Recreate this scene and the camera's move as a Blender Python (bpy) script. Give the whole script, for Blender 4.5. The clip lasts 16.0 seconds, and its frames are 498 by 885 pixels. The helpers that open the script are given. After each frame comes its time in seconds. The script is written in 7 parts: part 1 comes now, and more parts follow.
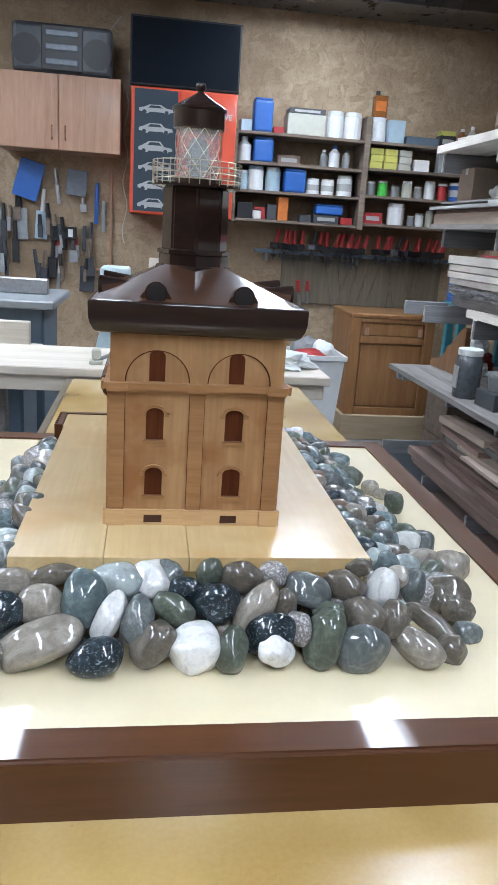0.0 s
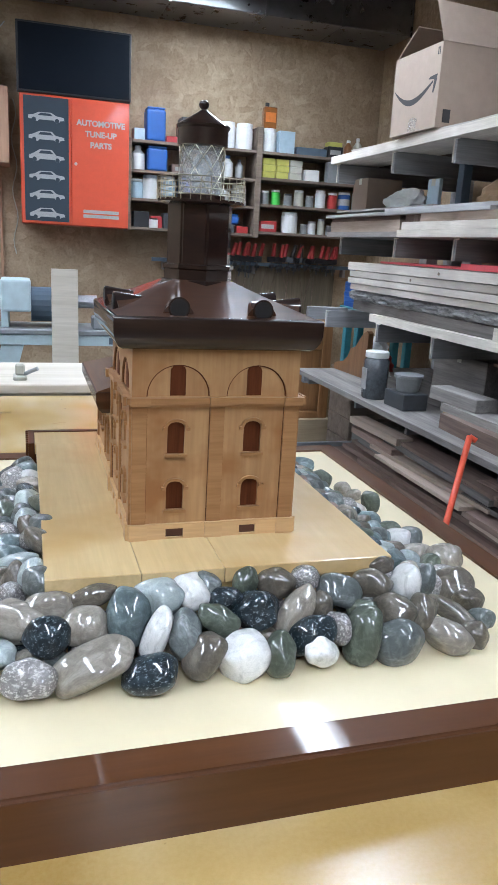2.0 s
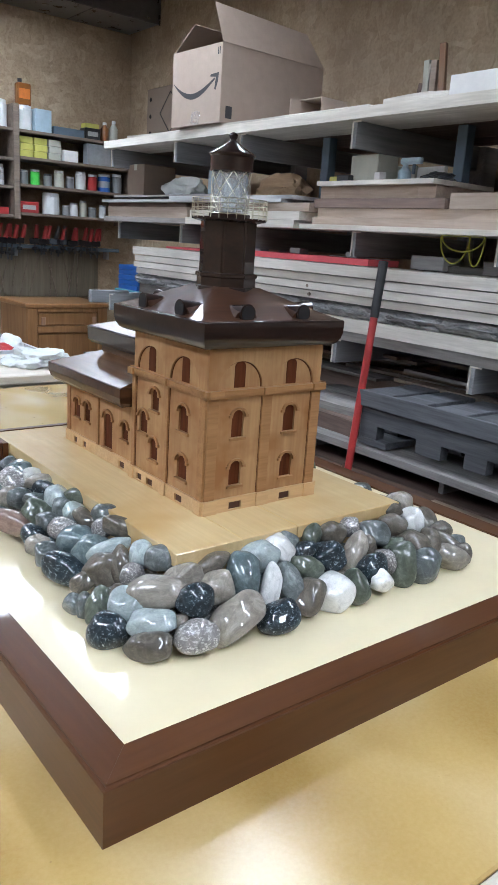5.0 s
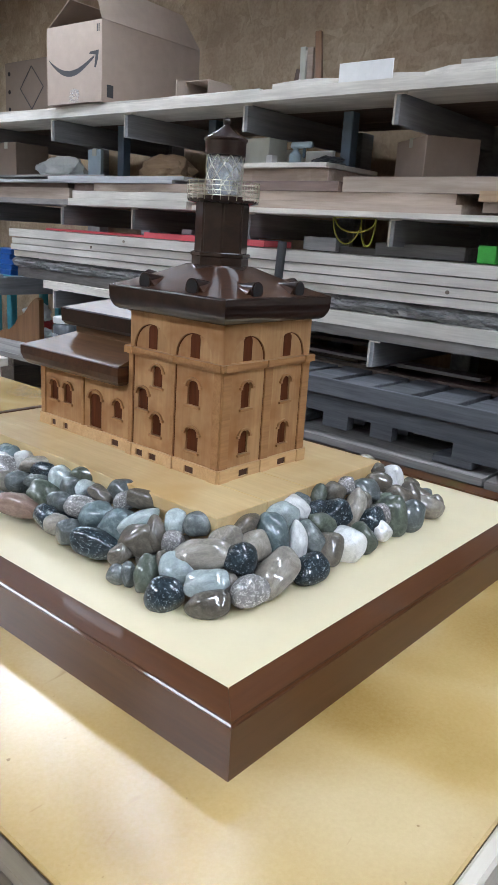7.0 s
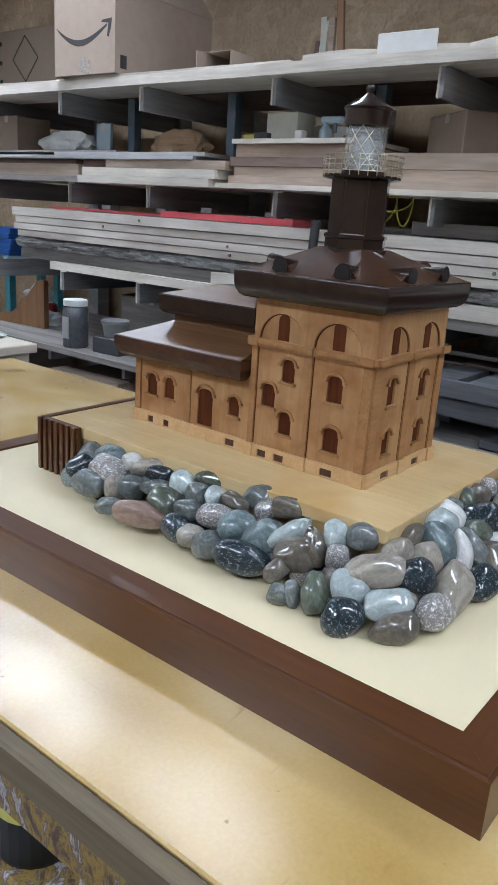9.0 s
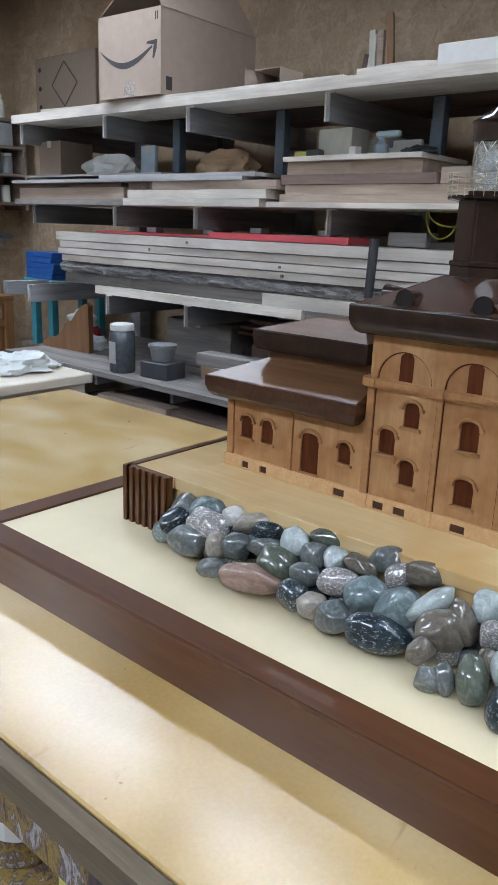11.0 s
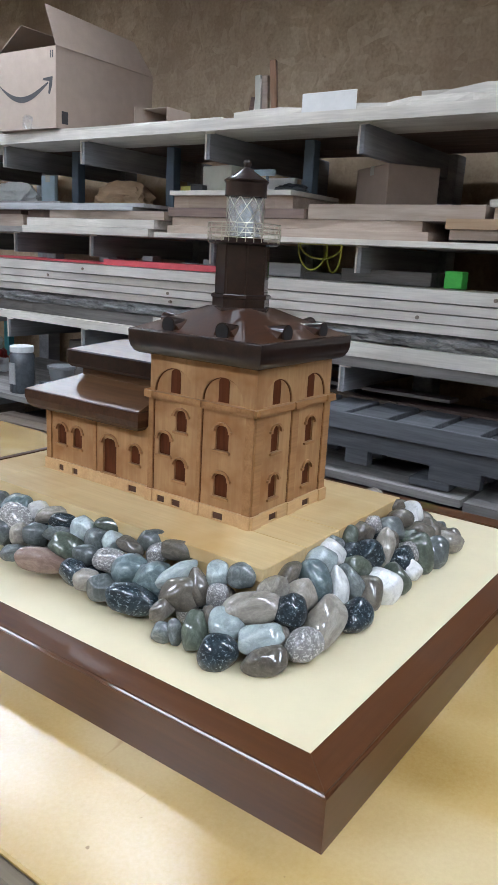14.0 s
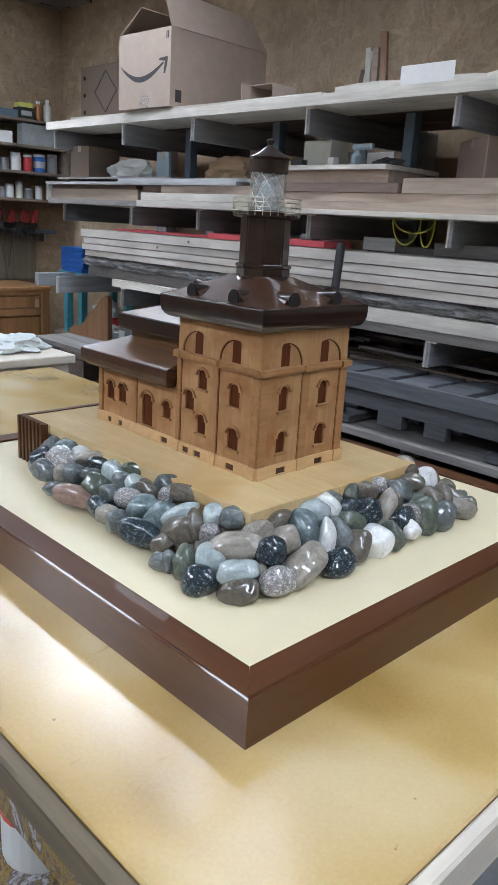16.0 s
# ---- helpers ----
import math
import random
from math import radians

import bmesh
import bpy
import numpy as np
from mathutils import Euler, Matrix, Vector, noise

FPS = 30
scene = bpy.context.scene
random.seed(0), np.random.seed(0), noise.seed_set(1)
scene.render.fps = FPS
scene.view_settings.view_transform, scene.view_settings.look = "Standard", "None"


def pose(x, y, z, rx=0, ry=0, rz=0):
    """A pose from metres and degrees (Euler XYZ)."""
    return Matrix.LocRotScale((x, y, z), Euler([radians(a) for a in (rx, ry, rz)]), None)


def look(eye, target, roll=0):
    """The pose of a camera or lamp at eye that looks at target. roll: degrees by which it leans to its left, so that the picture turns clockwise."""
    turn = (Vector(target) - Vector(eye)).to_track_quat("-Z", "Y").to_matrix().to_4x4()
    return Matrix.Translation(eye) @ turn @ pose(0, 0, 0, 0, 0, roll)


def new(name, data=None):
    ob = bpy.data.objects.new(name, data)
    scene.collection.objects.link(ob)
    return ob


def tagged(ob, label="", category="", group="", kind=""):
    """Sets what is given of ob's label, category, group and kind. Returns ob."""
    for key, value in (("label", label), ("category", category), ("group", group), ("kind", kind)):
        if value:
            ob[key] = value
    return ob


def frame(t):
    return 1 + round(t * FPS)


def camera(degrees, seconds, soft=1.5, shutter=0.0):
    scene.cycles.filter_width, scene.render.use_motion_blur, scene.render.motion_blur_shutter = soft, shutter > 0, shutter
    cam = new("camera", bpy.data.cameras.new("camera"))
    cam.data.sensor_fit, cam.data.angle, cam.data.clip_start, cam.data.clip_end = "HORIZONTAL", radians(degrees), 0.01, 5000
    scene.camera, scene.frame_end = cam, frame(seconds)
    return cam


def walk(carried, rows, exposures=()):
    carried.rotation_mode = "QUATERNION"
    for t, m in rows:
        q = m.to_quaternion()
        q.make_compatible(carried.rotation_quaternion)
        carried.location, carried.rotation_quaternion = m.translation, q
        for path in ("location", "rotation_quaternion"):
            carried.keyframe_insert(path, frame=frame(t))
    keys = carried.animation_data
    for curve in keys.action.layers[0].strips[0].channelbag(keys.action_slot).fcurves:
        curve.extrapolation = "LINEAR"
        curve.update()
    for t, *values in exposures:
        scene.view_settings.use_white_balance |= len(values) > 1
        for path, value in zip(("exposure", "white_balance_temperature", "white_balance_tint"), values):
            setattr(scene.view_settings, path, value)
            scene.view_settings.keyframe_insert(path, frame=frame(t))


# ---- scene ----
cam = camera(37.2, 16.0, 1.2)
PATH = [
    (0, (0.015, -0.03, 1.278), (0.292, 1.874, 0.734), 3.8),
    (0.5, (-0.044, -0.041, 1.276), (0.343, 1.841, 0.72), 5.0),
    (1, (-0.028, -0.016, 1.263), (0.323, 1.864, 0.679), 3.2),
    (1.5, (-0.039, -0.01, 1.265), (0.354, 1.867, 0.699), 4.0),
    (2, (-0.123, -0.017, 1.277), (0.45, 1.83, 0.769), 3.2),
    (2.5, (-0.205, -0.011, 1.274), (0.556, 1.77, 0.774), 3.5),
    (3, (-0.335, -0.027, 1.308), (0.663, 1.62, 0.769), 1.4),
    (3.2, (-0.38, -0.021, 1.301), (0.676, 1.593, 0.773), 2.0),
    (5.3, (-0.523, 0.029, 1.294), (0.719, 1.503, 0.762), 3.8),
    (5.5, (-0.539, 0.036, 1.289), (0.734, 1.481, 0.751), 3.8),
    (6, (-0.602, 0.073, 1.287), (0.728, 1.463, 0.743), 3.4),
    (6.5, (-0.644, 0.087, 1.282), (0.771, 1.393, 0.744), 3.6),
    (7, (-0.687, 0.108, 1.283), (0.791, 1.342, 0.741), 3.7),
    (7.5, (-0.71, 0.124, 1.284), (0.765, 1.344, 0.706), 4.6),
    (8, (-0.71, 0.208, 1.287), (0.728, 1.467, 0.698), 3.4),
    (8.5, (-0.734, 0.267, 1.278), (0.765, 1.449, 0.682), 4.3),
    (9, (-0.751, 0.32, 1.272), (0.762, 1.488, 0.683), 3.8),
    (9.5, (-0.74, 0.374, 1.277), (0.764, 1.556, 0.693), 3.6),
    (10, (-0.729, 0.427, 1.277), (0.731, 1.656, 0.679), 2.2),
    (10.2, (-0.726, 0.449, 1.274), (0.715, 1.701, 0.68), 2.2),
    (12.3, (-0.776, 0.461, 1.299), (0.764, 1.635, 0.805), 3.0),
    (12.5, (-0.782, 0.444, 1.299), (0.759, 1.618, 0.803), 3.5),
    (13, (-0.788, 0.396, 1.303), (0.789, 1.525, 0.82), 3.8),
    (13.5, (-0.773, 0.299, 1.297), (0.858, 1.348, 0.808), 4.6),
    (14, (-0.739, 0.214, 1.305), (0.846, 1.332, 0.818), 3.1),
    (14.5, (-0.719, 0.134, 1.305), (0.783, 1.352, 0.794), 2.2),
    (15, (-0.714, 0.079, 1.308), (0.692, 1.4, 0.78), 2.3),
    (15.5, (-0.705, 0.043, 1.309), (0.684, 1.375, 0.763), 3.1),
    (16, (-0.706, 0.039, 1.31), (0.646, 1.4, 0.744), 3.4),
]
walk(cam, [(t, look(eye, target, roll)) for t, eye, target, roll in PATH], [(0, -0.19, 6370, 13), (3.2, -0.14, 6370, 13), (5.5, -0.29, 6370, 13), (7.0, -0.34, 6370, 13), (9.0, -0.49, 6370, 13), (13.0, -0.38, 6370, 13), (14.2, -0.33, 6370, 13), (16.0, -0.45, 6370, 13)])

# ---------------------------------------------------------------- light
world = bpy.data.worlds.new("world")
scene.world = world
world.use_nodes = True
world.node_tree.nodes["Background"].inputs[0].default_value = (0.75, 0.85, 1.0, 1)
world.node_tree.nodes["Background"].inputs[1].default_value = 0.02

LAMP = 40.0          # brightness of the strip lights and the added fill lights


# ---------------------------------------------------------------- materials
def mat_base(name, rough=0.5, metal=0.0, coat=0.0, coat_rough=0.05, spec=0.5):
    m = bpy.data.materials.new(name)
    m.use_nodes = True
    b = m.node_tree.nodes["Principled BSDF"]
    b.inputs["Roughness"].default_value = rough
    b.inputs["Metallic"].default_value = metal
    b.inputs["Coat Weight"].default_value = coat
    b.inputs["Coat Roughness"].default_value = coat_rough
    b.inputs["Specular IOR Level"].default_value = spec
    return m, m.node_tree.nodes, m.node_tree.links, b


def coords(n, l, scale=(1, 1, 1), rot=(0, 0, 0), kind="Object"):
    tc = n.new("ShaderNodeTexCoord")
    mp = n.new("ShaderNodeMapping")
    mp.inputs["Scale"].default_value = scale
    mp.inputs["Rotation"].default_value = rot
    l.new(tc.outputs[kind], mp.inputs["Vector"])
    return mp.outputs["Vector"]


def noise_tex(n, l, vec, scale, detail=4.0, rough=0.55, dist=0.0):
    t = n.new("ShaderNodeTexNoise")
    t.inputs["Scale"].default_value = scale
    t.inputs["Detail"].default_value = detail
    t.inputs["Roughness"].default_value = rough
    t.inputs["Distortion"].default_value = dist
    l.new(vec, t.inputs["Vector"])
    return t.outputs["Fac"]


def ramp(n, l, fac, stops):
    r = n.new("ShaderNodeValToRGB")
    e = r.color_ramp.elements
    while len(e) < len(stops):
        e.new(0.5)
    for i, (p, c) in enumerate(stops):
        e[i].position = p
        e[i].color = (*c, 1)
    l.new(fac, r.inputs["Fac"])
    return r.outputs["Color"]


def mixc(n, l, fac, a, b, mode="MIX"):
    m = n.new("ShaderNodeMix")
    m.data_type, m.blend_type = "RGBA", mode
    for sock, v in ((m.inputs[0], fac), (m.inputs[6], a), (m.inputs[7], b)):
        if isinstance(v, (int, float)):
            sock.default_value = v
        elif isinstance(v, tuple):
            sock.default_value = (*v, 1)
        else:
            l.new(v, sock)
    return m.outputs[2]


def bump(n, l, b, height, strength=0.2, dist=0.002):
    k = n.new("ShaderNodeBump")
    k.inputs["Strength"].default_value = strength
    k.inputs["Distance"].default_value = dist
    l.new(height, k.inputs["Height"])
    l.new(k.outputs["Normal"], b.inputs["Normal"])


def random_shift(n, l, vec, amount=7.0):
    """Moves the pattern of each object by its own random value."""
    oi = n.new("ShaderNodeObjectInfo")
    mul = n.new("ShaderNodeMath")
    mul.operation = "MULTIPLY"
    mul.inputs[1].default_value = amount
    l.new(oi.outputs["Random"], mul.inputs[0])
    add = n.new("ShaderNodeVectorMath")
    l.new(vec, add.inputs[0])
    l.new(mul.outputs[0], add.inputs[1])
    return add.outputs[0], oi.outputs["Random"]


def wood(name, dark, light, axis="Y", grain=60.0, rough=0.4, coat=0.0, coat_rough=0.08, relief=0.15, stain=None, vary=0.0, stretch=0.06, spec=0.5):
    m, n, l, b = mat_base(name, rough, coat=coat, coat_rough=coat_rough, spec=spec)
    sc = {"X": (stretch, 1, 1), "Y": (1, stretch, 1), "Z": (1, 1, stretch)}[axis]
    v, rnd = random_shift(n, l, coords(n, l, sc))
    g = noise_tex(n, l, v, grain, 5, 0.6, 0.6)
    fine = noise_tex(n, l, v, grain * 6, 3, 0.6)
    col = ramp(n, l, g, [(0.3, dark), (0.7, light)])
    col = mixc(n, l, 0.25, col, ramp(n, l, fine, [(0.3, tuple(c * 0.6 for c in dark)), (0.7, light)]))
    if stain:
        big = noise_tex(n, l, coords(n, l), stain[1], 3)
        col = mixc(n, l, ramp(n, l, big, [(0.45, (0, 0, 0)), (0.7, (1, 1, 1))]), col, stain[0])
    if vary:
        val = n.new("ShaderNodeMapRange")
        val.inputs[3].default_value, val.inputs[4].default_value = 1 - vary, 1 + vary
        l.new(rnd, val.inputs[0])
        hs = n.new("ShaderNodeHueSaturation")
        l.new(val.outputs[0], hs.inputs["Value"])
        l.new(col, hs.inputs["Color"])
        col = hs.outputs["Color"]
    l.new(col, b.inputs["Base Color"])
    bump(n, l, b, g, relief, 0.0006)
    return m


def plain(name, colour, rough=0.5, metal=0.0, coat=0.0, mottle=0.25, scale=30.0, relief=0.05, spec=0.5):
    m, n, l, b = mat_base(name, rough, metal, coat, spec=spec)
    v, _ = random_shift(n, l, coords(n, l))
    f = noise_tex(n, l, v, scale, 5, 0.65)
    col = ramp(n, l, f, [(0.25, tuple(c * (1 - mottle) for c in colour)), (0.75, tuple(min(1, c * (1 + mottle * 0.5)) for c in colour))])
    l.new(col, b.inputs["Base Color"])
    rr = n.new("ShaderNodeMapRange")
    rr.inputs[3].default_value, rr.inputs[4].default_value = rough * 0.8, min(1, rough * 1.25)
    l.new(f, rr.inputs[0])
    l.new(rr.outputs[0], b.inputs["Roughness"])
    bump(n, l, b, f, relief, 0.001)
    return m


def stone_mat(name, base, vein, speck=0.0, speck_col=(0.7, 0.72, 0.72), vein_amount=0.12):
    m, n, l, b = mat_base(name, 0.4, coat=1.0, coat_rough=0.03, spec=0.2)
    v, rnd = random_shift(n, l, coords(n, l), 3.0)
    a = noise_tex(n, l, v, 1.5, 8, 0.68, 1.0)
    col = ramp(n, l, a, [(0.3, tuple(c * 0.66 for c in base)), (0.5, base), (0.74, vein)])
    band = n.new("ShaderNodeTexWave")
    band.inputs["Scale"].default_value, band.inputs["Distortion"].default_value, band.inputs["Detail"].default_value = 0.7, 7, 3
    l.new(v, band.inputs["Vector"])
    col = mixc(n, l, ramp(n, l, band.outputs["Fac"], [(0.80, (0, 0, 0)), (0.98, (vein_amount,) * 3)]), col, vein)
    grit = noise_tex(n, l, v, 22, 3, 0.6)
    col = mixc(n, l, 0.22, col, mixc(n, l, 1.0, col, ramp(n, l, grit, [(0.3, (0.55, 0.55, 0.55)), (0.7, (1.25, 1.25, 1.25))]), "MULTIPLY"))
    if speck:
        sp = noise_tex(n, l, v, 7, 3, 0.7)
        col = mixc(n, l, ramp(n, l, sp, [(0.60 - speck * 0.1, (0, 0, 0)), (0.70 - speck * 0.1, (1, 1, 1))]), col, speck_col)
    val = n.new("ShaderNodeMapRange")
    val.inputs[3].default_value, val.inputs[4].default_value = 0.85, 1.2
    l.new(rnd, val.inputs[0])
    hs = n.new("ShaderNodeHueSaturation")
    l.new(val.outputs[0], hs.inputs["Value"])
    l.new(col, hs.inputs["Color"])
    l.new(hs.outputs["Color"], b.inputs["Base Color"])
    bump(n, l, b, noise_tex(n, l, v, 5, 5, 0.6), 0.35, 0.0015)
    return m


def osb_mat(name):
    """Strand board: long flakes lying every way, stained in places."""
    m, n, l, b = mat_base(name, 0.75)
    v = coords(n, l)
    warp = n.new("ShaderNodeTexNoise")
    warp.inputs["Scale"].default_value = 6
    l.new(v, warp.inputs["Vector"])
    mv = mixc(n, l, 0.12, v, warp.outputs["Color"])
    cols, dist = [], []
    for sc, rot, k in (((1, 1, 2.6), (0.5, 0.7, 0.4), 12), ((2.6, 2.6, 0.9), (-0.6, 0.3, 0.9), 16)):
        mp = n.new("ShaderNodeMapping")
        mp.inputs["Scale"].default_value, mp.inputs["Rotation"].default_value = sc, rot
        l.new(mv, mp.inputs["Vector"])
        vo = n.new("ShaderNodeTexVoronoi")
        vo.inputs["Scale"].default_value = k
        l.new(mp.outputs[0], vo.inputs["Vector"])
        sep = n.new("ShaderNodeSeparateColor")
        l.new(vo.outputs["Color"], sep.inputs[0])
        cols.append(ramp(n, l, sep.outputs[0], [(0.05, (0.29, 0.20, 0.12)), (0.35, (0.35, 0.248, 0.155)), (0.7, (0.41, 0.30, 0.195)), (0.95, (0.48, 0.365, 0.245))]))
        dist.append(vo.outputs["Distance"])
    pick = noise_tex(n, l, v, 9, 3, 0.6)
    col = mixc(n, l, ramp(n, l, pick, [(0.44, (0, 0, 0)), (0.56, (1, 1, 1))]), cols[0], cols[1])
    g = noise_tex(n, l, v, 70, 5)
    col = mixc(n, l, 0.4, col, ramp(n, l, g, [(0.3, (0.24, 0.185, 0.115)), (0.7, (0.50, 0.39, 0.265))]))
    big = noise_tex(n, l, v, 1.6, 4, 0.6)
    col = mixc(n, l, ramp(n, l, big, [(0.42, (0, 0, 0)), (0.68, (0.8, 0.8, 0.8))]), col, (0.20, 0.13, 0.075))
    l.new(col, b.inputs["Base Color"])
    bump(n, l, b, dist[0], 0.12, 0.002)
    return m


def table_mat(name):
    """Yellowed varnished hardboard with darker and paler wear patches."""
    m, n, l, b = mat_base(name, 0.24, coat=0.75, coat_rough=0.22)
    v = coords(n, l)
    a = noise_tex(n, l, coords(n, l, (1.6, 1, 1)), 4.0, 1.5, 0.45, 0.3)
    col = ramp(n, l, a, [(0.32, (0.37, 0.225, 0.06)), (0.5, (0.50, 0.335, 0.122)), (0.68, (0.62, 0.475, 0.255))])
    f = noise_tex(n, l, v, 240, 3, 0.7)
    col = mixc(n, l, 0.09, col, ramp(n, l, f, [(0.3, (0.3, 0.18, 0.05)), (0.7, (0.7, 0.55, 0.3))]))
    scuff = noise_tex(n, l, coords(n, l, (1.0, 3.5, 1), (0, 0, 0.6)), 11, 3, 0.6, 0.8)
    col = mixc(n, l, ramp(n, l, scuff, [(0.69, (0, 0, 0)), (0.76, (0.4, 0.4, 0.4))]), col, (0.30, 0.14, 0.05))
    sp = noise_tex(n, l, v, 65, 2, 0.5)
    col = mixc(n, l, ramp(n, l, sp, [(0.755, (0, 0, 0)), (0.785, (0.7, 0.7, 0.7))]), col, (0.2, 0.11, 0.04))
    l.new(col, b.inputs["Base Color"])
    rr = n.new("ShaderNodeMapRange")
    rr.inputs[3].default_value, rr.inputs[4].default_value = 0.2, 0.29
    l.new(noise_tex(n, l, v, 6, 2), rr.inputs[0])
    l.new(rr.outputs[0], b.inputs["Roughness"])
    bump(n, l, b, noise_tex(n, l, v, 30, 3), 0.025, 0.001)
    return m


def glass_mat(name, rough=0.0, tint=(1, 1, 1)):
    m, n, l, b = mat_base(name, rough)
    b.inputs["Transmission Weight"].default_value = 1.0
    b.inputs["IOR"].default_value = 1.45
    b.inputs["Base Color"].default_value = (*tint, 1)
    v = coords(n, l)
    bump(n, l, b, noise_tex(n, l, v, 160, 2), 0.25, 0.001)
    return m


def film_mat(name):
    """Thin crinkled clear film: cloudy in the creases, see-through between them."""
    m, n, l, b = mat_base(name, 0.18, coat=0.5)
    b.inputs["Base Color"].default_value = (0.78, 0.80, 0.80, 1)
    f = noise_tex(n, l, coords(n, l), 75, 4, 0.6, 1.5)
    a = n.new("ShaderNodeMapRange")
    a.inputs[1].default_value, a.inputs[2].default_value = 0.35, 0.65
    a.inputs[3].default_value, a.inputs[4].default_value = 0.02, 0.28
    l.new(f, a.inputs[0])
    l.new(a.outputs[0], b.inputs["Alpha"])
    bump(n, l, b, f, 1.0, 0.004)
    return m


def splash_mat(name):
    """Board covered in old paint: ochre, white, grey and dark drips."""
    m, n, l, b = mat_base(name, 0.6)
    v, _ = random_shift(n, l, coords(n, l, (1, 1, 0.5)))
    f = noise_tex(n, l, v, 34, 6, 0.68, 0.5)
    col = ramp(n, l, f, [(0.30, (0.02, 0.016, 0.022)), (0.42, (0.09, 0.055, 0.05)), (0.49, (0.30, 0.20, 0.04)), (0.54, (0.10, 0.065, 0.06)), (0.60, (0.44, 0.42, 0.44)), (0.66, (0.13, 0.09, 0.10)), (0.76, (0.06, 0.04, 0.05))])
    l.new(col, b.inputs["Base Color"])
    bump(n, l, b, f, 0.3, 0.003)
    return m


def glow(name, colour, strength):
    m = bpy.data.materials.new(name)
    m.use_nodes = True
    n, l = m.node_tree.nodes, m.node_tree.links
    n.clear()
    e = n.new("ShaderNodeEmission")
    e.inputs[0].default_value, e.inputs[1].default_value = (*colour, 1), strength
    o = n.new("ShaderNodeOutputMaterial")
    l.new(e.outputs[0], o.inputs[0])
    return m


M = {}
M["osb"] = osb_mat("osb")
M["ceiling"] = wood("ceiling_boards", (0.035, 0.022, 0.016), (0.085, 0.055, 0.04), "X", 14, 0.7)
M["concrete"] = plain("concrete", (0.19, 0.19, 0.19), 0.6, mottle=0.45, scale=6, relief=0.2)
M["tabletop"] = table_mat("varnished_hardboard")
M["table_edge"] = wood("worn_edge", (0.085, 0.062, 0.036), (0.19, 0.145, 0.09), "Y", 40, 0.6)
M["walnut"] = wood("walnut_frame", (0.068, 0.0240, 0.0085), (0.110, 0.0405, 0.0145), "Y", 28, 0.4, 0.6, 0.05, 0.05, ((0.085, 0.030, 0.010), 14), spec=0.15)
M["walnut_x"] = wood("walnut_frame_x", (0.068, 0.0240, 0.0085), (0.110, 0.0405, 0.0145), "X", 28, 0.4, 0.6, 0.05, 0.05, ((0.085, 0.030, 0.010), 14), spec=0.15)
M["cream"] = plain("cream_panel", (0.80, 0.69, 0.46), 0.35, coat=0.5, mottle=0.07, scale=9, relief=0.03)
M["maple"] = wood("maple_board", (0.60, 0.42, 0.195), (0.73, 0.56, 0.30), "Y", 22, 0.3, 0.6, 0.1, 0.06, ((0.56, 0.36, 0.145), 9))
M["cherry"] = wood("cherry_wall", (0.345, 0.180, 0.078), (0.485, 0.288, 0.136), "Z", 38, 0.5, 0.12, 0.25, 0.08, ((0.30, 0.135, 0.050), 20), spec=0.25)
M["cherry_trim"] = wood("cherry_trim", (0.29, 0.138, 0.055), (0.42, 0.225, 0.096), "X", 60, 0.5, 0.12, 0.25, 0.08, spec=0.25)
M["plinth"] = wood("maple_plinth", (0.52, 0.31, 0.135), (0.64, 0.42, 0.215), "X", 60, 0.42, 0.3, 0.2, 0.06)
M["inlay"] = wood("window_inlay", (0.060, 0.014, 0.004), (0.125, 0.034, 0.011), "Z", 80, 0.7, spec=0.15)
M["vent_dark"] = wood("vent_inlay", (0.05, 0.018, 0.008), (0.10, 0.035, 0.015), "X", 80, 0.6)
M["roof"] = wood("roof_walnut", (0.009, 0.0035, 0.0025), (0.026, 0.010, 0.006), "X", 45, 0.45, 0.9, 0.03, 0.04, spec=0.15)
# lighter walnut copy: the lit varnish sheen of the slopes is in its colour
M["roof_mid"] = wood("roof_walnut_lit", (0.034, 0.0125, 0.006), (0.076, 0.030, 0.0135), "X", 45, 0.45, 0.65, 0.06, 0.05, spec=0.2)
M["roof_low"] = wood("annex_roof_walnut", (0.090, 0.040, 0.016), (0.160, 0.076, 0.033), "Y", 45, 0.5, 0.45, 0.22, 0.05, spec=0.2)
# near-black that paints the shade inside openings, drilled holes and the crate
M["roof_hole"] = plain("hole_shade_black", (0.006, 0.004, 0.004), 0.8)
M["brass_wire"] = plain("tinned_wire", (0.62, 0.58, 0.46), 0.3, 1.0, scale=80)
M["lantern_glass"] = plain("lantern_glass", (0.9, 0.92, 0.92), 0.03, coat=0.5, mottle=0.05)
M["lantern_glass"].node_tree.nodes["Principled BSDF"].inputs["Alpha"].default_value = 0.10
M["film"] = film_mat("crinkled_film")
M["lens"] = plain("lamp_lens", (0.36, 0.40, 0.42), 0.15, coat=0.6, mottle=0.2, scale=300)

M["st_grey"] = stone_mat("grey_pebble", (0.108, 0.124, 0.122), (0.27, 0.295, 0.29))
M["st_brown"] = stone_mat("brown_grey_pebble", (0.112, 0.096, 0.076), (0.23, 0.20, 0.16))
M["st_tan"] = stone_mat("tan_pebble", (0.275, 0.245, 0.205), (0.46, 0.42, 0.36))
M["st_green"] = stone_mat("green_grey_pebble", (0.080, 0.096, 0.072), (0.19, 0.22, 0.175))
M["st_blue"] = stone_mat("blue_grey_pebble", (0.118, 0.162, 0.168), (0.29, 0.365, 0.37))
M["st_pale"] = stone_mat("pale_pebble", (0.34, 0.395, 0.39), (0.52, 0.58, 0.57))
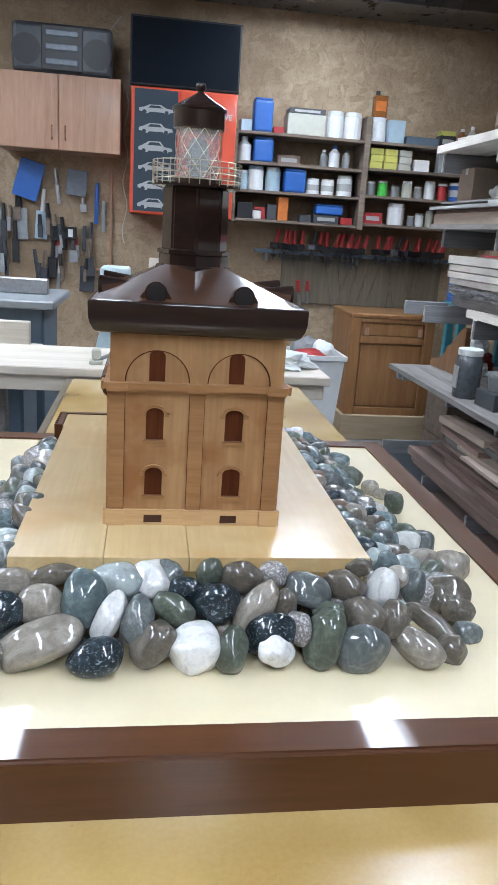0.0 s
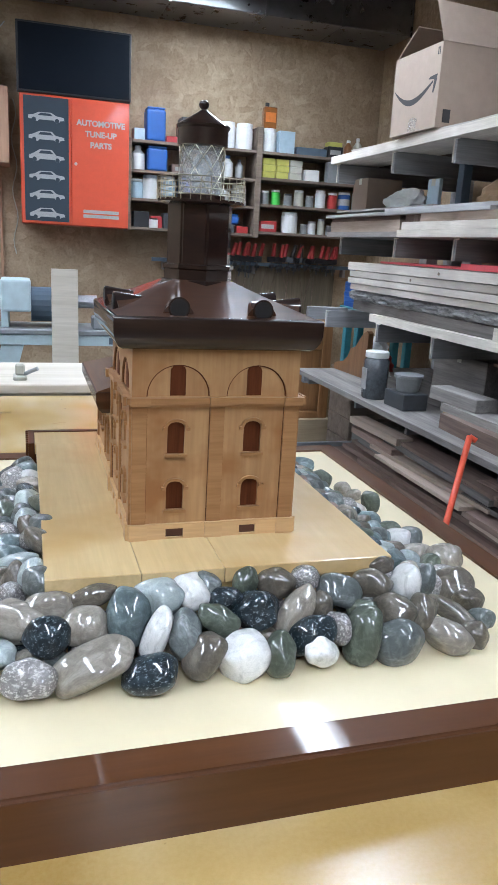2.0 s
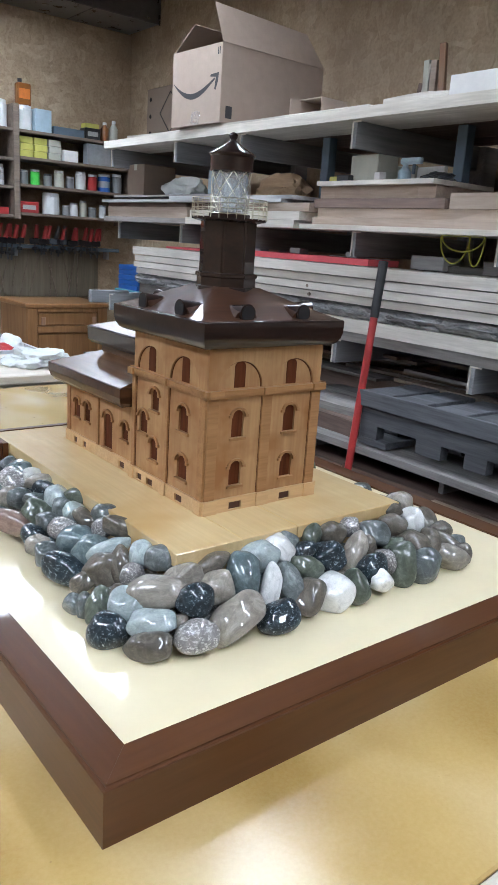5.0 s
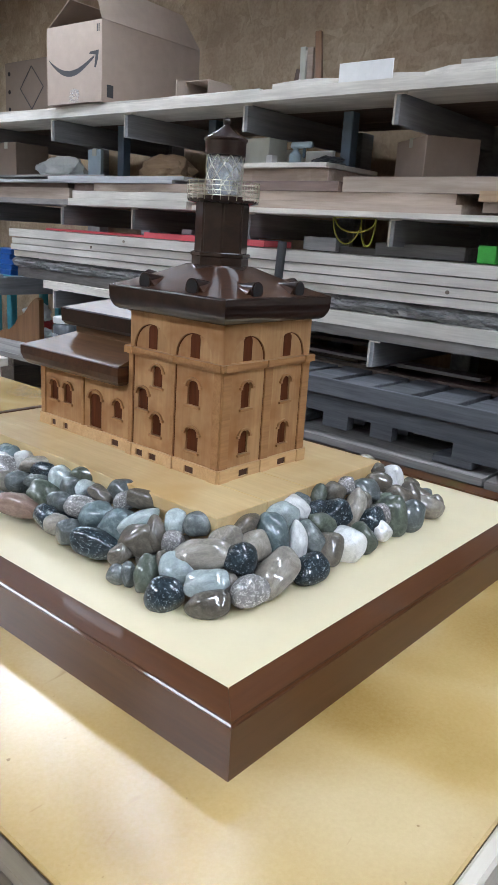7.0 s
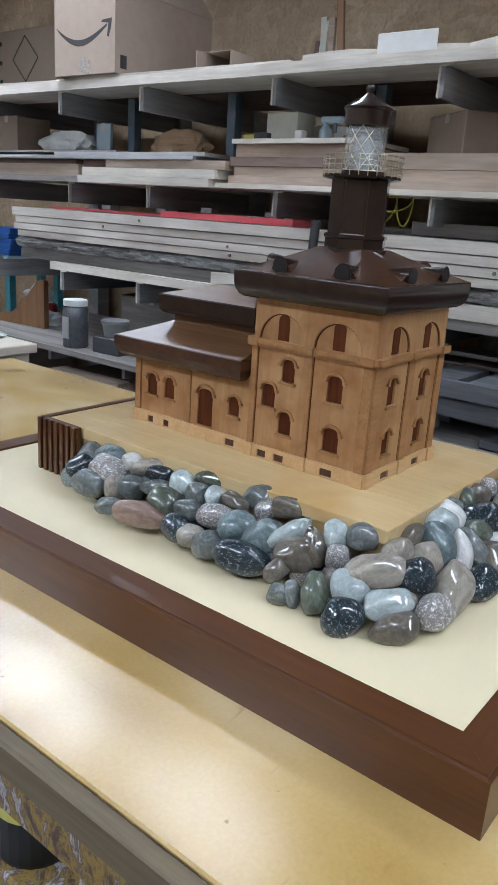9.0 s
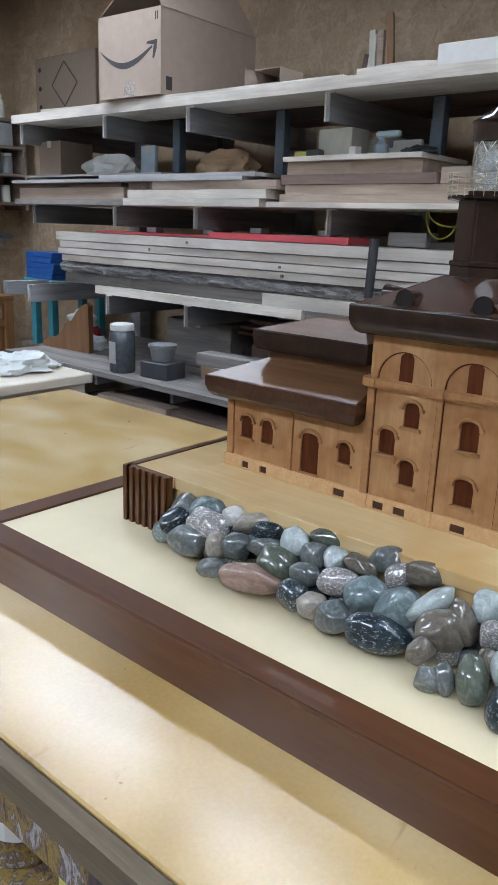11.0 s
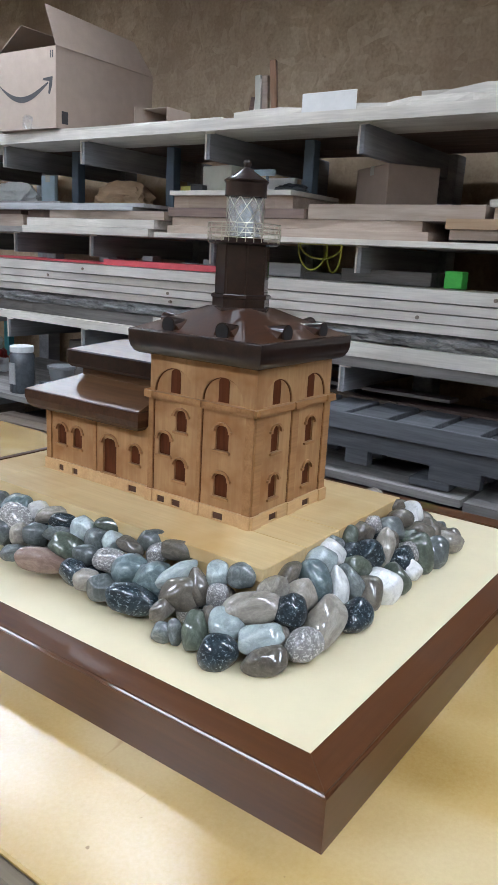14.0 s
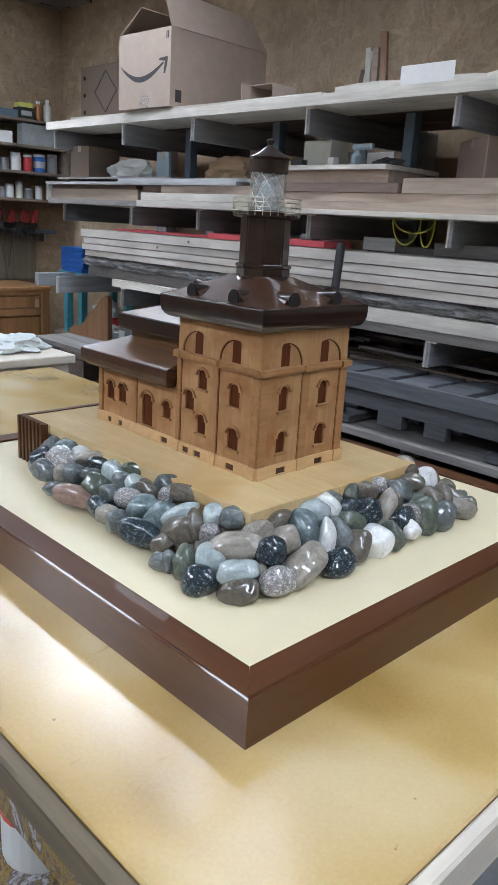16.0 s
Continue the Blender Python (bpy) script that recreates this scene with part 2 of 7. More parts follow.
M["st_black"] = stone_mat("black_pebble", (0.010, 0.018, 0.024), (0.04, 0.066, 0.08), 0.35, (0.20, 0.25, 0.28), 0.15)
M["st_white"] = stone_mat("white_pebble", (0.66, 0.66, 0.64), (0.80, 0.79, 0.77))
M["st_pink"] = stone_mat("pinkish_pebble", (0.25, 0.165, 0.13), (0.37, 0.27, 0.22))
M["st_speck"] = stone_mat("speckled_pebble", (0.20, 0.19, 0.185), (0.35, 0.33, 0.32), 0.9, (0.52, 0.5, 0.48))

M["pine"] = wood("rough_sawn_pine", (0.52, 0.475, 0.41), (0.76, 0.715, 0.64), "Y", 30, 0.8, relief=0.4, stain=((0.42, 0.385, 0.34), 2.2), vary=0.12)
M["pine_grey"] = wood("weathered_board", (0.110, 0.101, 0.095), (0.265, 0.246, 0.230), "Y", 30, 0.85, relief=0.6, vary=0.3)
M["pine_brown"] = wood("brown_board", (0.135, 0.088, 0.070), (0.285, 0.200, 0.165), "Y", 25, 0.8, relief=0.4, vary=0.3)
M["pine_blue"] = wood("pale_grey_board", (0.30, 0.30, 0.305), (0.48, 0.475, 0.47), "Y", 30, 0.8, relief=0.4, vary=0.15)
M["pallet"] = wood("weathered_pallet", (0.042, 0.044, 0.050), (0.125, 0.128, 0.138), "Y", 30, 0.85, relief=0.6, vary=0.25)
M["pine_pink"] = wood("pinkish_brown_board", (0.30, 0.228, 0.178), (0.50, 0.40, 0.32), "Y", 22, 0.8, relief=0.3, vary=0.2)
M["arm"] = wood("rack_arm", (0.16, 0.165, 0.175), (0.32, 0.325, 0.335), "X", 25, 0.8, relief=0.4, vary=0.2)
M["bark"] = wood("bark_edge", (0.045, 0.046, 0.05), (0.44, 0.44, 0.43), "Y", 55, 0.95, relief=1.0, stretch=0.22)
M["plywood"] = wood("plywood_sheet", (0.30, 0.19, 0.11), (0.47, 0.33, 0.20), "Y", 20, 0.7, vary=0.2)
M["cardboard"] = plain("cardboard", (0.40, 0.310, 0.250), 0.8, mottle=0.1, scale=25)
# darker cardboard copy with shade in its colour; also the drilled panel's tone
M["card_in"] = plain("cardboard_shade_and_panel", (0.25, 0.19, 0.145), 0.85, mottle=0.1, scale=25)
M["ink"] = plain("black_ink", (0.045, 0.042, 0.045), 0.6)
M["white_card"] = plain("white_card", (0.72, 0.71, 0.69), 0.6, mottle=0.08)
M["oak"] = wood("oak_doors", (0.36, 0.19, 0.118), (0.50, 0.30, 0.195), "Z", 30, 0.5, 0.2)
M["cab_brown"] = wood("panel_cabinet", (0.17, 0.08, 0.035), (0.29, 0.15, 0.07), "Z", 25, 0.45, 0.3)
M["cab_orange"] = wood("orange_brown_cabinet", (0.25, 0.112, 0.040), (0.38, 0.190, 0.078), "Z", 25, 0.45, 0.3)
M["cab_base"] = wood("pale_plinth", (0.38, 0.28, 0.17), (0.5, 0.39, 0.25), "X", 20, 0.7)
M["shelf"] = wood("shelf_board", (0.12, 0.09, 0.07), (0.24, 0.185, 0.14), "X", 25, 0.8)
M["white_ply"] = wood("white_planed_board", (0.58, 0.51, 0.41), (0.70, 0.64, 0.55), "X", 18, 0.6)
M["tool_panel"] = wood("dark_stained_panel", (0.10, 0.083, 0.055), (0.20, 0.165, 0.115), "Z", 20, 0.7)
M["steel"] = plain("steel", (0.45, 0.46, 0.48), 0.35, 1.0, scale=60)
M["duct"] = plain("galvanised_duct", (0.22, 0.225, 0.23), 0.28, 0.8, scale=12)
M["blue_steel"] = plain("pale_blue_enamel", (0.50, 0.62, 0.65), 0.45, scale=15, mottle=0.15)
M["navy_steel"] = plain("blue_grey_enamel", (0.085, 0.125, 0.165), 0.45, scale=15)
M["cast"] = plain("cast_grey", (0.30, 0.32, 0.33), 0.5, 0.3, scale=20)
M["black"] = plain("black_plastic", (0.014, 0.015, 0.017), 0.4)
M["screen"] = plain("dark_screen", (0.006, 0.009, 0.014), 0.6, mottle=0.05, spec=0.08)
M["charcoal"] = plain("charcoal_plastic", (0.05, 0.055, 0.062), 0.35)
M["silver"] = plain("silver_plastic", (0.15, 0.17, 0.20), 0.35, 0.2)
M["red"] = plain("red_enamel", (0.62, 0.075, 0.03), 0.4, coat=0.2, mottle=0.08)
M["red_clamp"] = plain("red_clamp", (0.40, 0.03, 0.03), 0.45)
M["pink_red"] = plain("red_foam_board", (0.66, 0.10, 0.12), 0.7, mottle=0.1)
M["navy"] = plain("navy_panel", (0.018, 0.034, 0.05), 0.45, mottle=0.1)
M["offwhite"] = plain("white_plastic", (0.66, 0.67, 0.66), 0.45, mottle=0.08)
M["print_white"] = plain("white_print", (0.38, 0.38, 0.37), 0.6, mottle=0.3, scale=200)
M["blue"] = plain("blue_plastic", (0.02, 0.11, 0.38), 0.4, mottle=0.1)
M["pale_blue"] = plain("pale_blue_plastic", (0.36, 0.47, 0.54), 0.45, mottle=0.1)
M["yellow"] = plain("yellow_card", (0.52, 0.50, 0.12), 0.6, mottle=0.1)
M["orange"] = plain("orange_card", (0.60, 0.17, 0.03), 0.6)
M["green"] = plain("green_plastic", (0.06, 0.52, 0.07), 0.5)
M["beige"] = plain("beige_plastic", (0.47, 0.47, 0.40), 0.5, mottle=0.1)
M["amber"] = plain("amber_bottle", (0.22, 0.075, 0.012), 0.3, coat=0.4)
M["jar_glass"] = plain("dusty_jar", (0.075, 0.085, 0.095), 0.22, coat=0.6, mottle=0.4, scale=60)
M["tub"] = plain("cloudy_tub", (0.22, 0.23, 0.235), 0.4, mottle=0.2)
M["rag"] = plain("white_rag", (0.66, 0.69, 0.68), 0.9, mottle=0.12, scale=40, relief=0.4)
M["hose"] = plain("yellow_cord", (0.42, 0.42, 0.05), 0.6)
M["teal"] = plain("teal_paint", (0.05, 0.28, 0.34), 0.5)
M["splash"] = splash_mat("paint_splashed_board")
M["rubber"] = plain("rubber_mat", (0.06, 0.075, 0.085), 0.7)
M["tube"] = glow("strip_and_fill_diffuser", (0.84, 0.96, 1.10), LAMP)
# glow of the unseen west row, added as fill
M["tube_west"] = glow("fill_glow_west", (0.84, 0.96, 1.10), LAMP * 0.95)

# ---------------------------------------------------------------- mesh helpers
ORG = [Vector((0, 0, 0))]


def part(name, bm, material, parent=None, label="", smooth=False):
    me = bpy.data.meshes.new(name)
    bmesh.ops.recalc_face_normals(bm, faces=bm.faces)
    bm.to_mesh(me)
    bm.free()
    me.materials.append(M[material])
    if smooth:
        me.shade_smooth()
        me.set_sharp_from_angle(angle=radians(38))
    ob = new(name, me)
    ob.parent = parent
    if label:
        ob["label"] = label
    return ob


def thing(name, loc, label, category, group="", rz=0.0):
    e = new(name)
    e.empty_display_size = 0.02
    e.matrix_basis = pose(*loc, 0, 0, rz)
    ORG[0] = Vector(loc) if rz == 0 else Vector((0, 0, 0))
    return tagged(e, label, category, group)


def free():
    ORG[0] = Vector((0, 0, 0))


def add_box(bm, lo, hi, bev=0.0, seg=1):
    """A box between two corners, in world metres while a thing is being built at ORG."""
    o = ORG[0]
    c = [(a + b) / 2 - q for a, b, q in zip(lo, hi, o)]
    s = [abs(b - a) for a, b in zip(lo, hi)]
    r = bmesh.ops.create_cube(bm, size=1.0, matrix=Matrix.LocRotScale(c, None, s))
    if bev:
        vs = set(r["verts"])
        ed = [e for e in bm.edges if e.verts[0] in vs and e.verts[1] in vs]
        bmesh.ops.bevel(bm, geom=ed, offset=min(bev, min(s) * 0.45), segments=seg, profile=0.5, affect="EDGES")
    return bm


def box(lo, hi, bev=0.0, seg=1):
    return add_box(bmesh.new(), lo, hi, bev, seg)


def add_cyl(bm, a, b, r1, r2=None, seg=16, caps=True):
    a, b = Vector(a) - ORG[0], Vector(b) - ORG[0]
    d = b - a
    q = Vector((0, 0, 1)).rotation_difference(d.normalized()).to_matrix().to_4x4()
    bmesh.ops.create_cone(bm, cap_ends=caps, segments=seg, radius1=r1, radius2=r1 if r2 is None else r2, depth=d.length, matrix=Matrix.Translation((a + b) / 2) @ q)
    return bm


def cyl(a, b, r1, r2=None, seg=16):
    return add_cyl(bmesh.new(), a, b, r1, r2, seg)


def lathe(centre, profile, seg=24):
    """Turns (radius, z) pairs round the upright line through centre."""
    bm = bmesh.new()
    cx, cy, cz = Vector(centre) - ORG[0]
    rings = []
    for r, z in profile:
        rings.append([bm.verts.new((cx + r * math.cos(2 * math.pi * i / seg), cy + r * math.sin(2 * math.pi * i / seg), cz + z)) for i in range(seg)])
    for a, b in zip(rings, rings[1:]):
        for i in range(seg):
            bm.faces.new((a[i], a[(i + 1) % seg], b[(i + 1) % seg], b[i]))
    bm.faces.new(rings[0])
    bm.faces.new(rings[-1])
    return bm


def prism(points, fn, t0, t1):
    """A flat outline (u, v) drawn out from t0 to t1; fn places (u, v, t) in the world."""
    bm = bmesh.new()
    a = [bm.verts.new(Vector(fn(u, v, t0)) - ORG[0]) for u, v in points]
    b = [bm.verts.new(Vector(fn(u, v, t1)) - ORG[0]) for u, v in points]
    n = len(points)
    bm.faces.new(a)
    bm.faces.new(b)
    for i in range(n):
        bm.faces.new((a[i], a[(i + 1) % n], b[(i + 1) % n], b[i]))
    return bm


def holed(outline, holes, fn, t0, t1):
    """A wall panel of outline (u, v) with holes cut right through, between depths t0 and t1."""
    bm = bmesh.new()
    loops = []
    for pts in (outline, *holes):
        vs = [bm.verts.new((u, v, 0)) for u, v in pts]
        es = [bm.edges.new((vs[i], vs[(i + 1) % len(vs)])) for i in range(len(vs))]
        loops += es
    bmesh.ops.triangle_fill(bm, use_beauty=True, edges=loops)
    front = list(bm.faces)
    ext = bmesh.ops.extrude_face_region(bm, geom=front)
    moved = [g for g in ext["geom"] if isinstance(g, bmesh.types.BMVert)]
    for v in moved:
        v.co.z = 1.0
    for v in bm.verts:
        v.co = Vector(fn(v.co.x, v.co.y, t0 if v.co.z < 0.5 else t1)) - ORG[0]
    return bm


def arch(u0, u1, v0, v1, n=8, rise=None):
    """Outline of an opening from u0 to u1, v0 to v1, with a curved head."""
    w = (u1 - u0) / 2
    k = w if rise is None else rise
    c = (u0 + u1) / 2
    return [(u0, v0), (u1, v0)] + [(c + w * math.cos(math.pi * i / n), v1 - k + k * math.sin(math.pi * i / n)) for i in range(n + 1)]


def arc_band(c, v0, r, width, n=14, k=1.0, a0=0.0, a1=math.pi):
    out = [(c + r * math.cos(a0 + (a1 - a0) * i / n), v0 + k * r * math.sin(a0 + (a1 - a0) * i / n)) for i in range(n + 1)]
    inn = [(c + (r - width) * math.cos(a1 - (a1 - a0) * i / n), v0 + k * (r - width) * math.sin(a1 - (a1 - a0) * i / n)) for i in range(n + 1)]
    return out + inn


def tube(points, r, seg=6):
    bm = bmesh.new()
    for a, b in zip(points, points[1:]):
        add_cyl(bm, a, b, r, seg=seg)
    return bm


def text_bm(body, size, align="CENTER"):
    cu = bpy.data.curves.new("txt", "FONT")
    cu.body, cu.size, cu.align_x, cu.extrude, cu.offset = body, size, align, 0.001, size * 0.035
    ob = new("txt", cu)
    me = ob.to_mesh()
    bm = bmesh.new()
    bm.from_mesh(me)
    ob.to_mesh_clear()
    bpy.data.objects.remove(ob)
    return bm


def flat_on_wall(bm, x, y, z):
    """Turns a drawing in the xy plane to face -y and puts it at x, y, z."""
    bmesh.ops.transform(bm, matrix=Matrix.Translation(Vector((x, y, z)) - ORG[0]) @ Matrix.Rotation(radians(90), 4, "X"), verts=bm.verts)
    return bm


def structure(name, bm, material, label="", category=""):
    return tagged(part(name, bm, material), label, category or name.split("_")[0], kind="structure")


# ---------------------------------------------------------------- shell of the workshop
free()
XL, XR, YN, YF, ZC = -3.2, 2.36, -3.0, 5.26, 2.9
structure("floor", box((XL - 0.1, YN - 0.1, -0.1), (XR + 0.1, YF + 0.1, 0)), "concrete", "grey dusty concrete workshop floor", "floor")
structure("ceiling", box((XL - 0.1, YN - 0.1, ZC), (XR + 0.1, YF + 0.1, ZC + 0.1)), "ceiling", "dark brown boarded workshop ceiling", "ceiling")
structure("wall_north", box((XL - 0.1, YF, 0), (XR + 0.1, YF + 0.1, ZC)), "osb", "bare oriented strand board workshop wall", "wall")
structure("wall_east", box((XR, YN, 0), (XR + 0.1, YF, ZC)), "osb", "bare oriented strand board wall behind lumber rack", "wall")
structure("wall_west", box((XL - 0.1, YN, 0), (XL, YF, ZC)), "osb", "bare oriented strand board workshop wall", "wall")
structure("wall_south", box((XL - 0.1, YN - 0.1, 0), (XR + 0.1, YN, ZC)), "osb", "bare oriented strand board workshop wall", "wall")


def strip_or_fill(x0, x1, y0, y1, z=2.78, glowing="tube", side=0.05, end=0.01):
    t = thing("strip_or_fill_light", ((x0 + x1) / 2, (y0 + y1) / 2, z), "white fluorescent strip light under dark ceiling", "light", "ceiling lights")
    part("housing", box((x0 - 0.02, y0 - 0.02, z + 0.03), (x1 + 0.02, y1 + 0.02, z + 0.08), 0.006), "offwhite", t)
    part("diffuser", box((x0, y0, z), (x1, y1, z + 0.029), 0.008), glowing, t, "lit white diffuser")
    # added lips below the diffuser, deep enough to shade the upper walls
    for lo, hi in (((x0 - 0.02, y0 - 0.02), (x0 - 0.006, y1 + 0.02)), ((x1 + 0.006, y0 - 0.02), (x1 + 0.02, y1 + 0.02)), ((x0 - 0.0055, y0 - 0.02), (x1 + 0.0055, y0 - 0.006)), ((x0 - 0.0055, y1 + 0.006), (x1 + 0.0055, y1 + 0.02))):
        part("reflector_lip", box((*lo, z - (side if hi[1] - lo[1] > 0.2 else end)), (*hi, z + 0.0295)), "offwhite", t)
    part("bracket", box((x0 + 0.05, y0 + 0.05, z + 0.08), (x1 - 0.05, y1 - 0.05, ZC), 0.0), "steel", t)


strip_or_fill(1.06, 1.26, 2.55, 3.75, side=0.075, end=0.04)
strip_or_fill(1.00, 1.16, 1.55, 2.25, side=0.075)
strip_or_fill(-0.70, -0.50, 2.55, 3.75, end=0.04)
# unseen fill behind the camera, added for general brightness
strip_or_fill(-0.70, -0.50, -1.6, -0.2)
# unseen west row, added to brighten the rack faces
strip_or_fill(-2.36, -1.94, -0.4, 0.8, glowing="tube_west")
strip_or_fill(-2.36, -1.94, 1.4, 2.6, glowing="tube_west")
strip_or_fill(-2.36, -1.94, 3.2, 4.4, glowing="tube_west")
# unseen fills added for the east wall and the south-facing fronts
strip_or_fill(0.95, 1.15, -0.80, 0.60)
strip_or_fill(0.1, 0.4, -2.7, -1.5)
# added fill, sized and placed to brighten the north wall
strip_or_fill(0.70, 1.22, 4.03, 4.56, side=0.06, end=0.03)
free()

# ---------------------------------------------------------------- main table and the second table
def work_table(x0, x1, y0, y1, z, label, legs=True, under=True):
    t = thing("work_table", ((x0 + x1) / 2, (y0 + y1) / 2, 0), label, "table")
    part("tabletop", box((x0, y0, z - 0.006), (x1, y1, z), 0.002), "tabletop", t, "yellowed varnished hardboard top")
    core = bmesh.new()
    add_box(core, (x0 + 0.003, y0 + 0.003, z - 0.045), (x1 - 0.003, y1 - 0.003, z - 0.006))
    part("core", core, "pine_grey", t)
    part("edge_strip", box((x0 - 0.018, y0, z - 0.036), (x0 - 0.0005, y1, z - 0.001), 0.003), "table_edge", t, "worn dark wooden edge strip")
    part("edge_strip", box((x0 - 0.018, y0 - 0.016, z - 0.05), (x1, y0 - 0.0005, z - 0.001), 0.003), "white_ply", t, "pale wooden edge strip")
    for x in (x0 + 0.03, x1 - 0.11):
        for y in (y0 + 0.03, y1 - 0.11):
            part("leg", box((x, y, 0), (x + 0.08, y + 0.08, z - 0.045), 0.004), "pine_grey", t)
    for y in (y0 + 0.04, y1 - 0.08):
        part("rail", box((x0 + 0.115, y, z - 0.15), (x1 - 0.115, y + 0.04, z - 0.047), 0.003), "pine_grey", t)
    if under:
        part("side_rail", box((x0 + 0.004, y0 + 0.115, z - 0.11), (x0 + 0.024, y1 - 0.115, z - 0.0505), 0.003), "splash", t, "paint splashed side rail")
    return t


ZT = 0.845
work_table(-0.448, 0.49, 0.255, 1.338, ZT, "work table with yellowed varnished top and worn edges")
work_table(-0.2, 0.47, 1.362, 2.135, 0.838, "second work table with stained yellow top", under=False)
free()


def paint_tin(x, y, z, r, h, body, splash):
    t = thing("paint_tin", (x, y, z), "paint splashed tin under the work table", "tin", "tins under the table")
    part("body", lathe((x, y, z), [(r * 0.98, 0), (r, 0.004), (r, h - 0.006), (r * 1.03, h - 0.004), (r * 1.03, h), (r * 0.92, h), (r * 0.9, h - 0.008)], 24), body, t)
    part("drips", lathe((x, y, z), [(r * 1.01, h * 0.55), (r * 1.015, h * 0.7), (r * 1.015, h * 0.9), (r * 1.01, h * 0.97)], 24), splash, t, "dried paint drips")


def clutter_box(x, y, z, sx, sy, sz, body, rz=0):
    t = thing("parts_bin", (x, y, z), "open plastic parts bin under the work table", "bin", "bins under the table", rz)
    bm = bmesh.new()
    w = 0.004
    add_box(bm, (-sx / 2, -sy / 2, 0), (sx / 2, sy / 2, w))
    add_box(bm, (-sx / 2, -sy / 2, w), (-sx / 2 + w, sy / 2, sz))
    add_box(bm, (sx / 2 - w, -sy / 2, w), (sx / 2, sy / 2, sz))
    add_box(bm, (-sx / 2 + w, -sy / 2, w), (sx / 2 - w, -sy / 2 + w, sz))
    add_box(bm, (-sx / 2 + w, sy / 2 - w, w), (sx / 2 - w, sy / 2, sz))
    if rz == 0:
        bmesh.ops.translate(bm, vec=(x, y, z), verts=bm.verts)
    part("tray", bm, body, t)
    fill = bmesh.new()
    rr = random.Random(int(1000 * (x + y)))
    for _ in range(9):
        px, py = rr.uniform(-sx * 0.35, sx * 0.35), rr.uniform(-sy * 0.35, sy * 0.35)
        add_cyl(fill, (px - 0.02, py - 0.01, w + 0.008), (px + rr.uniform(0, 0.03), py + rr.uniform(-0.03, 0.03), sz * rr.uniform(0.7, 1.05)), 0.006, seg=8)
    if rz == 0:
        bmesh.ops.translate(fill, vec=(x, y, z), verts=fill.verts)
    part("contents", fill, "splash", t)


# a shelf unit that stands against the long side of the table
def side_cart():
    t = thing("tool_cart", (-0.27, 0.79, 0), "paint splashed tool cart under the work table", "cart")
    part("tray", box((-0.445, 0.38, 0.64), (-0.10, 1.20, 0.66), 0.004), "splash", t, "paint splashed steel tray")
    part("shelf", box((-0.445, 0.38, 0.22), (-0.10, 1.20, 0.24), 0.004), "splash", t)
    for x in (-0.44, -0.13):
        for y in (0.385, 1.175):
            part("post", box((x, y, 0), (x + 0.02, y + 0.02, 0.64), 0.002), "steel", t)
    free()
    rr = random.Random(5)
    for i, (y, k) in enumerate(((0.43, "yellow"), (0.53, "black"), (0.63, "offwhite"), (0.73, "splash"), (0.83, "black"), (0.93, "yellow"), (1.03, "splash"), (1.14, "yellow"))):
        paint_tin(-0.395 + 0.02 * (i % 2), y, 0.66, 0.042, 0.06 + 0.05 * rr.random(), k, ("offwhite", "yellow", "red")[i % 3])
    for y, k in ((0.50, "black"), (0.76, "yellow"), (1.0, "charcoal")):
        clutter_box(-0.26, y, 0.66, 0.10, 0.16, 0.06, k)


side_cart()
free()

# ---------------------------------------------------------------- display base
BX0, BX1, BY0, BY1 = -0.292, 0.470, 0.437, 1.328
IX0, IX1, IY0, IY1 = -0.2545, 0.4325, 0.4745, 1.2905
ZP, ZF = 0.8955, 0.899


def display_base():
    t = thing("display_base", (0.06, 0.88, ZT), "cream display board with mitred dark walnut frame", "base")
    part("panel", box((IX0, IY0, ZT), (IX1, IY1, ZP), 0.0), "cream", t, "glossy cream panel")

    def rail(a, b, c, d, mat):
        bm = prism([a, b, c, d], lambda u, v, w: (u, v, w), ZT, ZF)
        edge = ({round(v - q, 4) for v, q in ((BX0, 0.06), (BX1, 0.06))}, {round(v - q, 4) for v, q in ((BY0, 0.88), (BY1, 0.88))})
        outer = [e for e in bm.edges if all(min(abs(v.co.x - k) for k in edge[0]) < 0.0005 or min(abs(v.co.y - k) for k in edge[1]) < 0.0005 for v in e.verts)]
        top = [e for e in bm.edges if min(v.co.z for v in e.verts) > ZF - ZT - 0.001 and e in outer]
        bmesh.ops.bevel(bm, geom=top, offset=0.0034, segments=3, affect="EDGES")
        part("frame_rail", bm, mat, t, "glossy dark walnut rail", True)

    g = 0.0001
    rail((BX0, BY0), (BX1, BY0), (IX1 - g, IY0 - g), (IX0 + g, IY0 - g), "walnut_x")
    rail((BX0, BY1), (BX1, BY1), (IX1 - g, IY1 + g), (IX0 + g, IY1 + g), "walnut_x")
    rail((BX0, BY0 + g), (BX0, BY1 - g), (IX0 - g, IY1 - g), (IX0 - g, IY0 + g), "walnut")
    rail((BX1, BY0 + g), (BX1, BY1 - g), (IX1 + g, IY1 - g), (IX1 + g, IY0 + g), "walnut")
    return t


display_base()
free()

# ---------------------------------------------------------------- the platform that the house stands on
PX0, PX1, PY0, PY1, ZD = -0.111, 0.241, 0.628, 1.189, 0.973
SY = 1.108


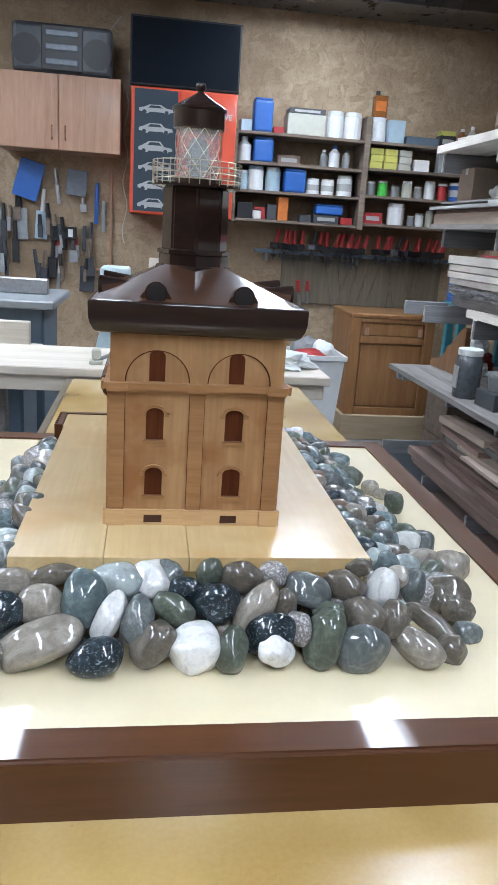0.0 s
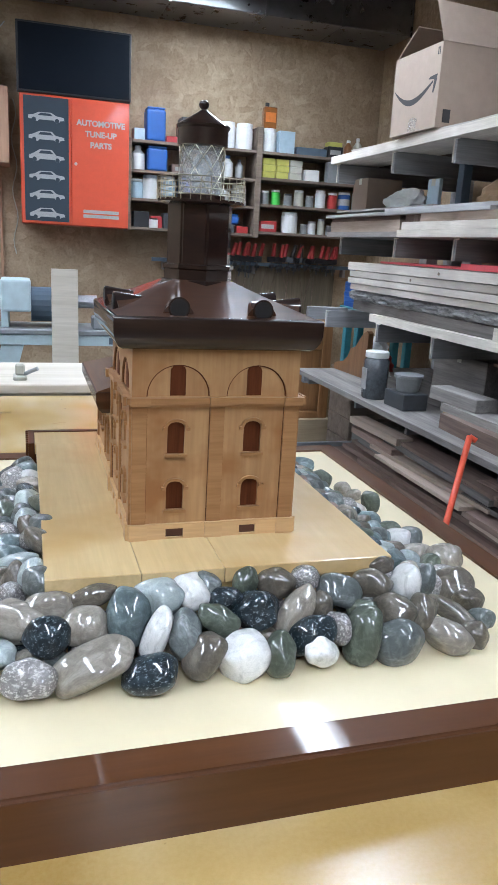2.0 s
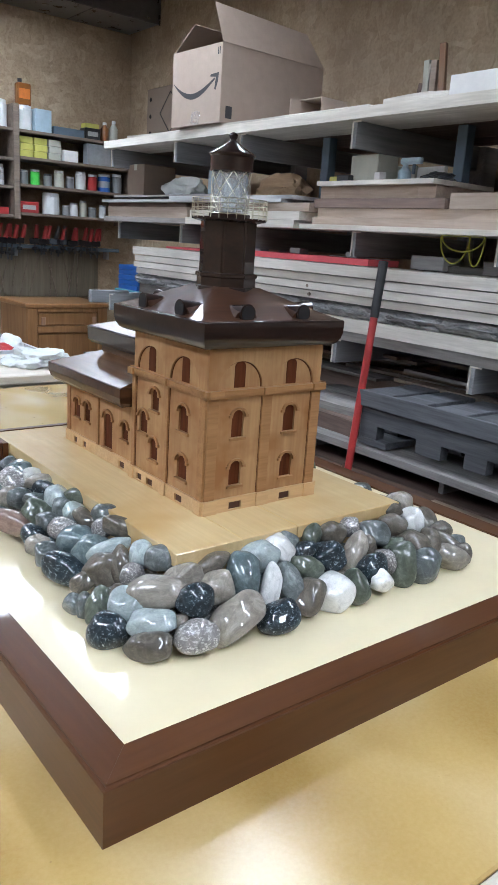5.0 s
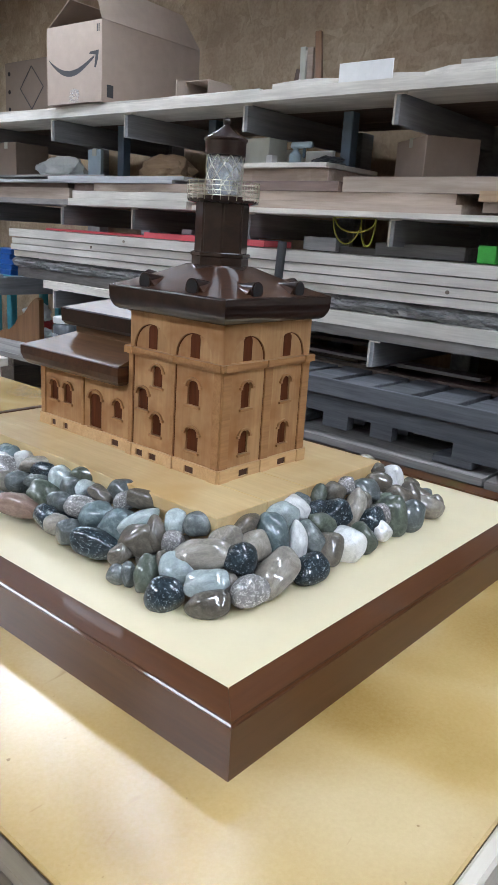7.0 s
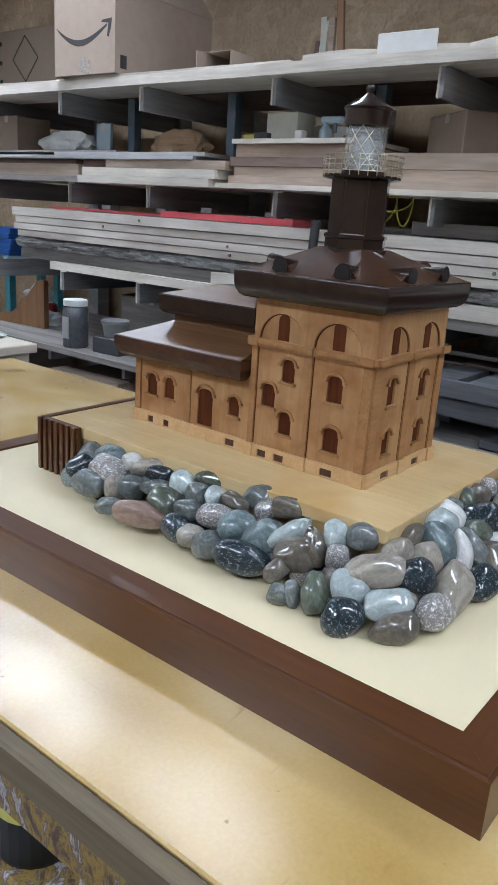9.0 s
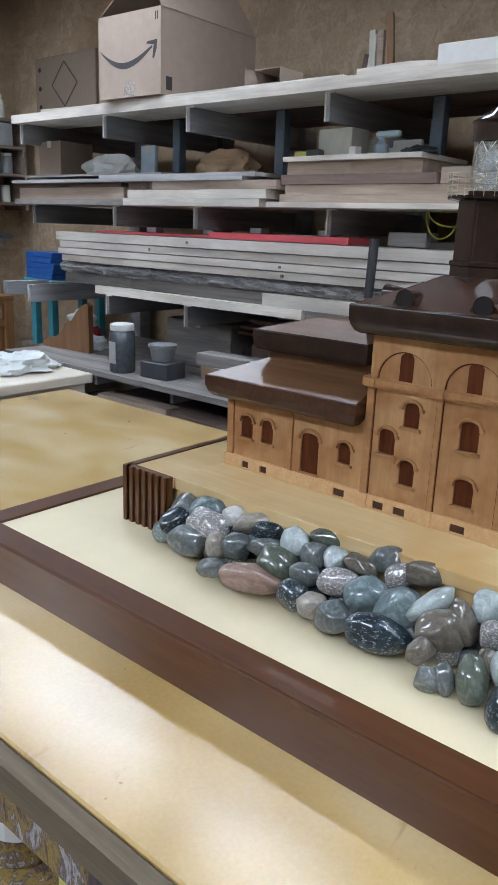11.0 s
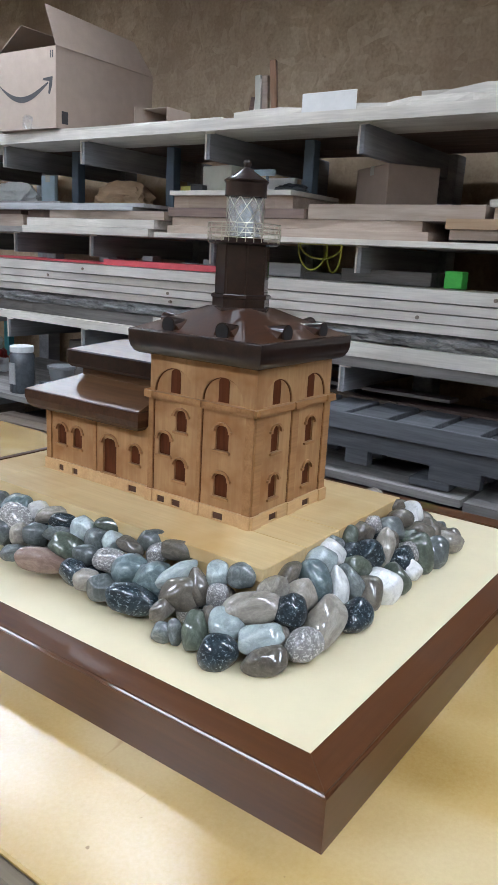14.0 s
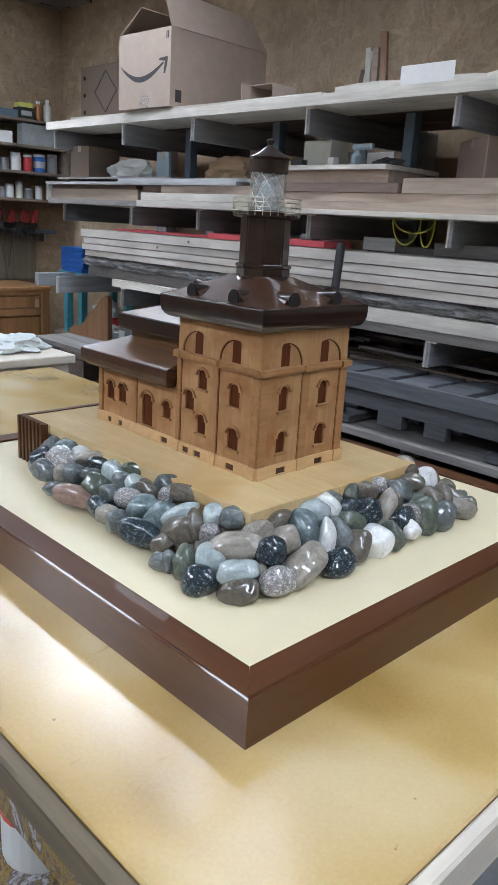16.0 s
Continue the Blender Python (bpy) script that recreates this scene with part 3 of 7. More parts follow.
def platform():
    t = thing("platform", (0.06, 0.9, ZP), "varnished maple platform with dark fluted quay wall at its end", "platform")
    part("core", box((PX0 + 0.004, PY0 + 0.004, ZP), (PX1 - 0.004, PY1 - 0.004, ZD - 0.016)), "maple", t)
    # the top is laid in boards round the house
    xa, xb = -0.022, 0.06
    z0 = ZD - 0.016
    for lo, hi in (((PX0, PY0, z0), (xa - 0.0004, SY - 0.0004, ZD)), ((xa, PY0, z0), (xb - 0.0004, SY - 0.0004, ZD)), ((xb, PY0, z0), (PX1, SY - 0.0004, ZD)), ((PX0 - 0.002, SY, z0), (PX1, PY1 - 0.008, ZD - 0.0005))):
        part("board", box(lo, hi, 0.0008), "maple", t)
    # fluted quay wall
    xw = -0.126
    bm = bmesh.new()
    add_box(bm, (xw + 0.004, SY, ZP), (PX0 - 0.0025, PY1, ZD + 0.0008))
    add_box(bm, (xw + 0.004, PY1 - 0.0075, ZP), (PX1, PY1 + 0.003, ZD + 0.0008))
    k = 0.0125
    y = SY + 0.002
    while y < PY1 - 0.004:
        part("flute", box((xw, y, ZP), (xw + 0.0038, y + k * 0.55, ZD + 0.0008), 0.0008), "walnut", t)
        y += k
    x = xw + 0.006
    while x < PX1 - 0.01:
        part("flute", box((x, PY1 + 0.0032, ZP), (x + k * 0.55, PY1 + 0.007, ZD - 0.012), 0.0008), "walnut", t)
        x += k
    part("quay_wall", bm, "walnut", t, "dark fluted sheet-pile wall")


platform()
free()

# ---------------------------------------------------------------- the model lighthouse
TX0, TX1, TY0, TY1 = -0.022, 0.155, 0.712, 0.885
CX, CY = (TX0 + TX1) / 2, (TY0 + TY1) / 2
ZPL, ZS0, ZS1, ZE = 0.990, 1.117, 1.126, 1.180


def facade(parent, fn, u_end, openings, arches, bands, vents, v0=ZPL, v1=ZE, depth=0.004, course=True, plinth_to=None, inset=0.0):
    """One outer wall: fn maps (u along the wall, height, outward) to the world."""
    gw = 0.0013 if inset else 0.0006
    low = [q for q in openings if q[2] < ZS1 or not arches]
    high = [q for q in openings if q not in low]
    half = lambda c, r, n=20: [(c + r * math.cos(math.pi * i / n), ZS1 + 0.0004 + r * math.sin(math.pi * i / n)) for i in range(n + 1)]
    holes = [arch(a, b, c, d, 8, min((b - a) / 2, 0.006)) for a, b, c, d in low] + [half(c, r) for c, r in arches]
    part("wall_panel", holed([(inset, v0), (u_end - inset, v0), (u_end - inset, v1), (inset, v1)], holes, fn, -depth, 0.0), "cherry", parent)
    for a, b, c, d in low:
        w = part("window", prism(arch(a - 0.0005, b + 0.0005, c - 0.0005, d + 0.0005, 8, min((b - a) / 2, 0.0062)), fn, -depth - 0.0004, -depth + 0.0012), "inlay", parent, "dark walnut arched window")
        mid, hw = (a + b) / 2, (b - a) / 2
        hood = prism(arc_band(mid, d - 0.0055, hw + 0.0034, 0.0032, 12, 0.74), fn, -0.001, 0.0030)
        for k in (-1, 1):
            u = mid + k * (hw + 0.0030)
            ear = prism([(u - 0.0022, d - 0.0085), (u + 0.0022, d - 0.0085), (u + 0.0022, d - 0.0052), (u - 0.0022, d - 0.0052)], fn, -0.001, 0.0033)
            me = bpy.data.meshes.new("ear")
            ear.to_mesh(me)
            ear.free()
            hood.from_mesh(me)
            bpy.data.meshes.remove(me)
        part("hood", hood, "cherry_trim", w, "raised arched hood mould")
        part("sill", prism([(a - 0.003, c - 0.0032), (b + 0.003, c - 0.0032), (b + 0.003, c), (a - 0.003, c)], fn, -0.001, 0.0032), "cherry_trim", w)
    for c, r in arches:
        part("lunette", prism(half(c, r + 0.0008), fn, -depth - 0.0003, -0.0024), "cherry", parent, "recessed semicircular panel")
        # dark arc paints both the stain and the shade along the recess edge
        part("arch_line", prism(arc_band(c, ZS1 + 0.0005, r - 0.0001, 0.0013, 20), fn, -0.003, -0.0019), "inlay", parent, "dark stained arch groove")
    for a, b, c, d in high:
        part("window", prism(arch(a, b, c, d, 8, min((b - a) / 2, 0.0062)), fn, -0.003, -0.0017), "inlay", parent, "dark walnut arched window")
    for a, b in bands:
        if course and a > 0.001:
            part("groove", prism([(a - gw, v0), (a, v0), (a, ZS0 - 0.0012), (a - gw, ZS0 - 0.0012)], fn, -0.001, 0.0004), "inlay", parent)
        part("pilaster", prism([(a, v0), (b, v0), (b, ZS0 - 0.0012 if course else v1), (a, ZS0 - 0.0012 if course else v1)], fn, -0.001 if 0.001 < a and b < u_end - 0.001 else 0.0001, 0.0026), "cherry_trim", parent)
        if course and b < u_end - 0.001:
            part("groove", prism([(b, v0), (b + gw, v0), (b + gw, ZS0 - 0.0012), (b, ZS0 - 0.0012)], fn, -0.001, 0.0005), "inlay", parent)
    ph = [[(a, ZD + 0.002), (b, ZD + 0.002), (b, ZD + 0.0115), (a, ZD + 0.0115)] for a, b in vents]
    pe = u_end if plinth_to is None else plinth_to
    part("plinth", holed([(-0.003, ZD), (pe + 0.003, ZD), (pe + 0.003, ZPL), (-0.003, ZPL)], ph, fn, -0.001, 0.0036), "plinth", parent, "pale maple plinth")
    if course:
        for a, b in bands:
            part("plinth_block", prism([(max(a - 0.002, -0.0028), ZD), (min(b + 0.002, pe + 0.0028), ZD), (min(b + 0.002, pe + 0.0028), ZPL + 0.0006), (max(a - 0.002, -0.0028), ZPL + 0.0006)], fn, 0.0030, 0.0056), "plinth", parent)
    for a, b in vents:
        part("vent", prism([(a - 0.0005, ZD + 0.0015), (b + 0.0005, ZD + 0.0015), (b + 0.0005, ZD + 0.012), (a - 0.0005, ZD + 0.012)], fn, -0.0008, 0.0012), "vent_dark", parent, "dark basement vent")
    if course:
        o1, o2 = (-0.0001, -0.0001) if inset else (0.0060, 0.0033)
        part("string_course", prism([(-o1, ZS0 + 0.0028), (u_end + o1, ZS0 + 0.0028), (u_end + o1, ZS1), (-o1, ZS1)], fn, 0.0002, 0.0060), "cherry_trim", parent)
        part("string_bed", prism([(-o2, ZS0 - 0.001), (u_end + o2, ZS0 - 0.001), (u_end + o2, ZS0 + 0.0027), (-o2, ZS0 + 0.0027)], fn, 0.0002, 0.0033), "cherry_trim", parent)
        for a, b in bands:
            part("capital", prism([(a - 0.002, ZS0 + 0.001), (b + 0.003, ZS0 + 0.001), (b + 0.003, ZS1 + 0.0008), (a - 0.002, ZS1 + 0.0008)], fn, 0.0055, 0.0088), "cherry_trim", parent)


def hip_roof(x0, x1, y0, y1, z0, cx0, cx1, cy0, cy1, z1, n=6, sag=0.35):
    """A hipped roof whose slopes curve in, from eaves at z0 to a flat at z1."""
    bm = bmesh.new()
    rows = []
    for i in range(n + 1):
        f = i / n
        h = (1 - sag) * f + sag * f * f
        a, b = x0 + (cx0 - x0) * f, x1 + (cx1 - x1) * f
        c, d = y0 + (cy0 - y0) * f, y1 + (cy1 - y1) * f
        z = z0 + (z1 - z0) * h
        rows.append([bm.verts.new(Vector(p) - ORG[0]) for p in ((a, c, z), (b, c, z), (b, d, z), (a, d, z))])
    for p, q in zip(rows, rows[1:]):
        for i in range(4):
            bm.faces.new((p[i], p[(i + 1) % 4], q[(i + 1) % 4], q[i]))
    bm.faces.new(rows[-1])
    bm.faces.new(rows[0])
    return bm


def cornice(x0, x1, y0, y1, profile):
    """A moulding that runs round a rectangle; profile is (outward, z)."""
    bm = bmesh.new()
    rings = []
    for o, z in profile:
        rings.append([bm.verts.new(Vector(p) - ORG[0]) for p in ((x0 - o, y0 - o, z), (x1 + o, y0 - o, z), (x1 + o, y1 + o, z), (x0 - o, y1 + o, z))])
    for p, q in zip(rings, rings[1:]):
        for i in range(4):
            bm.faces.new((p[i], p[(i + 1) % 4], q[(i + 1) % 4], q[i]))
    bm.faces.new(rings[0])
    bm.faces.new(rings[-1])
    return bm


def lighthouse():
    t = thing("model_lighthouse", (CX, CY, ZD), "varnished wooden model lighthouse house with dark walnut roofs on maple platform", "model")
    d = 0.004
    part("core", box((TX0 + d + 0.0006, TY0 + d + 0.0006, ZD), (TX1 - d - 0.0006, TY1 - d - 0.0006, ZE - 0.0005)), "cherry", t)
    front = lambda u, v, w: (TX0 + u, TY0 - w, v)
    left = lambda u, v, w: (TX0 - w, TY0 + u, v)
    right = lambda u, v, w: (TX1 + w, TY0 + u, v)
    back = lambda u, v, w: (TX0 + u, TY1 + w, v)
    W, D = TX1 - TX0, TY1 - TY0
    f_open = [(0.037, 0.055, 1.066, 1.100), (0.1185, 0.1375, 1.066, 1.100), (0.037, 0.055, 1.005, 1.036), (0.1185, 0.1375, 1.005, 1.036), (0.039, 0.055, 1.1275, 1.159), (0.120, 0.136, 1.1275, 1.159)]
    f_arch = [(0.0475, 0.033), (0.131, 0.033)]
    facade(t, front, W, f_open, f_arch, [(0, 0.015), (0.081, 0.096), (W - 0.015, W)], [(0.037, 0.056), (0.118, 0.136)])
    facade(t, right, D, f_open, f_arch, [(0, 0.015), (0.081, 0.096), (D - 0.015, D)], [(0.037, 0.056), (0.118, 0.136)], inset=0.0042)
    l_open = [(0.039, 0.060, 1.066, 1.098), (0.038, 0.060, 1.005, 1.035), (0.135, 0.156, 1.042, 1.071), (0.108, 0.127, 1.078, 1.106), (0.108, 0.127, 1.011, 1.040), (0.043, 0.059, 1.1275, 1.159), (0.122, 0.138, 1.1275, 1.159)]
    facade(t, left, D, l_open, [(0.051, 0.0325), (0.131, 0.0335)], [(0, 0.012), (0.082, 0.088), (D - 0.008, D)], [(0.041, 0.058), (0.113, 0.128), (0.141, 0.155)], inset=0.0042)
    facade(t, back, W, [], [], [(0, 0.015), (W - 0.015, W)], [])
    # eaves and roof
    rx0, rx1, ry0, ry1 = -0.0212, 0.1500, 0.7165, 0.8849
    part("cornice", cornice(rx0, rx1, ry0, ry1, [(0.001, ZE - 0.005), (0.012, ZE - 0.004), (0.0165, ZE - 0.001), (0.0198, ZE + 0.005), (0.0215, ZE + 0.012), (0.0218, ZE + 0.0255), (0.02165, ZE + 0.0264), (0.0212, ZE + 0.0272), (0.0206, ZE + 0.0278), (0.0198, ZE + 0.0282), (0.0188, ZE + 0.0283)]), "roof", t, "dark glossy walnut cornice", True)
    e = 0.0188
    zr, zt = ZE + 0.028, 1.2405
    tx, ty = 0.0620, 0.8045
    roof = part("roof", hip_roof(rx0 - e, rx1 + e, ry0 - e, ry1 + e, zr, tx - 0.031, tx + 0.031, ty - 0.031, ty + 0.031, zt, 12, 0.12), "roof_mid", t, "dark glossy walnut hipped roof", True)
    mx, my = (rx0 + rx1) / 2, (ry0 + ry1) / 2
    for k in range(4):
        a = k * math.pi / 2
        reach = ((ry1 - ry0) if k % 2 == 0 else (rx1 - rx0)) / 2 + e
        for s in (-0.043, 0.043):
            def put(p, a=a):
                x, y = p[0], p[1]
                return (mx + x * math.cos(a) - y * math.sin(a), my + x * math.sin(a) + y * math.cos(a), p[2])
            # a level barrel that runs back into the slope
            o = part("barrel_dormer", cyl(put((s, -reach + 0.004, zr + 0.0085)), put((s * 0.97, -reach + 0.046, zr + 0.0080)), 0.0108, 0.0055, seg=28), "roof", t, "dark glossy barrel dormer", True)
            # solid black disc paints the dark inside the dormer opening
            part("dormer_eye", cyl(put((s, -reach + 0.0032, zr + 0.0085)), put((s, -reach + 0.0041, zr + 0.0085)), 0.0090, seg=24), "roof_hole", o, "black round dormer opening")
            # swept valley on both sides of the barrel
            flare = bmesh.new()
            add_cyl(flare, put((s, -reach + 0.009, zr - 0.0015)), put((s * 0.95, -0.046, zr + 0.0115)), 0.0160, 0.0050, seg=28)
            part("dormer_saddle", flare, "roof_mid", o, "", True)
    # tower
    part("tower_base", lathe((tx, ty, 0), [(0.0425, 1.2330), (0.0408, 1.2395), (0.0380, 1.2405), (0.0380, 1.2510), (0.0398, 1.2520), (0.0398, 1.2560), (0.0355, 1.2572)], 8), "roof", t)
    shaft = lathe((tx, ty, 0), [(0.0358, 1.2568), (0.0358, 1.3185)], 8)
    upright = [g for g in shaft.edges if abs(g.verts[0].co.z - g.verts[1].co.z) > 0.02]
    bmesh.ops.bevel(shaft, geom=upright, offset=0.0022, segments=4, affect="EDGES")
    part("tower", shaft, "roof", t, "dark glossy walnut tower", True)
    part("gallery_deck", lathe((tx, ty, 0), [(0.037, 1.3180), (0.0465, 1.3202), (0.0472, 1.3232), (0.030, 1.3238)], 20), "roof", t)
    rail = bmesh.new()
    n = 28
    for i in range(n):
        a0, a1 = 2 * math.pi * i / n, 2 * math.pi * (i + 1) / n
        p = lambda a, z: (tx + 0.0470 * math.cos(a), ty + 0.0470 * math.sin(a), z)
        add_cyl(rail, p(a0, 1.322), p(a0, 1.3460), 0.0005, seg=5)
        for z in (1.3275, 1.3335, 1.3395, 1.3452):
            add_cyl(rail, p(a0, z), p(a1, z), 0.0006, seg=5)
    part("gallery_railing", rail, "brass_wire", t, "thin soldered wire railing")
    part("lantern_floor", lathe((tx, ty, 0), [(0.026, 1.3236), (0.026, 1.3285), (0.0235, 1.3295)], 16), "roof", t)
    part("lantern_glass", lathe((tx, ty, 0), [(0.0236, 1.3290), (0.0238, 1.334), (0.0238, 1.374), (0.0236, 1.3785), (0.0222, 1.3785), (0.0222, 1.3291)], 24), "lantern_glass", t, "clear lantern glass", True)
    # added film: its cloudy white paints the glass's frosting and bright reflections
    part("glass_haze_film", lathe((tx, ty, 0), [(0.0208, 1.3297), (0.0208, 1.376), (0.0202, 1.376), (0.0202, 1.3298)], 24), "film", t, "crinkled clear film behind the glass", True)
    part("lens", lathe((tx, ty, 0), [(0.008, 1.3297), (0.0105, 1.338), (0.0125, 1.350), (0.0105, 1.362), (0.006, 1.370)], 20), "lens", t, "clear beacon lamp, unlit", True)
    wire = bmesh.new()
    m = 9
    for i in range(m):
        for za, zb, h in ((1.3300, 1.3540, 0.0), (1.3540, 1.3780, 0.0)):
            for sgn in (1, -1):
                ring = [(2 * math.pi * (i + sgn * f / 4) / m, za + (zb - za) * f / 4) for f in range(5)]
                pts = [(tx + 0.0244 * math.cos(q), ty + 0.0244 * math.sin(q), z) for q, z in ring]
                for u, v in zip(pts, pts[1:]):
                    add_cyl(wire, u, v, 0.00045, seg=5)
    part("lantern_lattice", wire, "brass_wire", t, "crossed wire glazing lattice")
    part("cap", lathe((tx, ty, 0), [(0.0235, 1.3770), (0.0268, 1.3782), (0.0268, 1.3945), (0.0286, 1.3962), (0.0288, 1.3980), (0.0266, 1.3996), (0.0212, 1.4026), (0.0152, 1.4062), (0.0098, 1.4095), (0.0060, 1.4120), (0.0034, 1.4142)], 24), "roof", t, "dark glossy lantern cap", True)
    part("finial", lathe((tx, ty, 0), [(0.0034, 1.4138), (0.0034, 1.4152), (0.0050, 1.4172), (0.0056, 1.4196), (0.0044, 1.4222), (0.001, 1.4236)], 14), "roof", t, "", True)
    # annex
    ax0, ax1, ay0, ay1, ze = -0.018, 0.151, TY1, 1.100, 1.076
    part("annex_core", box((ax0 + d + 0.0006, ay0 + 0.004, ZD), (ax1 - d, ay1 - d, ze)), "cherry", t)
    aleft = lambda u, v, w: (ax0 - w, ay0 + u, v)
    facade(t, aleft, ay1 - ay0, [(0.021, 0.039, 1.016, 1.042), (0.139, 0.158, 1.016, 1.046), (0.173, 0.192, 1.016, 1.046), (0.067, 0.094, 0.9915, 1.043)], [], [(0.1065, 0.1125), (0.205, 0.215)], [(0.024, 0.040), (0.145, 0.156), (0.176, 0.187)], v1=ze, course=False, inset=0.0042)
    aend = lambda u, v, w: (ax0 + u, ay1 + w, v)
    facade(t, aend, ax1 - ax0, [(0.03, 0.05, 1.016, 1.046), (0.11, 0.13, 1.016, 1.046)], [], [(0, 0.01)], [], v1=ze, course=False)
    aright = lambda u, v, w: (ax1 + w, ay0 + u, v)
    facade(t, aright, ay1 - ay0, [], [], [(0.205, 0.215)], [], v1=ze, course=False, inset=0.0042)
    o = 0.022
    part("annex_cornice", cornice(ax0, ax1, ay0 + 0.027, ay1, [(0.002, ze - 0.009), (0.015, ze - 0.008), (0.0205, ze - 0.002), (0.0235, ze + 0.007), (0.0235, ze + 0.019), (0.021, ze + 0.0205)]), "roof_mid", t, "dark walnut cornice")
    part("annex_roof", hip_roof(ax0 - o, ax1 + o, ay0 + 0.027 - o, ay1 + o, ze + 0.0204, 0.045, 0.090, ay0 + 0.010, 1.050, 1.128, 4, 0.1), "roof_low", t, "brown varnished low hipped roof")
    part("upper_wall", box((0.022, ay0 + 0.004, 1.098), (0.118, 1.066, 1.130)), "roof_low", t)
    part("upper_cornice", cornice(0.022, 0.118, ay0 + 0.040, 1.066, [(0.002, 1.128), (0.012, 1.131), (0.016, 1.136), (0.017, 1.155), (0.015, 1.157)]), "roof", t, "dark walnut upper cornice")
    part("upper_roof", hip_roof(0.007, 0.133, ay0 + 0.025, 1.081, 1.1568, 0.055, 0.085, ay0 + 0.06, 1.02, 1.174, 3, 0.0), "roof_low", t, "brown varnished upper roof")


lighthouse()
free()

# ---------------------------------------------------------------- lumber rack along the east wall
RY0, RY1 = -1.6, 3.95


def lumber_rack():
    t = thing("lumber_rack", (1.9, 1.2, 0), "grey wooden lumber rack with projecting arms", "rack")
    ys = [-1.2, -0.55, 0.1, 0.75, 1.42, 2.05, 2.72, 3.24, 3.88]
    for y in ys:
        part("post", box((2.22, y - 0.045, 0), (2.31, y + 0.045, 1.735), 0.004), "arm", t)
        for z0, z1, x0 in ((1.642, 1.735, 1.50), (1.27, 1.36, 1.55), (0.87, 0.962, 1.50), (0.545, 0.615, 1.42), (0.12, 0.2, 1.35)):
            a = part("arm", box((x0, y - 0.010, z0), (2.22, y + 0.010, z1), 0.002), "arm", t)
            if z0 > 0.8:
                part("end_lip", box((x0 - 0.003, y + 0.004, z0), (x0 - 0.0005, y + 0.0105, z1 - 0.007)), "pine", a, "pale worn edge")
                part("end_lip", box((x0 - 0.003, y - 0.034, z1 - 0.006), (x0 - 0.0005, y + 0.0105, z1 - 0.001)), "pine", a, "pale worn edge")
    for y in (3.02, 2.43, 1.75, 0.4):
        part("upright", box((1.72, y - 0.022, 1.36), (1.765, y + 0.022, 1.73), 0.003), "navy_steel", t, "slim blue-grey steel upright")
    for z in (0.535, 0.905):
        part("end_arm", box((1.42, 3.955, z), (1.66, 3.995, z + 0.07), 0.003), "arm", t)
        part("end_brace", box((1.661, 3.925, z), (2.22, 3.965, z + 0.06), 0.003), "arm", t)
    return t


lumber_rack()
free()


def board(x0, x1, y0, y1, z0, z1, mat, label="rough sawn board stacked on the lumber rack", group="boards on the rack", wob=0.004, seed=0, tilt=0.0, wave=0.0, n=8):
    """A sawn board with a slightly wavy face."""
    rr = random.Random(seed)
    cx, cy = (x0 + x1) / 2, (y0 + y1) / 2
    bm = bmesh.new()
    rows = []
    for i in range(n + 1):
        lift = wave * rr.uniform(0, 1)
        y = (y0 + (y1 - y0) * i / n) - cy
        dx, dz = rr.uniform(-wob, wob), 0.0
        rows.append([bm.verts.new(p) for p in ((x0 - cx + dx, y, 0), (x1 - cx, y, 0), (x1 - cx, y, z1 - z0 + lift), (x0 - cx + dx + rr.uniform(-wob, wob) * 0.3, y, z1 - z0 + lift))])
    for p, q in zip(rows, rows[1:]):
        for i in range(4):
            bm.faces.new((p[i], p[(i + 1) % 4], q[(i + 1) % 4], q[i]))
    bm.faces.new(rows[0])
    bm.faces.new(rows[-1])
    ob = part("board", bm, mat)
    ob.matrix_basis = pose(cx, cy, z0, 0, 0, tilt)
    return tagged(ob, label, "board", group)


# top shelf: long boards laid on the arms
rr = random.Random(11)
board(1.475, 1.73, -1.5, 3.93, 1.7355, 1.772, "pine", seed=2, n=16)
board(1.735, 2.0, -1.5, 3.9, 1.7355, 1.772, "pine_brown", seed=3)
board(2.01, 2.21, -1.5, 3.9, 1.7355, 1.770, "pine_brown", seed=4)
board(1.50, 1.66, 2.0, 3.7, 1.7725, 1.786, "pine", seed=5, wob=0.012)
board(1.57, 1.80, 0.2, 1.98, 1.7755, 1.800, "pine", "pale waney board on top of the lumber rack", seed=6, wob=0.02, wave=0.022, n=18)
board(1.66, 1.80, -0.6, 1.30, 1.8225, 1.845, "pine", "pale waney board on top of the lumber rack", seed=7, wob=0.02, wave=0.02, n=18)
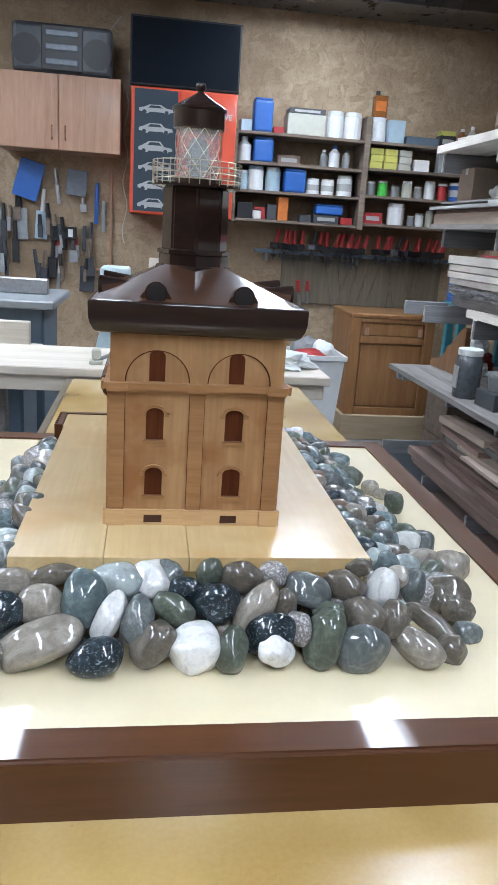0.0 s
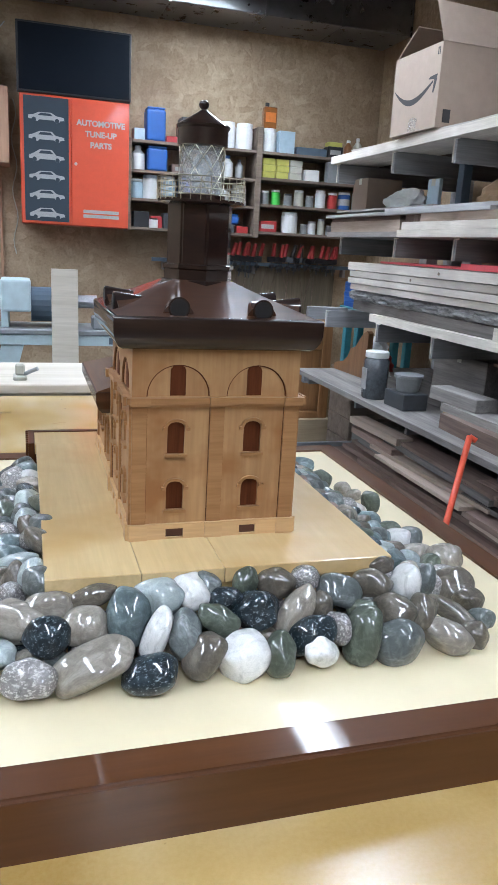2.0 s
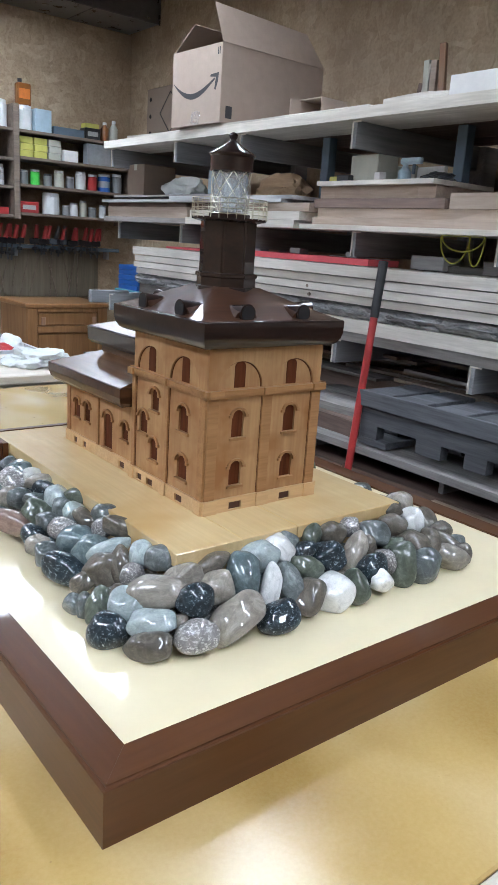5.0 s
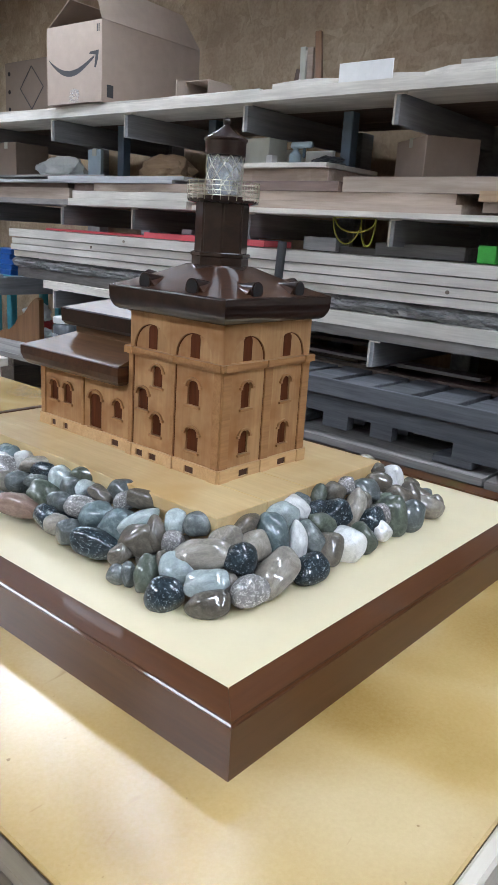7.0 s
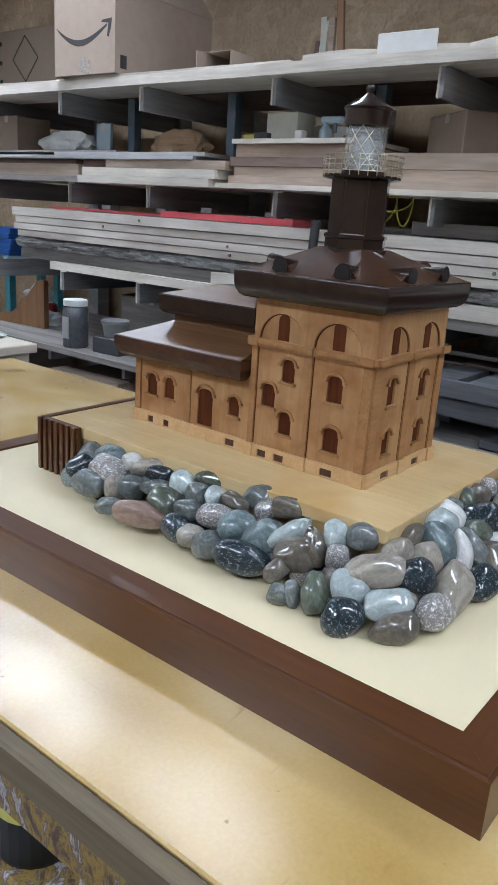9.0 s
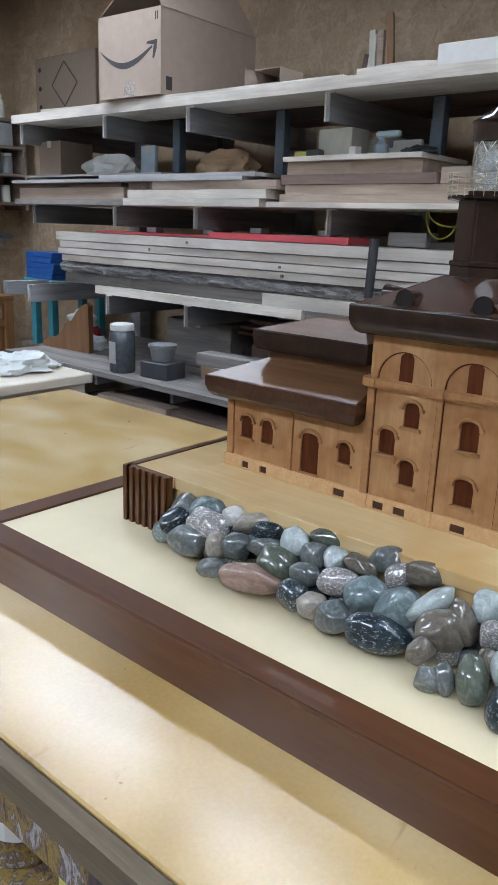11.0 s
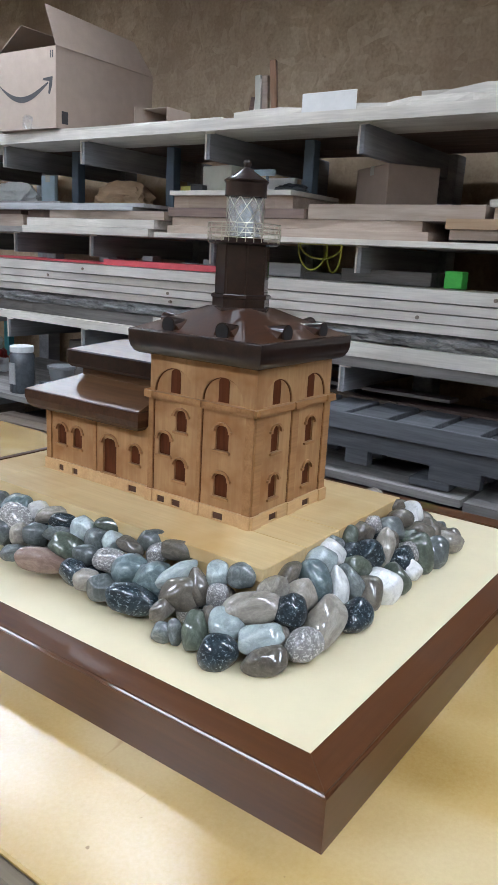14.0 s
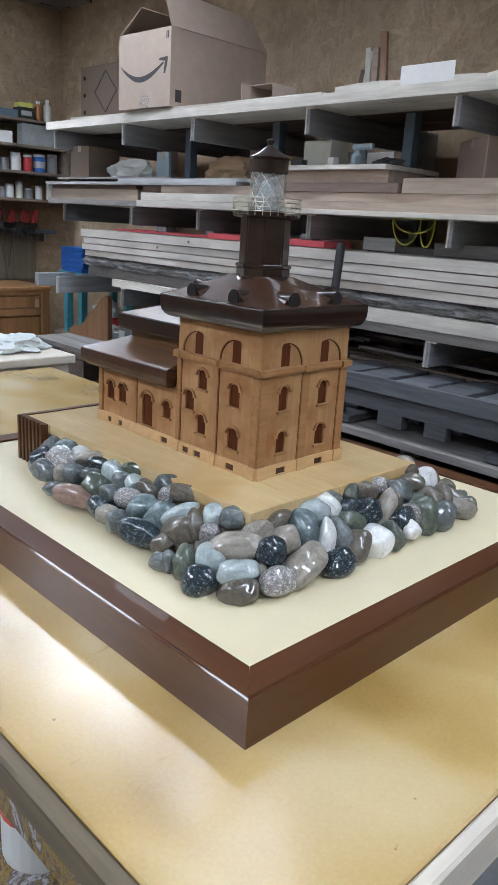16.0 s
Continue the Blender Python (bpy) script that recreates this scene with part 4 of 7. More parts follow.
# second tier: thin boards in loose stacks
T2 = [(1.50, 1.80, 3.12, 3.97, 1.3605, 1.385, "pine_grey"), (1.505, 1.82, 3.12, 3.93, 1.3855, 1.4365, "pine_pink"), (1.52, 1.82, 3.16, 3.96, 1.437, 1.458, "pine_brown"),
      (1.485, 1.78, 2.33, 3.10, 1.3605, 1.390, "pine"), (1.495, 1.79, 2.30, 3.08, 1.3915, 1.424, "pine"), (1.50, 1.80, 2.26, 2.93, 1.4255, 1.4575, "pine_pink"), (1.52, 1.80, 2.95, 3.11, 1.4245, 1.4575, "pine_brown"),
      (1.49, 1.82, 2.42, 3.97, 1.4585, 1.473, "pine_blue"), (1.505, 1.82, 2.37, 3.30, 1.4735, 1.4875, "pine_blue"), (1.53, 1.80, 2.9, 3.90, 1.4880, 1.497, "pine_grey"),
      (1.485, 1.78, -1.4, 2.29, 1.3605, 1.378, "pine"), (1.52, 1.82, 1.17, 2.26, 1.3785, 1.407, "pine_pink"), (1.535, 1.83, 1.2, 2.24, 1.4080, 1.440, "pine_pink"), (1.525, 1.84, 1.63, 2.255, 1.4410, 1.474, "pine_brown"),
      (1.53, 1.98, 1.0, 1.62, 1.4410, 1.490, "pine_pink"), (1.55, 1.84, 1.70, 2.245, 1.4750, 1.520, "pine_pink"), (1.525, 1.86, 1.69, 2.25, 1.5205, 1.537, "pine")]
for i, (x0, x1, y0, y1, z0, z1, k) in enumerate(T2):
    board(x0, x1, y0, y1, z0, z1, k, "thin board in a loose stack on the lumber rack", "thin boards", 0.006, 200 + i, (0.3, -0.2, 0.0)[i % 3] if z0 > 1.47 else 0)
for i, (z, h, k) in enumerate(((1.3605, 0.018, "pine_blue"), (1.387, 0.03, "pine_pink"), (1.4175, 0.03, "plywood"), (1.448, 0.034, "pine_pink"), (1.4825, 0.02, "pine"))):
    board(1.50 + 0.02 * (i % 2) + (0.282 if i == 0 else 0), 1.82 + (0.3 if i == 0 else 0), -1.4, 1.29 - 0.03 * (i % 3) if i == 0 else 1.09 + 0.05 * (i % 3) - 0.04 * i, z, z + h, k, "plywood and pine sheets stacked on the lumber rack", seed=20 + i)
# third tier: thick pale planks over a slab with bark
zt = 1.1015
free()
for i, (h, y1, knots) in enumerate(((0.0275, 3.57, (2.20, 0.55)), (0.0275, 3.585, (2.21, 1.16)), (0.0285, 3.575, (2.93,)), (0.0375, 3.605, (2.70, 0.92)))):
    ob = board(1.487 - 0.004 * (i % 2), 1.73, -1.5, y1, zt, zt + h, "pine", "thick pale rough sawn plank stacked on the lumber rack", "thick planks", 0.005, 30 + i)
    for y in knots:
        part("knot", cyl((-0.1285, y - (y1 - 1.5) / 2, h * 0.5), (-0.118, y - (y1 - 1.5) / 2, h * 0.5), 0.0062, seg=10), "shelf", ob, "dark round knot")
    zt += h + 0.0042
for i in range(3):
    board(1.74, 2.2, -1.5, 3.5, 1.04 + 0.04 * i, 1.078 + 0.04 * i, "pine_grey", seed=40 + i)


def bark_slab():
    bm = bmesh.new()
    n = 330
    y0, y1 = -1.5, 3.60
    prof = ((1.73, 0.0), (1.515, 0.0), (1.502, 0.009), (1.496, 0.019), (1.493, 0.029), (1.499, 0.039), (1.508, 0.047), (1.525, 0.0535), (1.73, 0.0535))
    rows = []
    for i in range(n + 1):
        y = y0 + (y1 - y0) * i / n
        row = []
        for k, (x, z) in enumerate(prof):
            if 0 < k < 8:
                f = noise.fractal(Vector((z * 55, y * 7.0, 3.1)), 0.8, 2.0, 5)
                g = abs(noise.noise(Vector((z * 120, y * 4.0, 9.0))))
                x += 0.013 * f + (0.012 if g < 0.07 else 0.0)
            row.append(bm.verts.new((x, y - 1, z)))
        rows.append(row)
    for p, q in zip(rows, rows[1:]):
        for i in range(len(p)):
            bm.faces.new((p[i], p[(i + 1) % len(p)], q[(i + 1) % len(p)], q[i]))
    bm.faces.new(rows[0])
    bm.faces.new(rows[-1])
    ob = part("bark_slab", bm, "bark")
    ob.matrix_basis = pose(0, 1, 1.0465)
    tagged(ob, "grey waney slab with bark edge under pale planks", "slab")


bark_slab()
board(1.52, 1.73, 2.3, 3.60, 0.9985, 1.046, "pine_grey", seed=51, wob=0.012)
board(1.488, 1.73, 2.1, 3.32, 0.9625, 0.998, "pine", seed=50, wob=0.01)
board(1.486, 1.73, -1.5, 2.295, 0.9985, 1.046, "pine", "thick pale rough sawn plank under bark slab", seed=52)
board(1.497, 1.73, -1.5, 2.09, 0.9625, 0.998, "pine_grey", "grey rough sawn plank under bark slab", seed=55)
board(1.53, 1.70, 1.95, 2.62, 1.2385, 1.262, "pink_red", "red painted strip lying on pale planks", seed=53)
board(1.56, 1.72, 2.63, 3.40, 1.2385, 1.248, "pink_red", "red painted strip lying on pale planks", seed=54)
# fourth tier: wide low shelf with offcuts
board(1.33, 1.62, 0.9, 3.86, 0.6155, 0.64, "pine_grey", "grey shelf board of the lumber rack", seed=60)
board(1.63, 2.2, -1.5, 3.9, 0.6155, 0.638, "pine_grey", seed=61)
board(1.30, 1.62, -1.5, 0.88, 0.6155, 0.645, "pine_grey", seed=62)


def pallet():
    t = thing("wooden_pallet", (1.49, 1.05, 0.6455), "weathered blue-grey wooden pallet lying on the low rack shelf", "pallet")
    x0, x1, y0, y1, z = 1.365, 1.625, 0.30, 1.75, 0.6455
    for x in (x0, 1.475, x1 - 0.04):
        pts = [(y0, z + 0.024), (y1, z + 0.024), (y1, z + 0.165)]
        for a, b in ((1.67, 1.50), (1.40, 1.31), (1.23, 1.02), (0.86, 0.66), (0.54, 0.42)):
            pts += [(a, z + 0.165), (a, z + 0.118), (b, z + 0.118), (b, z + 0.165)]
        pts.append((y0, z + 0.165))
        pts = [(u, 2 * z + 0.189 - v) for u, v in pts]
        part("stringer", prism(pts, lambda u, v, w: (w, u, v), x, x + 0.038), "pallet", t, "notched stringer")
    for i, (a, b) in enumerate(((1.63, 1.75), (1.48, 1.60), (1.33, 1.45), (1.18, 1.30), (1.03, 1.15), (0.88, 1.0), (0.72, 0.84), (0.57, 0.69), (0.42, 0.54), (0.30, 0.40))):
        part("deck_board", box((x0 - 0.006, a, z + 0.1655), (x1 + 0.004, b, z + 0.186 + 0.002 * (i % 2)), 0.002), "pallet", t)
    for a, b in ((1.62, 1.75), (0.95, 1.08), (0.30, 0.42)):
        part("bottom_board", box((x0 - 0.004, a, z), (x1 + 0.004, b, z + 0.0235), 0.002), "pallet", t)
    part("edge_board", box((x0 - 0.0225, y0, z + 0.135), (x0 - 0.0065, y1, z + 0.19), 0.002), "pallet", t)
    free()


pallet()
for i, (x0, x1, y0, y1, z0, z1, k) in enumerate((
        (1.40, 1.56, 1.80, 2.45, 0.6405, 0.70, "pine_brown"), (1.44, 1.60, 1.78, 2.5, 0.7005, 0.73, "pine_grey"), (1.58, 1.62, 2.2, 2.7, 0.6405, 0.72, "plywood"),
        (1.64, 1.8, 0.5, 2.3, 0.6385, 0.72, "pine_grey"), (1.82, 2.1, -0.5, 2.6, 0.6385, 0.78, "pine_brown"))):
    board(x0, x1, y0, y1, z0, z1, k, "grey dusty offcut lying on the low rack shelf", "offcuts", seed=70 + i, tilt=(-1.5, 1, 0)[i % 3])
# lowest tiers
board(1.37, 1.6, 0.3, 3.45, 0.2005, 0.235, "pine_brown", "wide brown plank low on the lumber rack", "low planks", seed=90)
board(1.34, 1.62, -1.4, 3.40, 0.2355, 0.262, "pine_brown", "wide brown plank low on the lumber rack", "low planks", seed=91)
board(1.345, 1.56, 0.2, 3.42, 0.2625, 0.300, "pine_brown", "wide brown plank low on the lumber rack", "low planks", seed=92, tilt=0.6)
board(1.37, 1.57, 0.8, 3.1, 0.3005, 0.330, "pine_brown", "wide grey plank low on the lumber rack", "low planks", seed=93, tilt=-1)
board(1.42, 1.60, 1.2, 3.3, 0.3305, 0.352, "pine_brown", "wide brown plank low on the lumber rack", "low planks", seed=94, tilt=1)
board(1.45, 1.6, 0.2, 2.6, 0.3525, 0.385, "pine_grey", "wide grey plank low on the lumber rack", "low planks", seed=95, tilt=-0.8)
board(1.64, 2.2, -1.4, 3.7, 0.2005, 0.36, "pine_grey", "dark stack of boards low on the rack", "low planks", seed=96)
board(1.38, 1.9, 1.0, 3.3, 0.0, 0.1195, "pine_brown", "thick brown beam lying on the floor", "low planks", seed=97)
# irregular offcuts heaped on the two low tiers
ro = random.Random(404)
for tier, (z, x_lo, x_hi, n_col, top) in enumerate(((0.3855, 1.30, 1.46, 7, 0.535), (0.6455, 1.36, 1.50, 6, 0.80))):
    y = 0.15 if tier == 0 else 1.86
    for c in range(n_col):
        ln = ro.uniform(0.42, 0.85)
        zz, k = z + (0.005 if tier == 0 else 0.15), 0
        if tier == 0:
            zz = 0.3855
        while zz < top - 0.02:
            h = ro.choice((0.014, 0.018, 0.022, 0.03))
            x0 = ro.uniform(x_lo, x_hi)
            board(x0, x0 + ro.uniform(0.08, 0.16), y + ro.uniform(-0.06, 0.06), y + ln + ro.uniform(-0.1, 0.12), zz, zz + h, ro.choice(("pine_brown", "pine_grey", "pine_brown", "pine_pink")), "dusty offcut heaped low on the lumber rack", "heaped offcuts", 0.002, 500 + c * 20 + k, ro.uniform(-2.5, 2.5))
            zz += h + 0.0006
            k += 1
            if tier == 1 and k > 2:
                break
        y += ln * 0.72
        if y > (2.75 if tier == 0 else 2.3):
            break


def blob(name, x, y, z, sx, sy, sz, mat, label, category, seed=0, rough=0.35, parent_group=""):
    bm = bmesh.new()
    bmesh.ops.create_icosphere(bm, subdivisions=4, radius=1.0)
    for v in bm.verts:
        q = v.co.copy()
        k = 1 + rough * noise.fractal(q * 1.7 + Vector((seed, 0, 0)), 1.0, 2.0, 4)
        v.co = Vector((q.x * sx * k, q.y * sy * k, max(q.z, -0.25) * sz * k + 0.25 * sz))
    zmin = min(v.co.z for v in bm.verts)
    for v in bm.verts:
        v.co.z -= zmin
    ob = part(name, bm, mat, smooth=True)
    ob.matrix_basis = pose(x, y, z)
    return tagged(ob, label, category, parent_group)


ro = random.Random(77)
for i in range(26):
    y, x = ro.uniform(-0.2, 2.6), ro.uniform(1.66, 1.95)
    ln = ro.uniform(0.3, 0.9)
    board(x, x + ro.uniform(0.04, 0.12), y, y + ln, 0.7805 + 0.0125 * (i % 9), 0.7805 + 0.0125 * (i % 9) + 0.012, ro.choice(("pine_grey", "pine_brown", "pine_blue", "shelf")), "thin grey strip heaped deep on the low rack shelf", "heaped strips", 0.003, 900 + i, ro.uniform(-4, 4))
# ---- things on the rack
def open_carton(x, y, z, sx, sy, sz, rz):
    t = thing("cardboard_box", (x, y, z), "open brown cardboard box with printed curved arrow on the rack", "box", rz=rz)
    w = 0.005
    hx, hy = sx / 2, sy / 2
    part("bottom", box((-hx, -hy, 0), (hx, hy, w)), "cardboard", t)
    part("end_panel", box((-hx, -hy, w), (-hx + w, hy, sz)), "cardboard", t)
    part("end_panel", box((hx - w, -hy, w), (hx, hy, sz)), "cardboard", t)
    part("side_panel", box((-hx + w, -hy, w), (hx - w, -hy + w, sz)), "cardboard", t)
    part("side_panel", box((-hx + w, hy - w, w), (hx - w, hy, sz)), "cardboard", t)

    def flap(p, q, r, s, label, mat="cardboard"):
        pts = [Vector(v) for v in (p, q, r, s)]
        nrm = (pts[1] - pts[0]).cross(pts[3] - pts[0]).normalized() * 0.004
        bm = bmesh.new()
        a = [bm.verts.new(v) for v in pts]
        b = [bm.verts.new(v + nrm) for v in pts]
        bm.faces.new(a)
        bm.faces.new(b)
        for i in range(4):
            bm.faces.new((a[i], a[(i + 1) % 4], b[(i + 1) % 4], b[i]))
        part("flap", bm, mat, t, label)

    # long flap standing up, the opposite one folded over the opening
    flap((-hx, -hy, sz), (hx, -hy, sz), (hx - 0.09, -hy + 0.04, sz + 0.135), (-hx - 0.03, -hy + 0.03, sz + 0.148), "long flap standing up")
    # the shade on this flap's inner face is painted by the darker copy
    flap((-hx + 0.004, hy, sz), (hx, hy, sz), (hx, hy - 0.15, sz + 0.10), (-hx + 0.004, hy - 0.155, sz + 0.10), "long flap leaning over the opening", "card_in")
    # printed curved arrow on the end face
    face = lambda u, v, w2: (-hx - w2, -u, v)
    pts_o, pts_i = [], []
    n = 18
    for i in range(n + 1):
        f = i / n
        u = hy * (-0.93 + 1.68 * f)
        mid = sz * (0.585 - 0.195 * math.sin(math.pi * f ** 0.92) - 0.02 * f)
        th = 0.003 + 0.021 * math.sin(math.pi * min(1.0, f * 0.95)) ** 0.8
        pts_o.append((u, mid + th * 0.5))
        pts_i.append((u, mid - th * 0.5))
    part("print", prism(pts_o + pts_i[::-1], face, 0.0002, 0.0008), "ink", t, "dark printed smile-shaped curve")
    part("print", prism([(hy * 0.56, sz * 0.60), (hy * 0.60, sz * 0.625), (hy * 0.90, sz * 0.635), (hy * 0.88, sz * 0.53), (hy * 0.80, sz * 0.42), (hy * 0.75, sz * 0.43), (hy * 0.79, sz * 0.58)], face, 0.0002, 0.0008), "ink", t, "dark printed arrow head")
    for u in (0.83, 0.89):
        part("print", prism([(hy * u, sz * 0.86), (hy * u + 0.006, sz * 0.86), (hy * u + 0.006, sz * 0.95), (hy * u, sz * 0.95)], face, 0.0002, 0.0008), "ink", t, "small printed mark")
    part("tape", prism([(-0.03, 0.005), (0.035, 0.0), (0.04, 0.05), (0.0, 0.062), (-0.025, 0.05)], face, 0.0009, 0.0014), "film", t, "clear wrinkled packing tape")
    part("print", prism([(-hx + 0.03, 0.02), (-hx + 0.065, 0.02), (-hx + 0.065, 0.07), (-hx + 0.03, 0.07)], lambda u, v, w2: (u, -hy - w2, v), 0.0002, 0.0008), "ink", t, "small printed mark")
    return t


open_carton(1.765, 3.045, 1.787, 0.60, 0.37, 0.315, 2)
free()


def small_open_carton(x, y, z, sx, sy, sz):
    t = thing("carton", (x, y, z), "small open cardboard carton lying on the rack", "box", "cartons")
    w = 0.003
    # bottom and back take darker materials that paint the shade inside
    part("bottom", box((x - sx / 2, y - sy / 2, z), (x + sx / 2, y + sy / 2, z + w)), "card_in", t)
    part("top_panel", box((x - sx / 2, y - sy / 2, z + sz - w), (x + sx / 2, y + sy / 2, z + sz)), "cardboard", t)
    for a in (-1, 1):
        part("side_panel", box((x - sx / 2, y + a * (sy / 2) - (w if a > 0 else 0), z + w), (x + sx / 2, y + a * (sy / 2) + (0 if a > 0 else w), z + sz - w)), "cardboard", t)
    part("back_panel", box((x + sx / 2 - w, y - sy / 2 + w, z + w), (x + sx / 2, y + sy / 2 - w, z + sz - w)), "shelf", t)
    part("flap", box((x - sx / 2 - 0.05, y + sy / 2 - w, z + w), (x - sx / 2 - 0.0005, y + sy / 2, z + sz - w)), "cardboard", t)
    free()


small_open_carton(1.66, 2.40, 1.7865, 0.14, 0.13, 0.07)


def carton(x, y, z, sx, sy, sz, mat="cardboard", rz=0, label="small brown cardboard carton on the rack", group="cartons"):
    t = thing("carton", (x, y, z), label, "box", group, rz=rz)
    o = (0, 0, 0) if rz else (x, y, z)
    lo = (o[0] - sx / 2, o[1] - sy / 2, o[2])
    hi = (o[0] + sx / 2, o[1] + sy / 2, o[2] + sz)
    part("body", box(lo, hi, 0.003), mat, t)
    if sz > 0.12:
        part("lid_seam", box((lo[0] - 0.001, (lo[1] + hi[1]) / 2 - 0.015, hi[2] - 0.03), (hi[0] + 0.001, (lo[1] + hi[1]) / 2 + 0.015, hi[2] + 0.001)), "beige", t, "packing tape strip")
    free()
    return t


carton(1.513, 1.558, 1.7725, 0.004, 0.205, 0.066, "white_card", label="blank white card standing on rack boards")
carton(1.87, 1.46, 1.4905, 0.20, 0.26, 0.15, "cardboard", -38, "brown carton on a stack of boards")
carton(1.64, 2.07, 1.5375, 0.10, 0.15, 0.095, "beige", -5, "pale case standing on stacked boards")
carton(1.575, 1.975, 1.5375, 0.03, 0.035, 0.03, "white_card", -12, "small white carton on stacked boards")
carton(1.78, 2.07, 1.5375, 0.02, 0.17, 0.075, "beige", 3, "pale card standing on stacked boards")
carton(1.72, 1.86, 1.5375, 0.02, 0.13, 0.06, "white_card", -3, "pale card standing on stacked boards")
carton(1.553, 2.13, 1.5375, 0.03, 0.06, 0.022, "black", 5, "small black case on stacked boards")
carton(1.62, 2.20, 1.5375, 0.08, 0.09, 0.022, "yellow", 4, "small yellow carton on plywood offcuts")
carton(1.70, 3.80, 1.4975, 0.2, 0.18, 0.165, "card_in", 0, "brown box at the end of the rack")
carton(1.90, 0.62, 1.387 + 0.13, 0.3, 0.3, 0.17, "cardboard", -5)
blob("foam_bag", 1.70, 3.44, 1.4975, 0.075, 0.19, 0.075, "rag", "pale crumpled bag lying on stacked boards", "bag", 21, 0.35)
blob("bark_offcut", 1.80, 2.78, 1.4880, 0.08, 0.16, 0.085, "plywood", "rough brown log offcut lying on stacked boards", "offcut", 23, 0.3)
carton(1.67, 3.14, 1.4975, 0.02, 0.09, 0.125, "pale_blue", 4, "pale blue printed card standing on stacked boards")
for y, z in ((3.04, 1.2485), (2.69, 1.2485), (2.43, 1.2625), (2.10, 1.2625)):
    carton(1.62, y, z, 0.06, 0.055, 0.022, "cast", 6, "small grey spacer block on red strip")
carton(1.70, 1.36, 1.2385, 0.14, 0.33, 0.045, "pine_grey", 3, "grey offcut block on pale planks")
carton(1.72, 1.80, 1.2385, 0.08, 0.16, 0.05, "pine_blue", -4, "pale grey offcut block on planks")
carton(1.70, 0.66, 1.2385, 0.02, 0.42, 0.12, "pine", 0, "pale board offcut standing on planks")
carton(1.60, 1.093, 1.2385, 0.05, 0.06, 0.055, "green", 0, "bright green plastic box on planks")
carton(1.80, 1.62, 1.1605, 0.2, 0.5, 0.10, "pine_grey", 0, "grey offcut block behind planks")
carton(1.74, 2.2, 1.2345 - 0.09, 0.05, 0.3, 0.12, "offwhite", 0, "white offcut block behind planks")
carton(1.9, 2.9, 0.6385, 0.3, 0.4, 0.22, "pine_grey", 3, "grey box deep on the low shelf")


def pin_board():
    t = thing("drilled_panel", (2.35, 4.66, 1.94), "pale pinkish panel with drilled holes hung on the wall", "panel")
    part("panel", box((2.338, 4.36, 1.94), (2.3595, 4.98, 2.28), 0.004), "card_in", t)
    # flat near-black discs paint the shade in the drilled holes
    for z in (1.99, 2.10, 2.21):
        part("hole", cyl((2.3365, 4.93, z), (2.3385, 4.93, z), 0.014), "roof_hole", t)
    for a, b in (((4.80, 2.11), (4.67, 2.24)), ((4.67, 2.24), (4.54, 2.11)), ((4.54, 2.11), (4.67, 1.98)), ((4.67, 1.98), (4.80, 2.11))):
        part("line", cyl((2.337, *a), (2.337, *b), 0.003, seg=6), "ink", t, "dark drawn diamond line")


pin_board()
free()
for i, (y, h, k) in enumerate(((2.30, 0.29, "pine"), (2.265, 0.305, "beige"), (2.235, 0.30, "pine_pink"), (2.175, 0.36, "cab_brown"), (2.34, 0.22, "pine_brown"))):
    ob = tagged(part("offcut_stick", box((-0.012, -0.014, 0), (0.012, 0.014, h), 0.002), k), "thin wooden offcut standing on the rack", "stick", "standing sticks")
    ob.matrix_basis = pose(2.12, y, 1.7725, (4, -5, -3, -6, 8)[i], 3, 5 * i)


def screw_jar(x, y, z, r, h, body="jar_glass", lid="offwhite", label="dusty glass jar with white lid on low shelf"):
    t = thing("jar", (x, y, z), label, "jar")
    part("jar_body", lathe((x, y, z), [(r * 0.92, 0), (r, 0.006), (r, h * 0.80), (r * 0.85, h * 0.86), (r * 0.8, h * 0.88)], 24), body, t, "", True)
    part("lid", lathe((x, y, z), [(r * 0.9, h * 0.87), (r * 0.93, h * 0.875), (r * 0.93, h * 0.985), (r * 0.88, h)], 24), lid, t, "white screw lid")
    part("paper_label", box((x - r - 0.0012, y - r * 0.35, z + h * 0.2), (x - r * 0.92, y + r * 0.35, z + h * 0.65)), "print_white", t, "worn paper label")
    free()


screw_jar(1.41, 3.03, 0.6405, 0.058, 0.215)


def plastic_tub(x, y, z, r, h):
    t = thing("plastic_tub", (x, y, z), "cloudy plastic tub beside glass jar", "tub")
    part("bowl", lathe((x, y, z), [(r * 0.75, 0), (r * 0.8, 0.004), (r, h), (r * 0.96, h), (r * 0.77, 0.007)], 24), "tub", t, "", True)
    part("rim", lathe((x, y, z), [(r * 0.99, h - 0.012), (r * 1.06, h - 0.01), (r * 1.06, h + 0.002), (r * 0.97, h + 0.002)], 24), "tub", t)
    free()


plastic_tub(1.47, 2.83, 0.712, 0.06, 0.07)
carton(1.46, 2.82, 0.6405, 0.12, 0.16, 0.071, "charcoal", 4, "dark grey box under plastic tub")
carton(1.50, 2.45, 0.7305, 0.1, 0.3, 0.05, "pine_grey", 4, "grey offcut block on low shelf")


